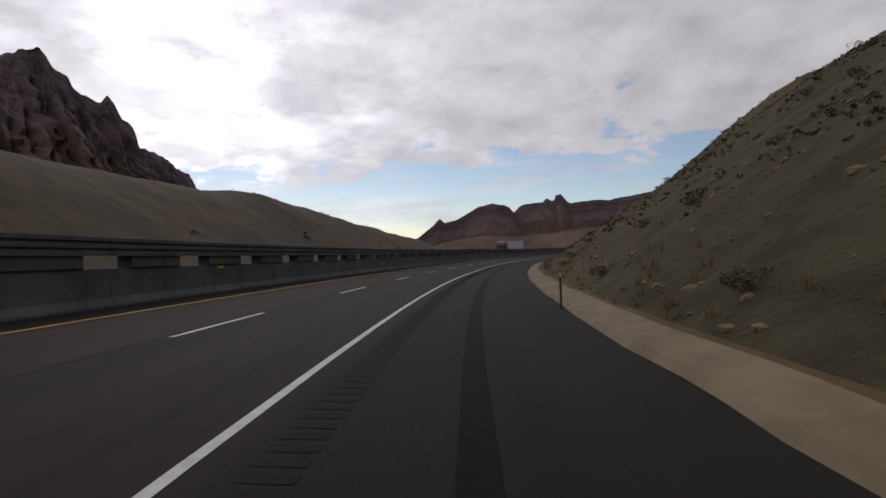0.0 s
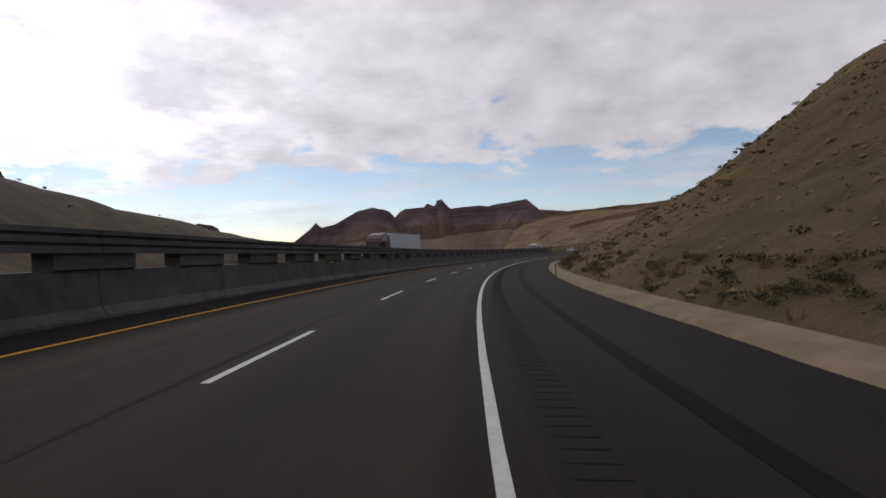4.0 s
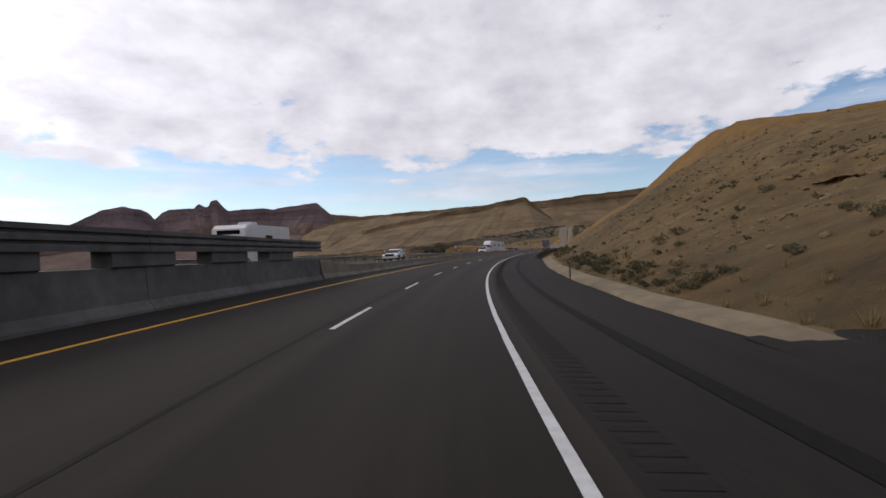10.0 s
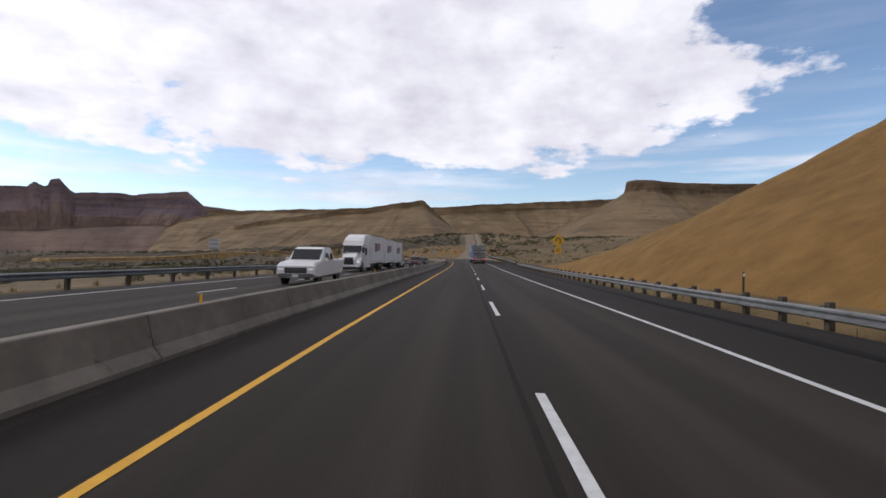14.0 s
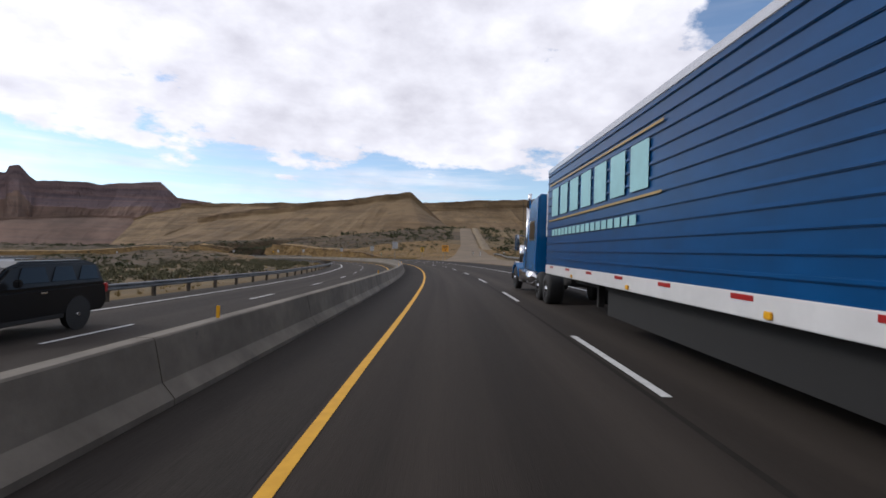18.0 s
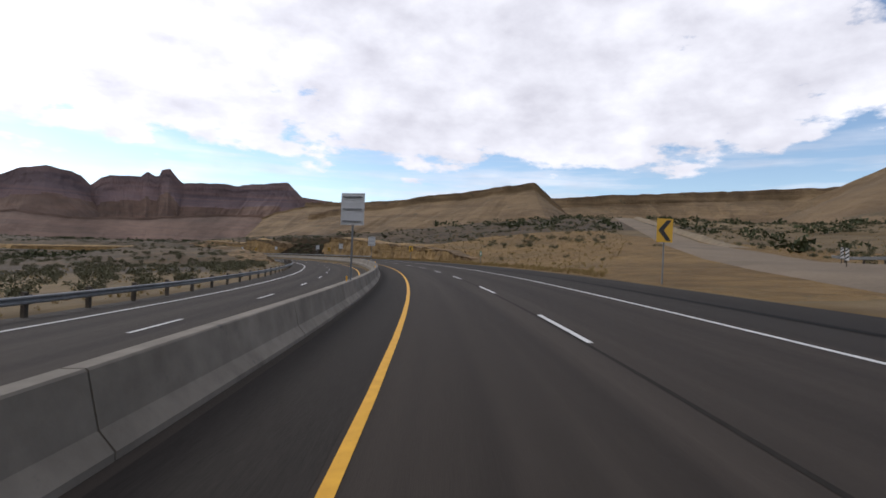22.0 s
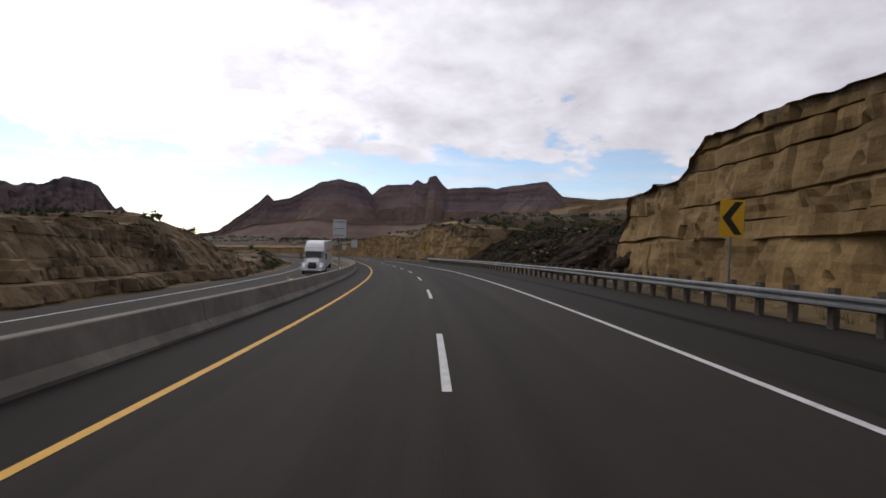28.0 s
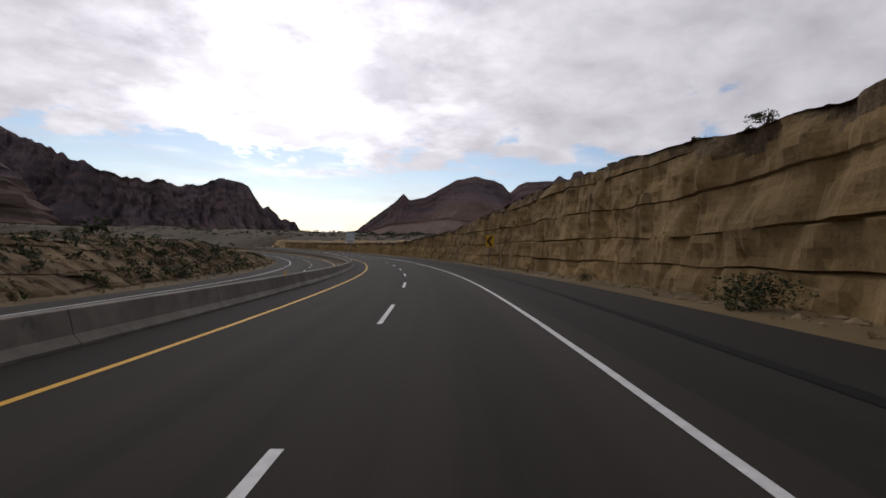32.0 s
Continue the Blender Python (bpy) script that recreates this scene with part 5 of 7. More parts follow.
def delineator(s, d, kind):
    m = stand(s, d)
    m.translation.z = float(on_ground(np.array([s]), np.array([d]))[0][2]) if kind else m.translation.z
    root = holder("delineator_post", m, "thin brown delineator post with a small reflector" if kind == 0 else "striped object marker board beside the escape ramp", "marker post", "delineators" if kind == 0 else "object markers")
    part("post", box(-0.035, 0.035, -0.02, 0.02, -0.4, 1.15 if kind == 0 else 0.9, 0.006), WOOD_POST, root)
    if kind == 0:
        part("reflector", box(-0.03, 0.03, -0.028, -0.021, 0.98, 1.10), SIGN_WHITE, root)
    else:
        part("board", box(-0.16, 0.16, -0.03, -0.021, 0.55, 1.45, 0.004), SIGN_WHITE, root)
        for k in range(3):
            bm = bmesh.new()
            z = 0.62 + 0.28 * k
            vs = [bm.verts.new(p) for p in ((-0.155, -0.033, z), (0.155, -0.033, z + 0.2), (0.155, -0.033, z + 0.32), (-0.155, -0.033, z + 0.12))]
            bm.faces.new(vs)
            part("stripe", bm, SIGN_BLACK, root)


for s_ in (17, 62, 128, 173, 214, 262, 330, 356, 470):
    delineator(s_, 8.6 if s_ < 290 else 9.2, 0)
for s_, d_ in ((589, 25.6), (595, 35.9), (606, 33.3), (601, 28.5)):
    delineator(s_, d_, 1)


# ---- rumble strip grooves pressed into the shoulder ----
def rumble():
    v, f = [], []
    for a in np.arange(-10, 330, 0.30):
        q = place(np.array([a, a, a + 0.17, a + 0.17]), np.array([4.15, 4.6, 4.6, 4.15]), 0.003)
        k = len(v)
        v += list(q)
        f.append((k, k + 1, k + 2, k + 3))
    tagged(new("rumble_strip", mesh_of("rumble_strip", v, f, OLD_TAR)), "row of dark rumble strip grooves in the shoulder", "road marking", kind="stuff")


rumble()


# ---- vehicles (local y ahead, x right, z up, wheels on z = 0) ----
def wheel(parent, x, y, r, w, rim=ALLOY, twin=False):
    out = 1 if x > 0 else -1
    base = part("wheel", tube((x - out * 0.02, y, r), (x - out * (w + 0.02), y, r), r * 0.60, n=20), CHASSIS, parent)
    bm = bmesh.new()
    prof = [(0.58, 0.0), (0.88, 0.0), (0.98, 0.14), (1.0, 0.25), (1.0, 0.75), (0.98, 0.86), (0.88, 1.0), (0.58, 1.0)]
    rings = []
    for k in range(24):
        a = 2 * math.pi * k / 24
        rings.append([bm.verts.new((x - out * u * w, y + math.cos(a) * r * q, r + math.sin(a) * r * q)) for q, u in prof])
    for k in range(24):
        for i in range(len(prof) - 1):
            bm.faces.new((rings[k][i], rings[k][i + 1], rings[(k + 1) % 24][i + 1], rings[(k + 1) % 24][i]))
    bmesh.ops.recalc_face_normals(bm, faces=bm.faces[:])
    part("tyre", bm, RUBBER, base, smooth=True)
    bm = tube((x - out * 0.05, y, r), (x - out * 0.02, y, r), r * 0.58, r * 0.52, 20)
    tube((x - out * 0.03, y, r), (x + out * 0.03, y, r), r * 0.2, r * 0.14, 12, bm)
    for k in range(8):
        a = k * math.pi / 4
        tube((x - out * 0.02, y + math.cos(a) * r * 0.36, r + math.sin(a) * r * 0.36), (x + out * 0.0, y + math.cos(a) * r * 0.36, r + math.sin(a) * r * 0.36), r * 0.06, n=6, bm=bm)
    part("rim", bm, rim, base)
    return base


def trailer(m, label, paint, length=16.1, ribs=11, stripe=None, letters=False, rear=STAINLESS, tail=True, mark=False, group=""):
    """A box trailer; its nose is at y = 0 and it runs back to y = -length."""
    root = holder("semi_trailer", m, label, "trailer", group)
    w, z0, z1 = 1.3, 1.16 if letters else 1.05, 4.22 if letters else 4.12
    part("body", box(-w, w, -length, 0, z0, z1, 0.03), paint, root)
    part("bottom_rail", box(-w - 0.02, w + 0.02, -length + 0.01, -0.02, z0 - 0.17, z0 + 0.10, 0.01), WHITE_PAINT, root)
    part("top_rail", box(-w - 0.015, w + 0.015, -length, 0.01, z1 - 0.12, z1 + 0.02, 0.01), ALLOY, root)
    if ribs:
        rib = part("rib", box(-w - 0.028, -w, -length + 0.08, -0.06, -0.03, 0.03, 0.012), paint, root)
        rib.matrix_basis = Matrix.Translation((0, 0, z0 + 0.3))
        for k in range(1, ribs):
            again(rib, Matrix.Translation((0, 0, z0 + 0.3 + k * (z1 - z0 - 0.5) / (ribs - 1))))
        again(rib, Matrix.Translation((2 * w + 0.028, 0, 2.3)))
    if stripe:
        part("stripe", box(-w - 0.008, w + 0.008, -length + 0.1, -0.1, 2.75, 3.0), stripe, root)
    if mark:
        for sx in (-1, 1):
            for k, (y0, y1, c_) in enumerate(((-2.2, -4.0, MARK_PURPLE), (-4.1, -5.9, MARK_ORANGE))):
                part("logo_block", box(sx * (w + 0.004), sx * (w + 0.008), y1, y0, 2.2 + 0.12 * k, 3.2), c_, root, "plain coloured logo block")
    # rear frame, doors, rods
    part("rear_frame", box(-w, w, -length - 0.04, -length, z0 - 0.16, z1, 0.01), ALLOY if letters else paint, root)
    for sx in (-1, 1):
        door = part("rear_door", box(sx * 0.012 if sx > 0 else -w + 0.07, w - 0.07 if sx > 0 else -0.012, -length - 0.065, -length - 0.03, z0 + 0.15, z1 - 0.15, 0.01), rear, root)
        for x in (0.22, 0.5):
            part("lock_rod", tube((sx * x, -length - 0.10, z0 + 0.05), (sx * x, -length - 0.10, z1 - 0.1), 0.018, n=8), ALLOY, door)
        if letters:
            for zz in (1.28, 2.22, 2.95, 3.86):
                part("hinge_band", box(sx * 0.03, sx * (w - 0.08), -length - 0.075, -length - 0.06, zz, zz + 0.13, 0.004), paint, door)
    for x in (-1.12, -0.95, -0.78, 0.78, 0.95, 1.12):
        part("tail_light", tube((x, -length - 0.07, z0 - 0.06), (x, -length - 0.03, z0 - 0.06), 0.07, n=14), RED_LENS if tail else RED_DULL, root)
    bump = part("underride_guard", box(-1.15, 1.15, -length - 0.03, -length + 0.05, 0.50, 0.60, 0.01), SIGN_WHITE, root)
    for k in range(4):
        part("red_band", box(-1.0 + k * 0.58, -0.74 + k * 0.58, -length - 0.034, -length - 0.028, 0.505, 0.595), RED_DULL, bump)
    for x in (-0.45, 0.45):
        part("guard_bracket", box(x - 0.04, x + 0.04, -length - 0.01, -length + 0.05, 0.58, z0, 0.01), CHASSIS, root)
    part("plate_holder", box(-0.25, 0.25, -length - 0.02, -length, 0.66, 0.86, 0.006), ALLOY, root)
    for x in (-1, 1):
        part("frame_rail", box(x * 0.30, x * 0.50, -length + 0.3, -0.6, z0 - 0.42, z0 - 0.14, 0.02), CHASSIS, root)
    for k in range(int(length / 1.5)):
        part("cross_member", box(-0.30, 0.30, -length + 0.9 + k * 1.5, -length + 1.0 + k * 1.5, z0 - 0.36, z0 - 0.18, 0.01), CHASSIS, root)
    part("bogie", box(-0.55, 0.55, -length + 1.2, -length + 4.2, 0.55, z0 - 0.2, 0.03), CHASSIS, root)
    for y in (-length + 1.7, -length + 2.95):
        for x in (-1.28, 1.28):
            wheel(root, x, y, 0.51, 0.56)
    for x in (-1, 1):
        part("mudflap", box(x * 0.72, x * 1.27, -length + 1.15, -length + 1.17, 0.28, 0.98), RUBBER, root)
        # near-black skirt, carried forward to stand for the shade under the trailer
        part("skirt", box(x * 1.02, x * 1.05, -length + 4.4, -5.4 if letters else -4.6, 0.34, z0 - 0.12, 0.006), RUBBER, root)
        part("landing_leg", box(x * 0.55, x * 0.70, -3.6, -3.45, 0.32, z0 - 0.1, 0.01), CHASSIS, root)
        for k in range(9):
            y = -0.7 - k * (length - 1.6) / 8
            part("reflector_strip", box(x * (w + 0.020), x * (w + 0.026), y - 0.42, y, z0 + 0.015, z0 + 0.075), RED_DULL, root)
            if k % 2:
                part("marker_lamp", box(x * (w + 0.020), x * (w + 0.05), y - 0.75, y - 0.63, z0 - 0.14, z0 - 0.06, 0.01), AMBER, root)
    if letters:
        # big company lettering as plain shapes: seven blocks and a line of smaller ones, between two gold lines
        for k in range(7):
            y = -0.8 - k * 1.08
            hgt = 0.80
            part("lettering_block", box(-w - 0.034, -w - 0.029, y - 0.80, y, 2.72, 2.72 + hgt, 0.0), LETTER, root, "pale cyan lettering block")
        for k in range(17):
            y = -0.9 - k * 0.40
            part("lettering_block", box(-w - 0.034, -w - 0.029, y - 0.30, y, 2.14, 2.32, 0.0), LETTER, root, "small pale cyan lettering block")
        for zz in (2.58, 3.66):
            part("gold_line", box(-w - 0.034, -w - 0.029, -8.6, -0.4, zz, zz + 0.045), GOLD, root)
    return root


def tractor(m, label, paint, long_nose=True, group=""):
    """A sleeper tractor; its bumper is at y = 0 and it runs back about 8 m."""
    root = holder("truck_tractor", m, label, "truck", group)
    part("frame", box(-0.45, 0.45, -8.3, -0.4, 0.62, 0.95, 0.02), CHASSIS, root)
    if long_nose:
        part("hood", profile([(-0.45, 0.95), (-0.45, 1.85), (-0.7, 1.98), (-2.35, 2.12), (-2.35, 0.95)], -0.62, 0.62, 0.06), paint, root)
        part("grille", box(-0.48, 0.48, -0.44, -0.36, 0.85, 1.85, 0.03), CHROME, root)
        for k in range(6):
            part("grille_bar", box(-0.36 + k * 0.14, -0.31 + k * 0.14, -0.36, -0.33, 0.95, 1.75), CHASSIS, root)
        part("cab", profile([(-2.3, 0.9), (-2.3, 2.15), (-2.42, 2.2), (-2.72, 2.85), (-4.0, 2.95), (-4.0, 0.9)], -1.05, 1.05, 0.06, 0.06), paint, root)
        part("sleeper", profile([(-3.95, 0.95), (-3.95, 2.9), (-4.3, 3.45), (-4.8, 3.75), (-6.1, 3.85), (-6.1, 0.95)], -1.2, 1.2, 0.07, 0.04), paint, root)
        sx = -1
        for sx in (-1, 1):
            part("fender", profile([(-0.25, 0.75), (-0.35, 1.05), (-0.75, 1.22), (-1.35, 1.22), (-1.8, 1.0), (-2.1, 0.6), (-1.95, 0.6), (-1.65, 0.9), (-1.3, 1.1), (-0.8, 1.1), (-0.5, 0.9), (-0.4, 0.7)], sx * 0.66, sx * 1.2, 0.02), paint, root)
            part("headlight", box(sx * 0.74, sx * 1.08, -0.46, -0.22, 1.02, 1.24, 0.04), LAMP, root)
            part("fuel_tank", tube((sx * 0.95, -3.3, 0.72), (sx * 0.95, -5.6, 0.72), 0.34, n=24), CHROME, root, smooth=True)
            part("step_box", box(sx * 0.72, sx * 1.22, -3.2, -2.35, 0.45, 0.95, 0.02), ALLOY, root)
            part("air_cleaner", tube((sx * 0.98, -2.15, 1.25), (sx * 0.98, -2.15, 2.0), 0.2, n=18), CHROME, root, smooth=True)
            bm = tube((sx * 1.14, -3.98, 1.0), (sx * 1.14, -3.98, 3.55), 0.085, n=14)
            tube((sx * 1.14, -3.98, 3.5), (sx * 1.14, -4.18, 4.05), 0.085, 0.075, n=14, bm=bm)
            part("exhaust_stack", bm, CHROME, root, smooth=True)
            part("mirror", box(sx * 1.30, sx * 1.48, -2.75, -2.66, 1.75, 2.45, 0.03), CHROME, root)
            part("mirror_arm", box(sx * 1.0, sx * 1.36, -2.73, -2.69, 2.38, 2.42), CHROME, root)
            part("side_window", box(sx * 1.012, sx * 1.03, -3.6, -2.72, 1.85, 2.5, 0.02), DARK_GLASS, root)
            part("sleeper_window", box(sx * 1.17, sx * 1.195, -5.6, -4.6, 2.2, 2.85, 0.03), DARK_GLASS, root)
            part("window_trim", box(sx * 1.165, sx * 1.19, -5.66, -4.54, 2.14, 2.91, 0.03), CHROME, root)
            part("locker_door", box(sx * 1.19, sx * 1.205, -5.9, -4.7, 1.1, 1.75, 0.02), paint, root)
            part("antenna", tube((sx * 1.1, -2.5, 2.4), (sx * 1.12, -2.5, 3.9), 0.008, n=6), CHASSIS, root)
        for k in range(5):
            part("cab_light", box(-0.8 + k * 0.4 - 0.05, -0.8 + k * 0.4 + 0.05, -2.78, -2.7, 2.88, 2.94, 0.01), AMBER, root)
        part("visor", profile([(-2.35, 2.62), (-2.75, 2.86), (-2.75, 2.8), (-2.38, 2.57)], -0.95, 0.95, 0.005), CHROME, root)
        part("windshield", profile([(-2.40, 2.22), (-2.69, 2.80), (-2.71, 2.79), (-2.42, 2.21)], -0.92, 0.92), DARK_GLASS, root)
        part("bumper", box(-1.2, 1.2, -0.25, 0.0, 0.38, 0.78, 0.05), CHROME, root)
        part("reefer_unit", box(-0.95, 0.95, -7.0, -6.5, 2.2, 3.95, 0.08), WHITE_PAINT, root)
    else:
        part("hood", profile([(-0.08, 0.78), (0.0, 1.25), (-0.18, 1.58), (-0.7, 1.80), (-1.55, 1.98), (-1.55, 0.78)], -0.80, 0.80, 0.08, 0.12), paint, root)
        part("cab", profile([(-1.45, 0.95), (-1.45, 1.98), (-2.05, 2.78), (-3.3, 2.88), (-3.3, 0.9)], -1.08, 1.08, 0.06, 0.10), paint, root)
        part("sleeper", box(-1.2, 1.2, -5.0, -3.2, 0.92, 2.85, 0.08), paint, root)
        part("roof_fairing", profile([(-1.95, 2.74), (-2.35, 3.25), (-2.95, 3.65), (-3.9, 3.92), (-5.0, 4.0), (-5.0, 2.74)], -1.16, 1.16, 0.10, 0.14), paint, root)
        part("windshield", profile([(-1.47, 2.03), (-2.03, 2.76), (-2.06, 2.74), (-1.50, 2.01)], -0.97, 0.97), DARK_GLASS, root)
        part("wiper_cowl", box(-0.98, 0.98, -1.56, -1.38, 1.92, 2.0, 0.02), CHASSIS, root)
        part("grille", profile([(-0.06, 0.74), (0.02, 0.80), (0.04, 1.36), (-0.06, 1.50)], -0.50, 0.50, 0.02, 0.06), CHASSIS, root)
        for k in range(6):
            part("grille_bar", box(-0.44, 0.44, 0.03, 0.05, 0.82 + 0.10 * k, 0.85 + 0.10 * k), CHROME, root)
        bump = part("bumper", box(-1.2, 1.2, -0.35, 0.08, 0.50, 0.76, 0.08), paint, root)
        part("air_dam", box(-1.14, 1.14, -0.32, 0.04, 0.26, 0.52, 0.04), CHASSIS, bump)
        for sx in (-1, 1):
            part("fender", profile([(-0.12, 0.74), (-0.18, 1.15), (-0.55, 1.36), (-1.30, 1.40), (-1.85, 1.18), (-2.0, 0.70), (-1.86, 0.70), (-1.66, 1.02), (-1.25, 1.16), (-0.85, 1.02), (-0.62, 0.70)], sx * 0.74, sx * 1.2, 0.03), paint, root)
            part("headlight", box(sx * 0.76, sx * 1.12, -0.36, -0.10, 0.92, 1.16, 0.06), LAMP, root)
            part("fog_lamp", box(sx * 0.74, sx * 0.96, 0.05, 0.09, 0.56, 0.66, 0.02), LAMP, bump)
            part("side_window", profile([(-2.95, 1.98), (-2.95, 2.56), (-2.15, 2.56), (-1.72, 1.98)], sx * 1.0, sx * 1.06, 0.0), DARK_GLASS, root)
            part("mirror", box(sx * 1.36, sx * 1.54, -1.86, -1.72, 1.75, 2.5, 0.04), CHASSIS, root)
            part("mirror_arm", box(sx * 1.02, sx * 1.40, -1.82, -1.77, 2.40, 2.46), CHASSIS, root)
            part("door_seam", box(sx * 1.078, sx * 1.086, -3.12, -3.10, 1.0, 2.0), CHASSIS, root)
            part("side_fairing", box(sx * 1.08, sx * 1.19, -5.6, -2.15, 0.36, 0.98, 0.04), paint, root)
            part("step", box(sx * 1.10, sx * 1.22, -2.95, -2.35, 0.50, 0.58, 0.02), ALLOY, root)
            part("cab_extender", box(sx * 1.14, sx * 1.2, -5.5, -5.0, 1.0, 3.7, 0.02), paint, root)
        for k in range(5):
            part("roof_lamp", box(-0.84 + k * 0.42 - 0.06, -0.84 + k * 0.42 + 0.06, -2.36, -2.26, 3.17, 3.23, 0.01), AMBER, root)
    for x in (-1.2, 1.2):
        wheel(root, x, -1.15 if long_nose else -1.25, 0.52, 0.3)
        for y in (-6.6, -7.9) if long_nose else (-6.0, -7.25):
            wheel(root, x, y, 0.51, 0.52)
    return root


def facing(s, d):
    return stand(s, d, 0.0, 180)


# the blue rig in the right lane
tractor(stand(473.6, 1.85), "bright blue long-nosed sleeper truck with chrome stacks", BLUE_LIGHT)
trailer(stand(465.0, 1.85), "ribbed blue refrigerated trailer with stainless rear doors and pale lettering", BLUE, 17.3, letters=True, ribs=12)
# white trailer behind the tall median, with a maroon cab
tractor(facing(151.0, -13.7), "maroon aerodynamic truck behind the tall median", MAROON, False)
trailer(facing(156.5, -13.7), "plain white box trailer behind the tall median", WHITE_PAINT, 16.1, 0, rear=WHITE_PAINT, tail=False)
# white rig with two short trailers
tractor(facing(389.0, -13.0), "white aerodynamic truck with headlights on in the oncoming lane", WHITE_PAINT, False)
trailer(facing(394.6, -13.0), "short white box trailer behind a white truck", WHITE_PAINT, 8.6, 0, rear=WHITE_PAINT, tail=False, mark=True, group="triple trailers")
trailer(facing(413.8, -13.0), "short white box trailer behind a white truck", WHITE_PAINT, 8.6, 0, rear=WHITE_PAINT, tail=False, mark=True, group="triple trailers")
trailer(facing(404.2, -13.0), "short white box trailer behind a white truck", WHITE_PAINT, 8.6, 0, rear=WHITE_PAINT, tail=False, mark=True, group="triple trailers")
# white rig with a red-striped trailer near the canyon
tractor(facing(809.5, -10.3), "white aerodynamic truck with headlights on below the canyon", WHITE_PAINT, False)
trailer(facing(814.9, -10.3), "cream box trailer with a red stripe along its side", CREAM_PAINT, 16.1, 0, RED_PAINT, rear=CREAM_PAINT, tail=False)


def car(m, label, paint, kind):
    root = holder({"suv": "car", "sedan": "car", "pickup": "pickup_truck"}[kind], m, label, "car" if kind != "pickup" else "pickup")
    if kind == "pickup":
        part("body", profile([(0, 0.45), (0.02, 0.95), (-0.25, 1.12), (-1.45, 1.22), (-5.75, 1.22), (-5.8, 0.5), (-5.3, 0.38), (-0.3, 0.34)], -0.98, 0.98, 0.07), paint, root)
        part("cab", profile([(-1.4, 1.18), (-2.1, 1.82), (-2.5, 1.92), (-3.6, 1.92), (-3.95, 1.2)], -0.92, 0.92, 0.05, 0.14), paint, root)
        glass, length, roof = [(-1.47, 1.28), (-2.05, 1.81), (-2.09, 1.79), (-1.50, 1.25)], 5.8, (-3.5, -2.3)
    elif kind == "sedan":
        part("body", profile([(0, 0.40), (0.02, 0.70), (-0.2, 0.82), (-1.15, 0.95), (-4.55, 0.98), (-4.7, 0.6), (-4.6, 0.38), (-0.3, 0.30)], -0.92, 0.92, 0.08), paint, root)
        part("cabin", profile([(-1.1, 0.92), (-1.95, 1.36), (-2.5, 1.45), (-3.4, 1.43), (-4.2, 0.96)], -0.86, 0.86, 0.06, 0.16), paint, root)
        glass, length, roof = [(-1.22, 1.01), (-1.90, 1.36), (-1.93, 1.33), (-1.25, 0.98)], 4.7, (-3.3, -2.4)
    else:
        part("body", profile([(0, 0.42), (0.02, 0.85), (-0.2, 1.02), (-1.25, 1.12), (-4.85, 1.15), (-4.95, 0.6), (-4.8, 0.4), (-0.3, 0.32)], -0.95, 0.95, 0.08), paint, root)
        part("cabin", profile([(-1.2, 1.08), (-1.85, 1.62), (-2.3, 1.74), (-4.3, 1.74), (-4.75, 1.6), (-4.85, 1.1)], -0.93, 0.93, 0.06, 0.16), paint, root)
        glass, length, roof = [(-1.27, 1.18), (-1.79, 1.61), (-1.83, 1.59), (-1.31, 1.15)], 4.95, (-4.3, -2.2)
        for x in (-0.62, 0.62):
            part("roof_rail", box(x - 0.02, x + 0.02, roof[0], roof[1], 1.75, 1.80, 0.01), ALLOY, root)
    part("windshield", profile(glass, -0.76, 0.76), DARK_GLASS, root)
    for sx in (-1, 1):
        ys = ((-2.9, -2.05), (-3.7, -3.0)) if kind == "pickup" else ((-2.75, -1.75), (-3.75, -2.85)) if kind == "sedan" else ((-2.85, -1.95), (-3.75, -2.95), (-4.6, -3.85))
        for y0, y1 in ys:
            w0, w1 = (0.905, 0.832) if kind == "pickup" else (0.842, 0.735) if kind == "sedan" else (0.903, 0.812)      # the cabin leans in towards the roof
            bm = bmesh.new()
            lo_, hi_ = (0.99, 1.33) if kind == "sedan" else (1.25, 1.60)
            ring = [(y0, lo_, w0), (y0 + 0.03, hi_, w1), (y1 - 0.22, hi_, w1), (y1, lo_, w0)]
            out_, in_ = [bm.verts.new((sx * (w_ + 0.012), y_, z_)) for y_, z_, w_ in ring], [bm.verts.new((sx * (w_ - 0.03), y_, z_)) for y_, z_, w_ in ring]
            bm.faces.new(out_)
            bm.faces.new(in_[::-1])
            for i in range(4):
                bm.faces.new((out_[i], in_[i], in_[(i + 1) % 4], out_[(i + 1) % 4]))
            bmesh.ops.recalc_face_normals(bm, faces=bm.faces[:])
            part("side_window", bm, DARK_GLASS, root)
        part("headlight", box(sx * 0.60, sx * 0.92, -0.14, 0.03, 0.74, 0.86, 0.03), LAMP, root)
        part("wheel_arch", tube((sx * 0.952, -0.95, 0.40), (sx * 0.958, -0.95, 0.40), 0.44, n=20), CHASSIS, root)
        part("wheel_arch", tube((sx * 0.952, -length + 1.15, 0.40), (sx * 0.958, -length + 1.15, 0.40), 0.44, n=20), CHASSIS, root)
        part("door_handle", box(sx * 0.95, sx * 0.975, -2.75, -2.55, 0.98, 1.02, 0.005), CHROME, root)
        part("sill", box(sx * 0.90, sx * 0.965, -length + 1.65, -1.45, 0.34, 0.46, 0.02), CHASSIS, root)
        part("mirror", box(sx * 0.98, sx * 1.14, -1.85, -1.72, 1.18, 1.36, 0.03), paint, root)
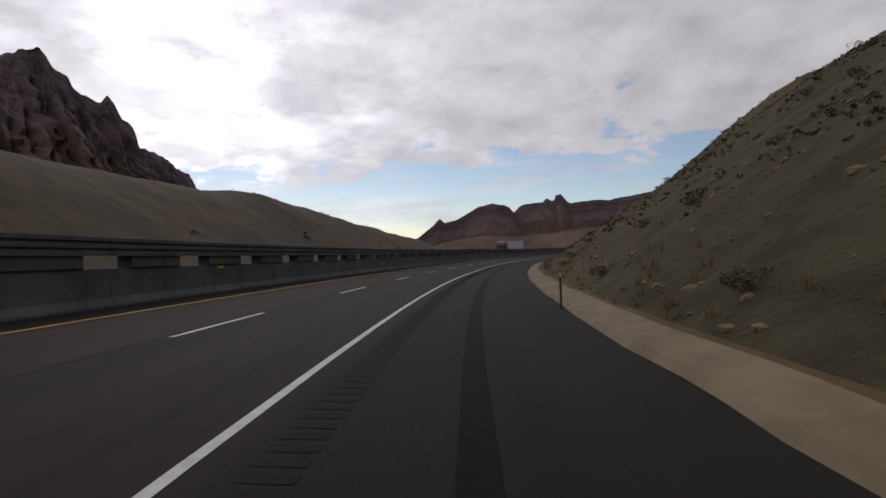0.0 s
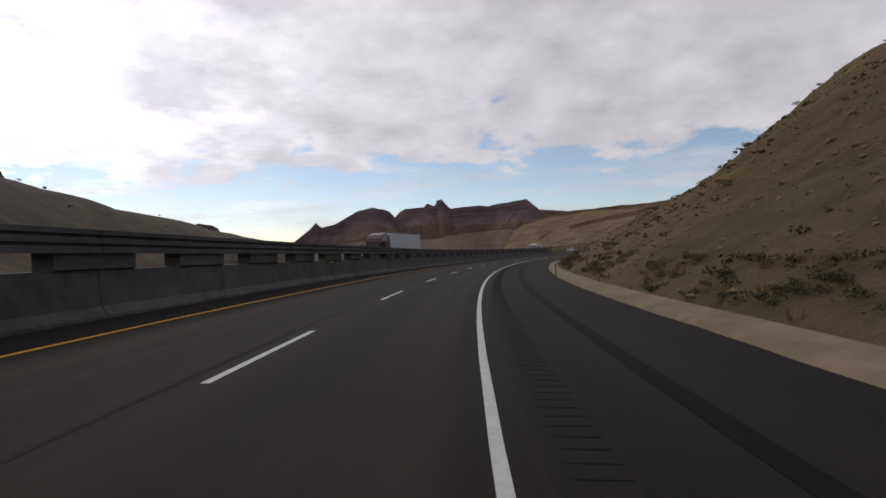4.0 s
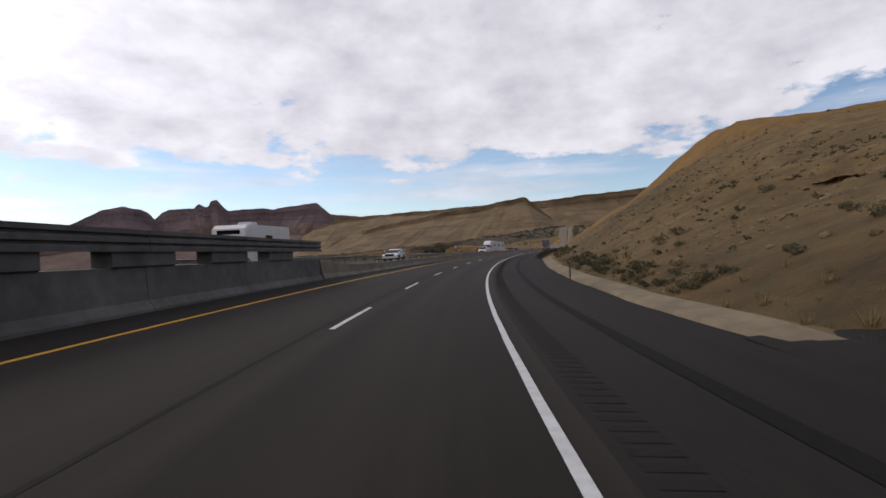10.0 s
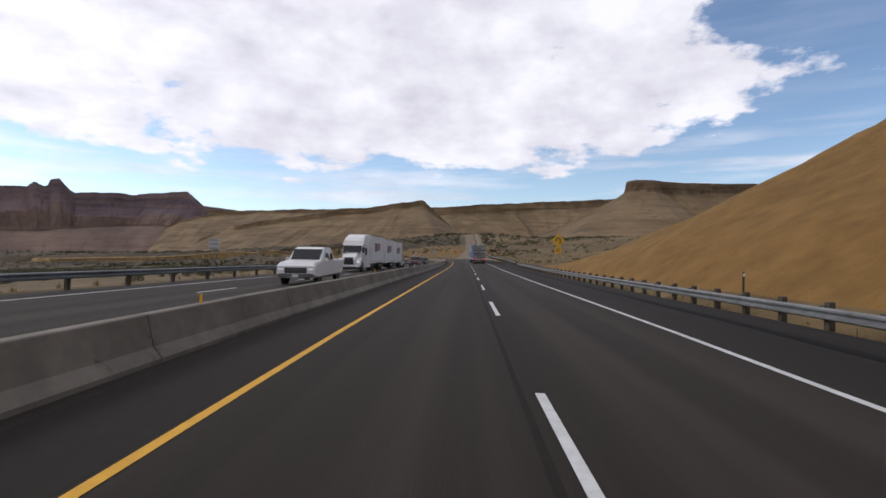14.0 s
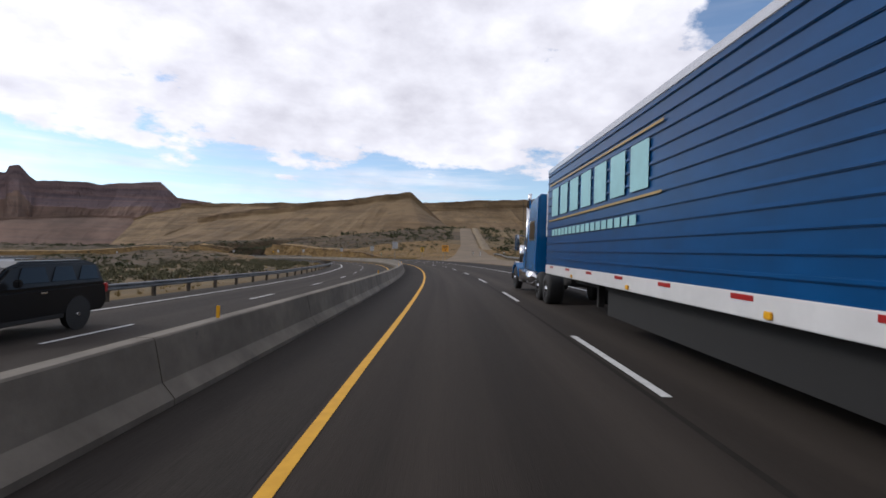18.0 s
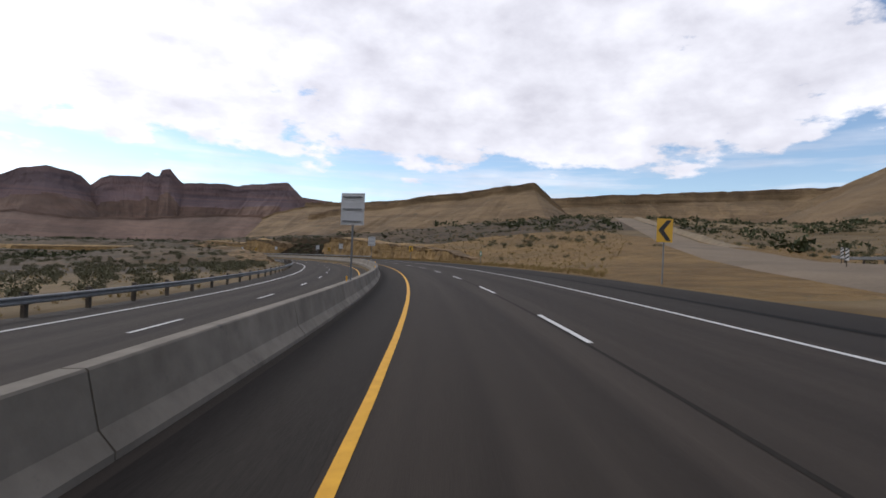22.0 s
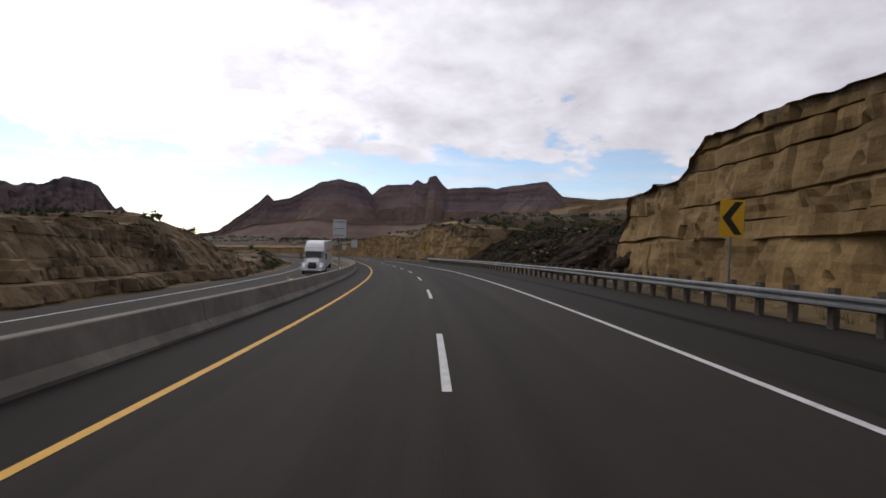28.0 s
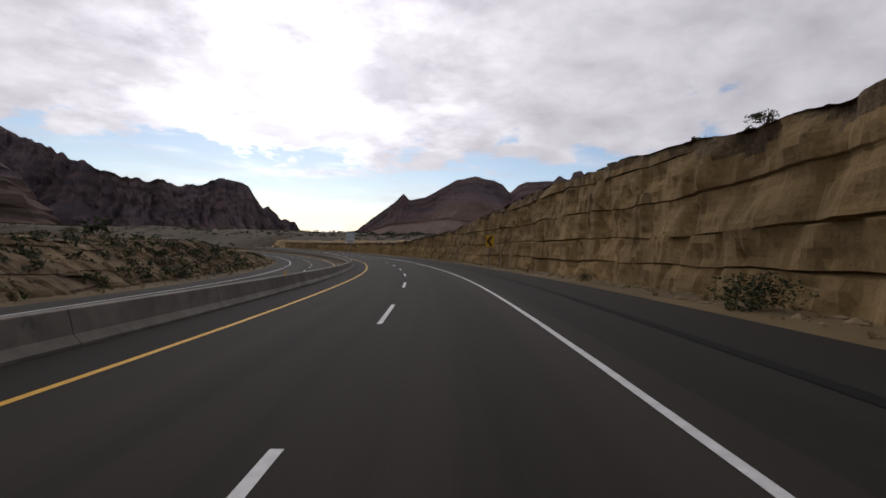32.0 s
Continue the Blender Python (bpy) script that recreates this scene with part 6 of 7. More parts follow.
        part("tail_light", box(sx * 0.72, sx * 0.94, -length - 0.02, -length + 0.12, 0.85, 1.1, 0.02), RED_DULL, root)
        for y in (-0.95, -length + 1.15):
            wheel(root, sx * 0.95, y, 0.37, 0.24)
    part("grille", box(-0.56, 0.56, -0.02, 0.035, 0.60, 0.90, 0.02), CHASSIS, root)
    for zz in (0.70, 0.79):
        part("grille_bar", box(-0.55, 0.55, 0.03, 0.045, zz, zz + 0.035, 0.006), CHROME, root)
    part("bumper", box(-0.94, 0.94, -0.15, 0.07, 0.36, 0.58, 0.05), CHASSIS if kind == "suv" else paint if kind == "sedan" else CHROME, root)
    part("plate_holder", box(-0.16, 0.16, 0.06, 0.08, 0.42, 0.54), SIGN_WHITE, root)
    return root


car(facing(441.0, -9.8), "black box-shaped family car with chrome grille in the oncoming lane", BLACK_PAINT, "suv")
car(facing(458.0, -13.0), "black car following in the outer oncoming lane", BLACK_PAINT, "suv")
car(facing(362.0, -9.4), "white pickup truck with chrome bumper in the oncoming lane", WHITE_PAINT, "pickup")
car(facing(291.0, -9.5), "white saloon car with dark windows in the oncoming lane", WHITE_PAINT, "sedan")
car(facing(423.5, -9.7), "dark red pickup truck with chrome bumper in the oncoming lane", MAROON, "pickup")
car(facing(426.0, -13.2), "grey-white van far along the oncoming lane", CREAM_PAINT, "suv")


def motorhome(m):
    root = holder("motorhome", m, "white motorhome with a cab-over bunk in the oncoming lane", "motorhome")
    part("house", profile([(-0.55, 2.0), (-0.35, 2.2), (-0.4, 2.75), (-0.8, 3.0), (-7.6, 3.0), (-7.7, 2.8), (-7.7, 0.55), (-2.3, 0.55), (-2.3, 2.0)], -1.2, 1.2, 0.08), WHITE_PAINT, root)
    part("cab", profile([(0.0, 0.5), (0.0, 1.0), (-0.35, 1.25), (-1.0, 1.35), (-1.5, 1.98), (-2.4, 1.98), (-2.4, 0.5)], -1.0, 1.0, 0.06, 0.06), WHITE_PAINT, root)
    part("windshield", profile([(-1.06, 1.40), (-1.5, 1.94), (-1.53, 1.92), (-1.09, 1.38)], -0.84, 0.84), DARK_GLASS, root)
    part("roof_unit", box(-0.5, 0.5, -3.6, -2.6, 3.0, 3.28, 0.06), WHITE_PAINT, root)
    part("bunk_window", box(-0.8, 0.8, -0.42, -0.35, 2.35, 2.65, 0.02), DARK_GLASS, root)
    part("grille", box(-0.6, 0.6, -0.02, 0.03, 0.65, 0.98, 0.02), CHASSIS, root)
    for sx in (-1, 1):
        part("side_window", box(sx * 1.19, sx * 1.215, -4.4, -3.3, 1.6, 2.3, 0.02), DARK_GLASS, root)
        part("side_stripe", box(sx * 1.20, sx * 1.21, -7.6, -2.4, 1.05, 1.2), plain("tan_stripe_paint", (0.30, 0.22, 0.14)), root)
        part("cab_window", box(sx * 0.97, sx * 1.0, -2.2, -1.5, 1.3, 1.85, 0.02), DARK_GLASS, root)
        part("headlight", box(sx * 0.66, sx * 0.94, -0.08, 0.02, 0.72, 0.95, 0.02), LAMP, root)
        part("mirror", box(sx * 1.2, sx * 1.4, -1.35, -1.25, 1.4, 1.75, 0.03), CHASSIS, root)
        for y in (-1.0, -5.6):
            wheel(root, sx * 1.0, y, 0.39, 0.26)
    part("bumper", box(-1.0, 1.0, -0.1, 0.08, 0.38, 0.58, 0.04), CHROME, root)


motorhome(facing(262.5, -13.2))


# ---- plants and stones ----
def leaf_material(name, dark, light):
    m = bpy.data.materials.new(name)
    m.use_nodes = True
    nt = m.node_tree
    b = nt.nodes["Principled BSDF"]
    b.inputs["Roughness"].default_value, b.inputs["Specular IOR Level"].default_value = 0.9, 0.15
    g, o = nt.nodes.new("ShaderNodeNewGeometry"), nt.nodes.new("ShaderNodeObjectInfo")
    add = nt.nodes.new("ShaderNodeMath")
    add.operation = "ADD"
    nt.links.new(g.outputs["Random Per Island"], add.inputs[0])
    nt.links.new(o.outputs["Random"], add.inputs[1])
    half = nt.nodes.new("ShaderNodeMath")
    half.operation, half.inputs[1].default_value = "MULTIPLY", 0.5
    nt.links.new(add.outputs[0], half.inputs[0])
    r = nt.nodes.new("ShaderNodeValToRGB")
    r.color_ramp.elements[0].color, r.color_ramp.elements[1].color = (*dark, 1), (*light, 1)
    nt.links.new(half.outputs[0], r.inputs[0])
    nt.links.new(r.outputs[0], b.inputs["Base Color"])
    return m


SAGE = leaf_material("grey_green_sage_leaves", (0.056, 0.050, 0.024), (0.140, 0.120, 0.062))
BENCH = leaf_material("olive_desert_shrub_leaves", (0.040, 0.040, 0.022), (0.104, 0.098, 0.056))
JUNIPER = leaf_material("dark_juniper_needles", (0.022, 0.028, 0.013), (0.070, 0.078, 0.036))
STRAW = leaf_material("dry_straw_grass", (0.115, 0.080, 0.030), (0.26, 0.190, 0.080))
STONE = material("tan_loose_stone", [(0.130, 0.092, 0.048), (0.235, 0.172, 0.100)], 1.5, rough=1.0, bump=0.5, per_object=0.35)
BARK = material("grey_juniper_bark", [(0.07, 0.055, 0.045), (0.13, 0.105, 0.085)], 8.0, rough=1.0, bump=0.5)


def clump(seed, n, leaf, squash=0.75, lobes=5):
    """Leaves of a unit bush as triangles: an uneven crown of several lobes with gaps between."""
    g = np.random.default_rng(seed)
    c = np.stack([g.uniform(-0.55, 0.55, lobes), g.uniform(-0.55, 0.55, lobes), g.uniform(0.25, 0.75, lobes)], -1)
    rad = g.uniform(0.28, 0.5, lobes)
    k = g.integers(0, lobes, n)
    v = g.normal(size=(n, 3))
    v /= np.linalg.norm(v, axis=1)[:, None]
    p = c[k] + v * (rad[k] * g.uniform(0.55, 1.0, n) ** 0.5)[:, None]
    p[:, 2] = np.maximum(p[:, 2], 0.02) * squash
    a, b = g.normal(size=(n, 3)), g.normal(size=(n, 3))
    a /= np.linalg.norm(a, axis=1)[:, None]
    b -= (a * b).sum(1)[:, None] * a
    b /= np.linalg.norm(b, axis=1)[:, None]
    sz = leaf * g.uniform(0.6, 1.4, n)[:, None]
    q = np.stack([p - a * sz, p + a * sz * 0.6 + b * sz * 0.5, p + a * sz * 0.5 - b * sz * 0.6], 1)
    return q.reshape(-1, 3)


def tuft(seed, n):
    """Thin upright blades."""
    g = np.random.default_rng(seed)
    r, t = g.uniform(0, 0.5, n), g.uniform(0, 6.28, n)
    base = np.stack([r * np.cos(t), r * np.sin(t), np.zeros(n)], -1)
    tip = base * g.uniform(1.2, 2.4, n)[:, None] + np.stack([g.normal(0, 0.1, n), g.normal(0, 0.1, n), g.uniform(0.5, 1.1, n)], -1)
    side = np.stack([-np.sin(t), np.cos(t), np.zeros(n)], -1) * 0.035
    return np.stack([base - side, base + side, tip], 1).reshape(-1, 3)


def stone(seed):
    g = np.random.default_rng(seed)
    bm = bmesh.new()
    bmesh.ops.create_icosphere(bm, subdivisions=1, radius=1.0)
    for v in bm.verts:
        v.co = Vector(v.co) * float(g.uniform(0.65, 1.05))
        v.co.z *= 0.65
    bm.verts.index_update()
    vs = np.array([v.co[:] for v in bm.verts])
    fs = np.array([[v.index for v in f.verts] for f in bm.faces])
    bm.free()
    return vs[fs.ravel()]


def scatter(name, label, category, kinds, where, sizes, mat, seed, sink=0.05, flat=1.0):
    """Many uncounted copies joined into one object of kind stuff."""
    g = np.random.default_rng(seed)
    n = len(where)
    pick, turn = g.integers(0, len(kinds), n), g.uniform(0, 6.283, n)
    out = []
    for k, base in enumerate(kinds):
        m = np.where(pick == k)[0]
        if len(m) == 0:
            continue
        c, s_ = np.cos(turn[m]), np.sin(turn[m])
        sz = sizes[m]
        x = (c[:, None] * base[None, :, 0] - s_[:, None] * base[None, :, 1]) * sz[:, None] + where[m, 0:1]
        y = (s_[:, None] * base[None, :, 0] + c[:, None] * base[None, :, 1]) * sz[:, None] + where[m, 1:2]
        z = base[None, :, 2] * sz[:, None] * flat + where[m, 2:3] - sink * sz[:, None]
        out.append(np.stack([x, y, z], -1).reshape(-1, 3))
    v = np.concatenate(out)
    me = bpy.data.meshes.new(name)
    me.vertices.add(len(v))
    me.vertices.foreach_set("co", v.astype(np.float32).ravel())
    t = len(v) // 3
    me.loops.add(len(v))
    me.loops.foreach_set("vertex_index", np.arange(len(v), dtype=np.int32))
    me.polygons.add(t)
    me.polygons.foreach_set("loop_start", np.arange(0, len(v), 3, dtype=np.int32))
    me.polygons.foreach_set("loop_total", np.full(t, 3, np.int32))
    me.materials.append(mat)
    me.update(calc_edges=True)
    return tagged(new(name, me), label, category, kind="stuff")


G = np.random.default_rng(77)


def band(n, s0, s1, d0, d1):
    return G.uniform(s0, s1, n), G.uniform(d0, d1, n)


def off_ramp(p):
    u, w = ramp_uw(p[:, 0], p[:, 1])
    return ~((u > 60) & (u < 425) & (w < 8.5) & (w > np.interp(u, [60, 215, 260], [-30, -14, -9])))


def patchy(x, y, scale, level, seed):
    return fbm(x / scale, y / scale, 3, seed) > level


FAR_BUSH = [clump(k, 32, 0.215) for k in range(6)]
MID_BUSH = [clump(20 + k, 150, 0.115, 0.75, 6) for k in range(5)]
LOW_BUSH = [clump(70 + k, 260, 0.08, 0.75, 6) for k in range(4)]
TINY_BUSH = [clump(30 + k, 22, 0.24, 0.6, 3) for k in range(5)]
NEAR_BUSH = [clump(40 + k, 620, 0.058, 0.8, 7) for k in range(5)]
TUFTS = [tuft(60 + k, 24) for k in range(4)]
STONES = [stone(80 + k) for k in range(6)]


def plants():
    # brush on the benches both sides of the road and on the plain under the mesas
    spots, sizes = [], []
    for n, s0, s1, d0, d1, lev, a, b in ((900, 846, 1040, -46, -20, -0.3, 0.3, 0.9), (3600, 400, 730, -230, -22, -0.10, 0.6, 1.6), (620, 425, 640, 26, 240, 0.0, 0.4, 1.25), (600, 600, 760, 18, 170, 0.0, 0.3, 0.9), (700, 810, 1100, -110, -25, 0.0, 0.5, 1.3), (420, 30, 250, -120, -24, 0.1, 0.4, 1.1)):
        s, d = band(n, s0, s1, d0, d1)
        p = on_ground(s, d)
        ok = patchy(p[:, 0], p[:, 1], 26, lev, 71)
        spots.append(p[ok])
        sizes.append(G.uniform(a, b, ok.sum()))
    keep_ = [off_ramp(p) for p in spots]
    mid, mid_sizes = [p[k] for p, k in zip(spots, keep_)], [z[k] for z, k in zip(sizes, keep_)]
    spots, sizes = [], []
    x, y = G.uniform(230, 1150, 15000), G.uniform(480, 1500, 15000)
    ok = patchy(x, y, 70, -0.08, 72)
    s, d = nearest(x, y)
    ok &= (np.abs(d + 4) > 60) & off_ramp(np.stack([x, y], -1))
    p = on_ground(x=x[ok], y=y[ok])
    spots.append(p)
    sizes.append(0.8 + 2.6 * G.uniform(0, 1, len(p)) ** 2)
    x, y = G.uniform(60, 520, 7000), G.uniform(440, 960, 7000)
    ok = patchy(x, y, 22, -0.12, 76)
    s, d = nearest(x, y)
    ok &= ((d < -23) | (d > 20)) & (s > 380) & off_ramp(np.stack([x, y], -1))
    p = on_ground(x=x[ok], y=y[ok])
    spots.append(p)
    sizes.append(G.uniform(0.5, 1.6, len(p)))
    mid.append(spots.pop())
    mid_sizes.append(sizes.pop())
    x, y = G.uniform(-500, 420, 13000), G.uniform(700, 1700, 13000)
    ok = patchy(x, y, 60, -0.05, 75)
    s, d = nearest(x, y)
    ok &= (d < -24) | (s > 1120)
    p = on_ground(x=x[ok], y=y[ok])
    spots.append(p)
    sizes.append(G.uniform(0.6, 1.9, len(p)))
    # and on the lowest slopes of the tan hills
    for hill in FOOTHILLS:
        v = np.empty(len(hill.data.vertices) * 3, np.float32)
        hill.data.vertices.foreach_get("co", v)
        f = np.empty(len(hill.data.polygons) * 4, np.int32)
        hill.data.polygons.foreach_get("vertices", f)
        q = v.reshape(-1, 3)[f.reshape(-1, 4)]
        q = q[G.integers(0, len(q), 30000)]
        a, b = G.uniform(0, 1, (2, len(q), 1))
        q = (q[:, 0] * (1 - a) + q[:, 1] * a) * (1 - b) + (q[:, 3] * (1 - a) + q[:, 2] * a) * b
        over = q[:, 2] - on_ground(x=q[:, 0], y=q[:, 1])[:, 2]
        q = q[(over > -0.5) & (over < 9 + 16 * fbm(q[:, 0] / 70, q[:, 1] / 70, 3, 91)) & patchy(q[:, 0], q[:, 1], 40, -0.12, 92)]
        spots.append(q)
        sizes.append(0.9 + 1.8 * G.uniform(0, 1, len(q)) ** 2)
    scatter("desert_brush", "dark green desert brush scattered over the dry plain", "brush", FAR_BUSH, np.concatenate(spots), np.concatenate(sizes), JUNIPER, 5)
    scatter("bench_brush", "rounded green desert shrubs on the benches beside the road", "brush", MID_BUSH, np.concatenate(mid), np.concatenate(mid_sizes) * 0.9, BENCH, 15, flat=0.95)
    # grey sage on the roadside hill
    s, d = band(15000, -10, 288, 10.3, 70)
    p = on_ground(s, d)
    ok = patchy(p[:, 0], p[:, 1], 18, -0.05, 73) & (G.uniform(0, 1, len(s)) < np.interp(s, [80, 130, 300], [1.0, 0.45, 0.3]))
    scatter("hillside_sage", "small grey-green sagebrush on the ochre hillside", "brush", TINY_BUSH, p[ok], 0.12 + 0.42 * G.uniform(0, 1, ok.sum()) ** 2, SAGE, 6)
    # low dark shrubs in a line above the gutter
    s, d = band(620, 90, 312, 10.25, 12.4)
    p = on_ground(s, d)
    ok = patchy(p[:, 0], p[:, 1], 6, -0.1, 79)
    scatter("gutter_shrubs", "low olive shrubs along the foot of the hill", "brush", LOW_BUSH, p[ok], G.uniform(0.16, 0.48, ok.sum()), BENCH, 26)
    # dark brush in the recess between the two cuts, and along their tops
    spots, sizes = [], []
    for n, s0, s1, d0, d1, a, b in ((1700, 779, 850, 19, 62, 0.4, 1.1), (750, 778, 840, 12.6, 19, 0.2, 0.75), (420, 845, 1080, 16.5, 48, 0.3, 0.9), (160, 700, 780, 17, 45, 0.25, 0.7), (110, 716, 850, -21, -18.6, 0.25, 0.7), (150, 760, 850, -30, -20, 0.4, 1.3)):
        s, d = band(n, s0, s1, d0, d1)
        spots.append(on_ground(s, d))
        sizes.append(G.uniform(a, b, n))
    s, d = band(620, 778, 840, 12.7, 19.6)
    spots.append(place(s, d, np.minimum((d - 12.7) / 1.35, np.interp(s, *LEDGE))))
    sizes.append(0.15 + 0.75 * G.uniform(0, 1, len(s)) ** 1.6)
    # and along the broken upper edge of the second cut
    s = G.uniform(822, 862, 420)
    q = G.uniform(0, 1, 420)
    spots.append(place(s, np.interp(s, [822, 830, 840, 850], [16.0, 13.0, 12.2, 11.2]) + 0.9 + 3.0 * q, np.interp(s, ROCK_S, ROCK_H) - 0.1))
    sizes.append(0.12 + 0.45 * G.uniform(0, 1, 420) ** 1.8)
    s = G.uniform(850, 990, 900)
    q = G.uniform(0, 1.15, 900)
    spots.append(place(s, -19.8 - 1.7 * q * np.interp(s, LEFT_S, LEFT_H), np.minimum(q, 1) * np.interp(s, LEFT_S, LEFT_H) - 0.1))
    sizes.append(0.2 + 0.7 * G.uniform(0, 1, 900) ** 1.5)
    scatter("canyon_brush", "dark scrub among the ledges above the rock cuts", "brush", FAR_BUSH, np.concatenate(spots), np.concatenate(sizes), JUNIPER, 7)
    # straw grass along the verges
    spots = []
    for n, s0, s1, d0, d1 in ((900, 0, 296, 9.7, 12.5), (250, 296, 430, 8.5, 9.3), (4200, 430, 720, 9.0, 40), (7500, 440, 730, 30, 150), (1500, 450, 720, -60, -22), (900, 640, 1000, 9.2, 12.6), (1800, 585, 720, 9.0, 11.6), (900, 258, 720, -24, -18), (500, 720, 1000, -20, -18)):
        s, d = band(n, s0, s1, d0, d1)
        spots.append(on_ground(s, d))
    w = np.concatenate(spots)
    w = w[off_ramp(w)]
    scatter("verge_grass", "dry straw-coloured grass tufts along the verge", "grass", TUFTS, w, 0.10 + 0.35 * G.uniform(0, 1, len(w)) ** 1.5, STRAW, 8)
    # loose stones on the hill and below the rock cuts
    s, d = band(17000, -5, 318, 10.3, 55)
    s2, d2 = band(7000, 110, 318, 10.3, 34)
    p = np.concatenate([on_ground(s, d), on_ground(s2, d2)])
    ok = patchy(p[:, 0], p[:, 1], 9, -0.2, 74)
    sz = 0.04 + np.interp(p[ok][:, 1], [90, 190], [0.27, 0.22]) * G.uniform(0, 1, ok.sum()) ** 3.5
    scatter("hillside_stones", "loose tan stones strewn over the hillside", "stones", STONES, p[ok], sz, STONE, 9, 0.2)
    spots = []
    for n, s0, s1, d0, d1 in ((1200, 640, 782, 10.2, 13.0), (900, 632, 700, 11.0, 18.0), (900, 836, 1000, 9.6, 12.0), (700, 706, 960, -22, -18.2), (800, 783, 840, 13, 40)):
        s, d = band(n, s0, s1, d0, d1)
        spots.append(on_ground(s, d))
    s, d = band(420, 778, 840, 12.5, 19.6)
    spots.append(place(s, d, np.minimum((d - 12.6) / 1.35, np.interp(s, *LEDGE))))
    s = G.uniform(708, 826, 500)
    q = G.uniform(0, 1, 500)
    spots.append(place(s, -18.7 - 0.9 * q * np.interp(s, LEFT_S, LEFT_H), q * np.interp(s, LEFT_S, LEFT_H)))
    s = G.uniform(852, 985, 900)
    q = G.uniform(0, 1, 900) ** 0.7
    spots.append(place(s, -20.0 - 1.7 * q * np.interp(s, LEFT_S, LEFT_H), q * np.interp(s, LEFT_S, LEFT_H)))
    w = np.concatenate(spots)
    scatter("fallen_stones", "small fallen sandstone pieces at the foot of the cuts", "stones", STONES, w, 0.04 + 0.32 * G.uniform(0, 1, len(w)) ** 4, STONE, 10, 0.2)


plants()


def leafy_mesh(name, tris, mat):
    return mesh_of(name, tris, np.arange(len(tris)).reshape(-1, 3), mat)


BUSH_MESHES = [leafy_mesh("sagebrush", q, SAGE) for q in NEAR_BUSH]
def stem_mesh():
    """Seven crooked stems that share one root crown."""
    g = random.Random(3)
    v = [(0.05 * math.cos(a), 0.05 * math.sin(a), -0.1) for a in (0, 1.05, 2.09, 3.14, 4.19, 5.24)]
    f = [(5, 4, 3, 2, 1, 0)]
    for k in range(7):
        a = g.uniform(0, 6.28)
        mid, tip, z = g.uniform(0.1, 0.2), g.uniform(0.35, 0.5), g.uniform(0.32, 0.52)
        n = len(v)
        v += [(mid * math.cos(a + q) + 0.015 * math.cos(q * 9), mid * math.sin(a + q), z * 0.45) for q in (-0.12, 0.0, 0.12)]
        v.append((tip * math.cos(a), tip * math.sin(a), z))
        i, j = k % 6, (k + 2) % 6
        f += [(i, j, n + 1, n), (j, i, n + 2, n + 1), (i, n, n + 2), (n, n + 1, n + 3), (n + 1, n + 2, n + 3), (n + 2, n, n + 3)]
    return mesh_of("woody_base", v, f, BARK)


STEMS = stem_mesh()
DARK_BUSH = leafy_mesh("dark_bush", clump(55, 1100, 0.05, 0.95, 9), JUNIPER)
BOULDERS = [leafy_mesh("boulder", q, STONE) for q in STONES]


def near_bushes():
    g = np.random.default_rng(12)
    spots = [(s, d) for s, d in zip(g.uniform(5, 280, 100), 10.6 + 26 * g.uniform(0, 1, 100) ** 1.4)]
    spots += [(s, d) for s, d in zip(g.uniform(430, 700, 60), g.uniform(13, 45, 60)) if not 505 < s < 640 or d > 60]
    spots += [(868, 10.3), (872, 10.4), (881, 10.2), (887, 10.3), (852.6, 10.5), (858, 10.4), (902, 10.3)]
    spots += [(s, d) for s, d in zip(g.uniform(100, 305, 26), g.uniform(10.6, 11.6, 26))]
    for s, d in spots:
        p = on_ground(np.array([s]), np.array([d]))[0]
        k = float(g.uniform(0.35, 0.85)) if d > 10.55 else 1.45 if s == 887 else 0.95 if s == 852.6 else float(g.uniform(0.5, 0.8))
        ob = holder("sagebrush", Matrix.Translation((float(p[0]), float(p[1]), float(p[2]) - 0.04)) @ Matrix.Rotation(float(g.uniform(0, 6.28)), 4, "Z") @ Matrix.Diagonal((k, k, k * float(g.uniform(0.7, 1.05)), 1)), "rounded grey-green sagebrush growing in dry soil" if d > 10.55 else "dense dark green bush at the foot of the rock cut", "bush", "roadside sagebrush")
        new("foliage", BUSH_MESHES[g.integers(0, 5)] if d > 10.55 else DARK_BUSH).parent = ob
        new("woody_base", STEMS).parent = ob
    for s, d in zip(np.r_[g.uniform(5, 190, 36), g.uniform(214, 296, 34)], np.r_[11 + 30 * g.uniform(0, 1, 36), 13 + 6 * g.uniform(0, 1, 34) ** 0.6]):
        p = on_ground(np.array([s]), np.array([d]))[0]
        ob = new("boulder", BOULDERS[g.integers(0, 6)])
        k = float(g.uniform(0.22, 0.5)) if s < 200 else float(g.uniform(0.14, 0.34))
        ob.matrix_world = Matrix.Translation((float(p[0]), float(p[1]), float(p[2]) + 0.05 * k)) @ Matrix.Rotation(float(g.uniform(0, 6.28)), 4, "Z") @ Matrix.Diagonal((k, k * float(g.uniform(0.7, 1.2)), k, 1))
        tagged(ob, "angular tan boulder lying on the hillside", "boulder", "hillside boulders")


near_bushes()


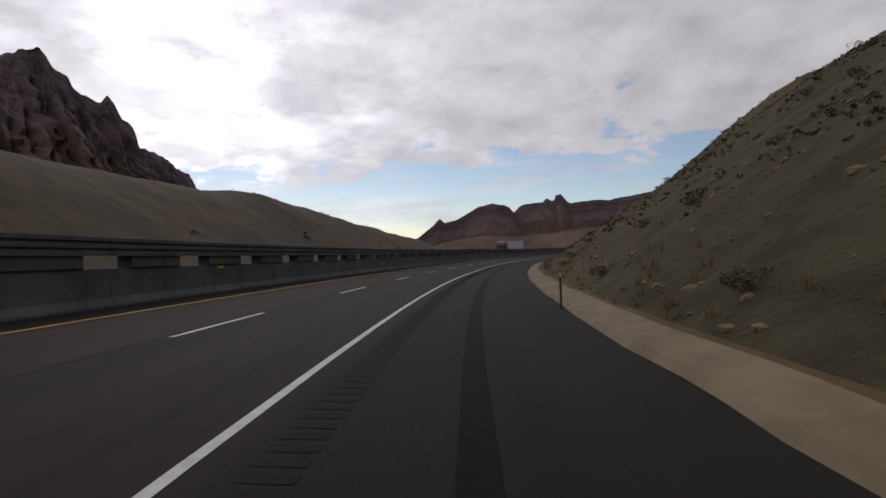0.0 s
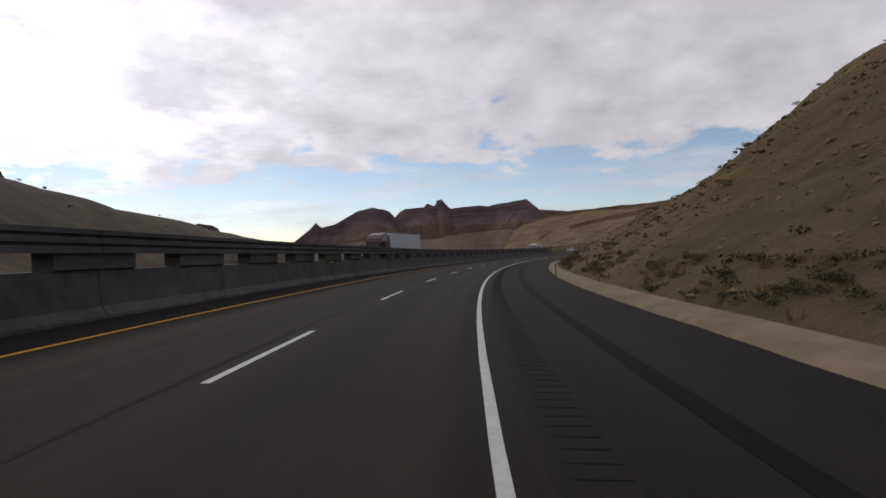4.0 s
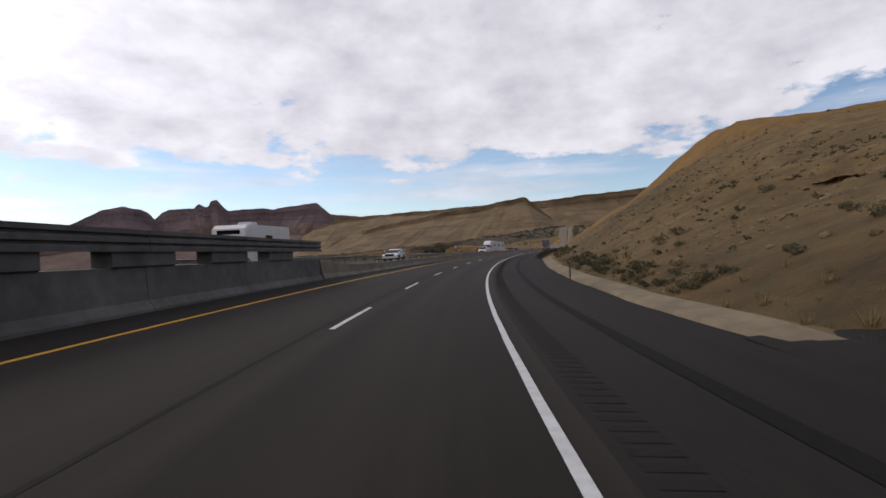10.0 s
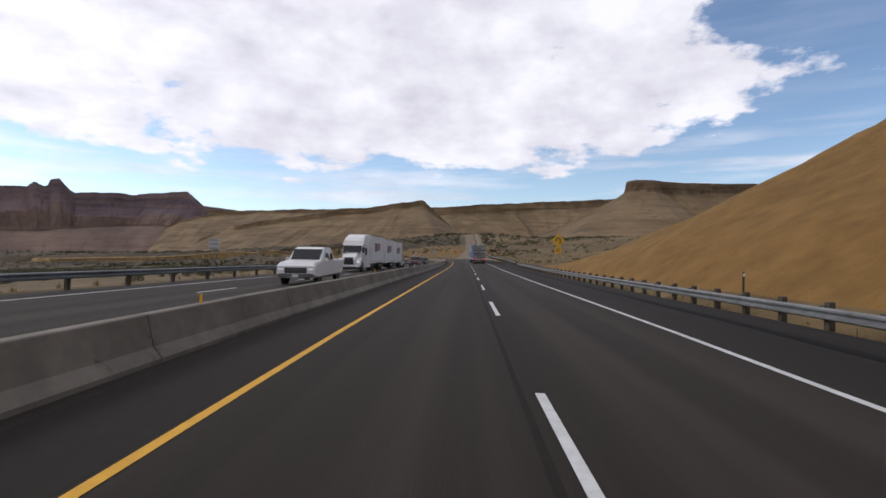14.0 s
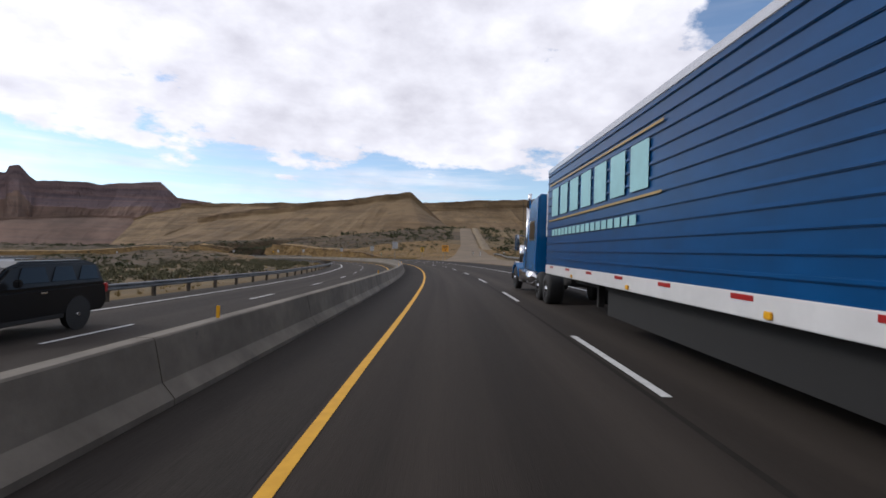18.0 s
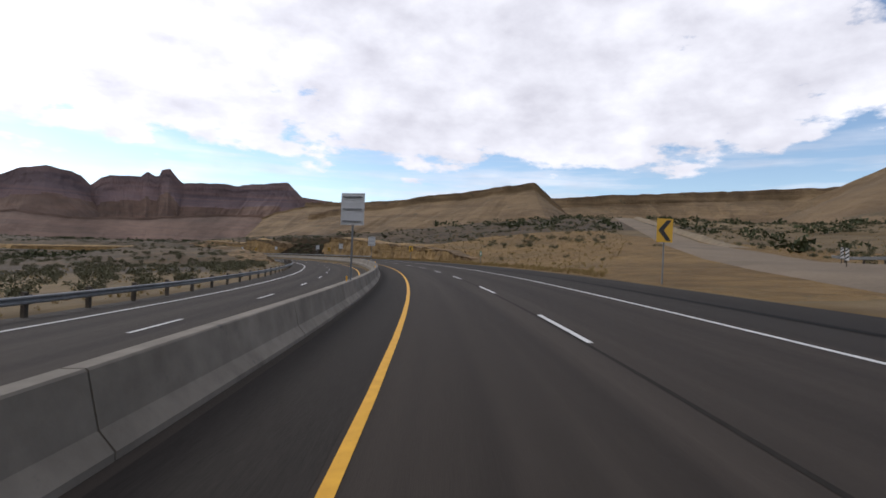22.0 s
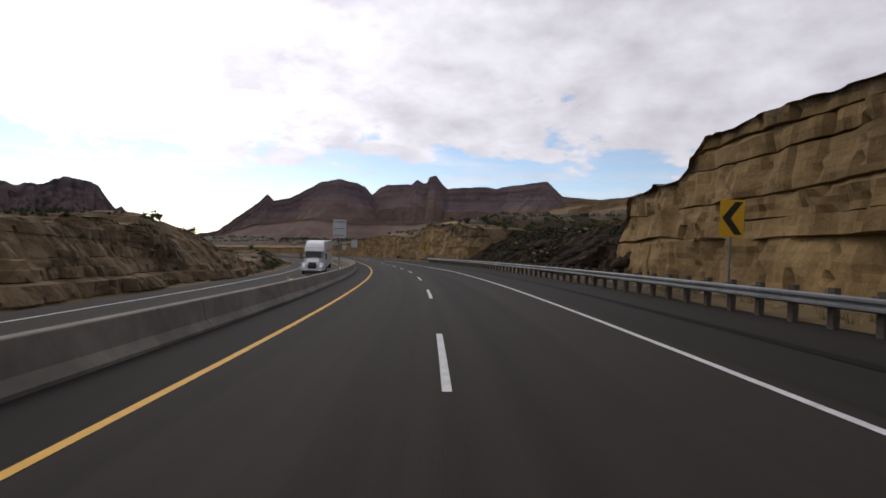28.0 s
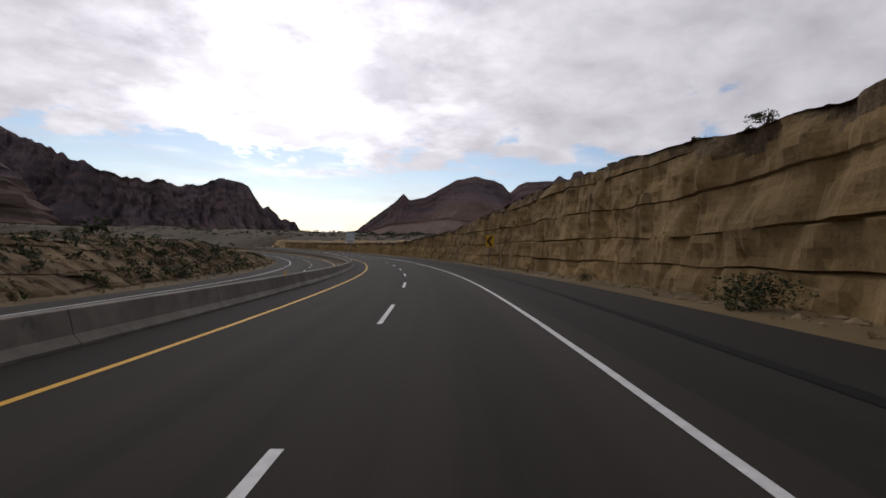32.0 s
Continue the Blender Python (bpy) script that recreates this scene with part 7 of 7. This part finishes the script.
def juniper(s, d, height, seed, level=0.0):
    g = random.Random(seed)
    p = on_ground(np.array([s]), np.array([d]))[0]
    p[2] = max(p[2], place(s, d, level)[2] - 0.1) if level else p[2]
    root = holder("juniper_tree", Matrix.Translation((float(p[0]), float(p[1]), float(p[2]))), "dark green bushy juniper tree on the rock rim", "tree", "rim junipers")
    bm = tube((0, 0, -0.3), (0.05 * height, 0, height * 0.45), 0.06 * height, 0.03 * height, 8)
    for k in range(5):
        a = g.uniform(0, 6.28)
        tube((0.03 * height, 0, height * 0.25), (math.cos(a) * height * 0.32, math.sin(a) * height * 0.32, height * g.uniform(0.5, 0.75)), 0.025 * height, 0.008 * height, 6, bm)
    part("trunk", bm, BARK, root)
    tris = []
    for k in range(9):
        a, r = g.uniform(0, 6.28), g.uniform(0.1, 0.36) * height
        q = clump(seed * 31 + k, 230, 0.085, 0.8, 4) * (0.42 * height * g.uniform(0.7, 1.1))
        q = q + np.array([math.cos(a) * r, math.sin(a) * r, height * g.uniform(0.02, 0.55)])
        tris.append(q)
    crown = new("crown", leafy_mesh("crown", np.concatenate(tris), JUNIPER))
    crown.parent = root


for k, (s_, d_, h_, up_) in enumerate(((894, 15, 1.5, 0), (899.6, 15.3, 1.15, 0), (907, 15.5, 0.95, 0), (886, 14.8, 0.8, 0), (889, 15.2, 0.7, 0), (913, 16, 1.1, 0), (922, 16, 1.3, 0), (838.5, 20.0, 1.5, 1), (835, 21.5, 1.1, 1), (831, 20.5, 1.3, 1), (827, 22, 1.5, 1), (823, 20.5, 1.0, 1), (818, 21.5, 1.3, 1), (813, 20.5, 1.0, 1), (807, 21.5, 1.2, 1), (801, 20.5, 0.9, 1), (844.5, 16.5, 1.7, 7.4), (833, 16.6, 1.9, 6.5), (828.5, 17.2, 1.3, 5.9), (825, 17.4, 1.2, 5.4), (848, 17.5, 1.2, 7.5), (853, 17, 1.0, 7.6), (860, 17, 1.1, 7.4), (739, 21, 1.6, 0), (744, 22, 1.4, 0))):
    juniper(s_, d_, h_, 100 + k, float(np.interp(s_, *LEDGE)) - 0.15 if up_ == 1 else up_)
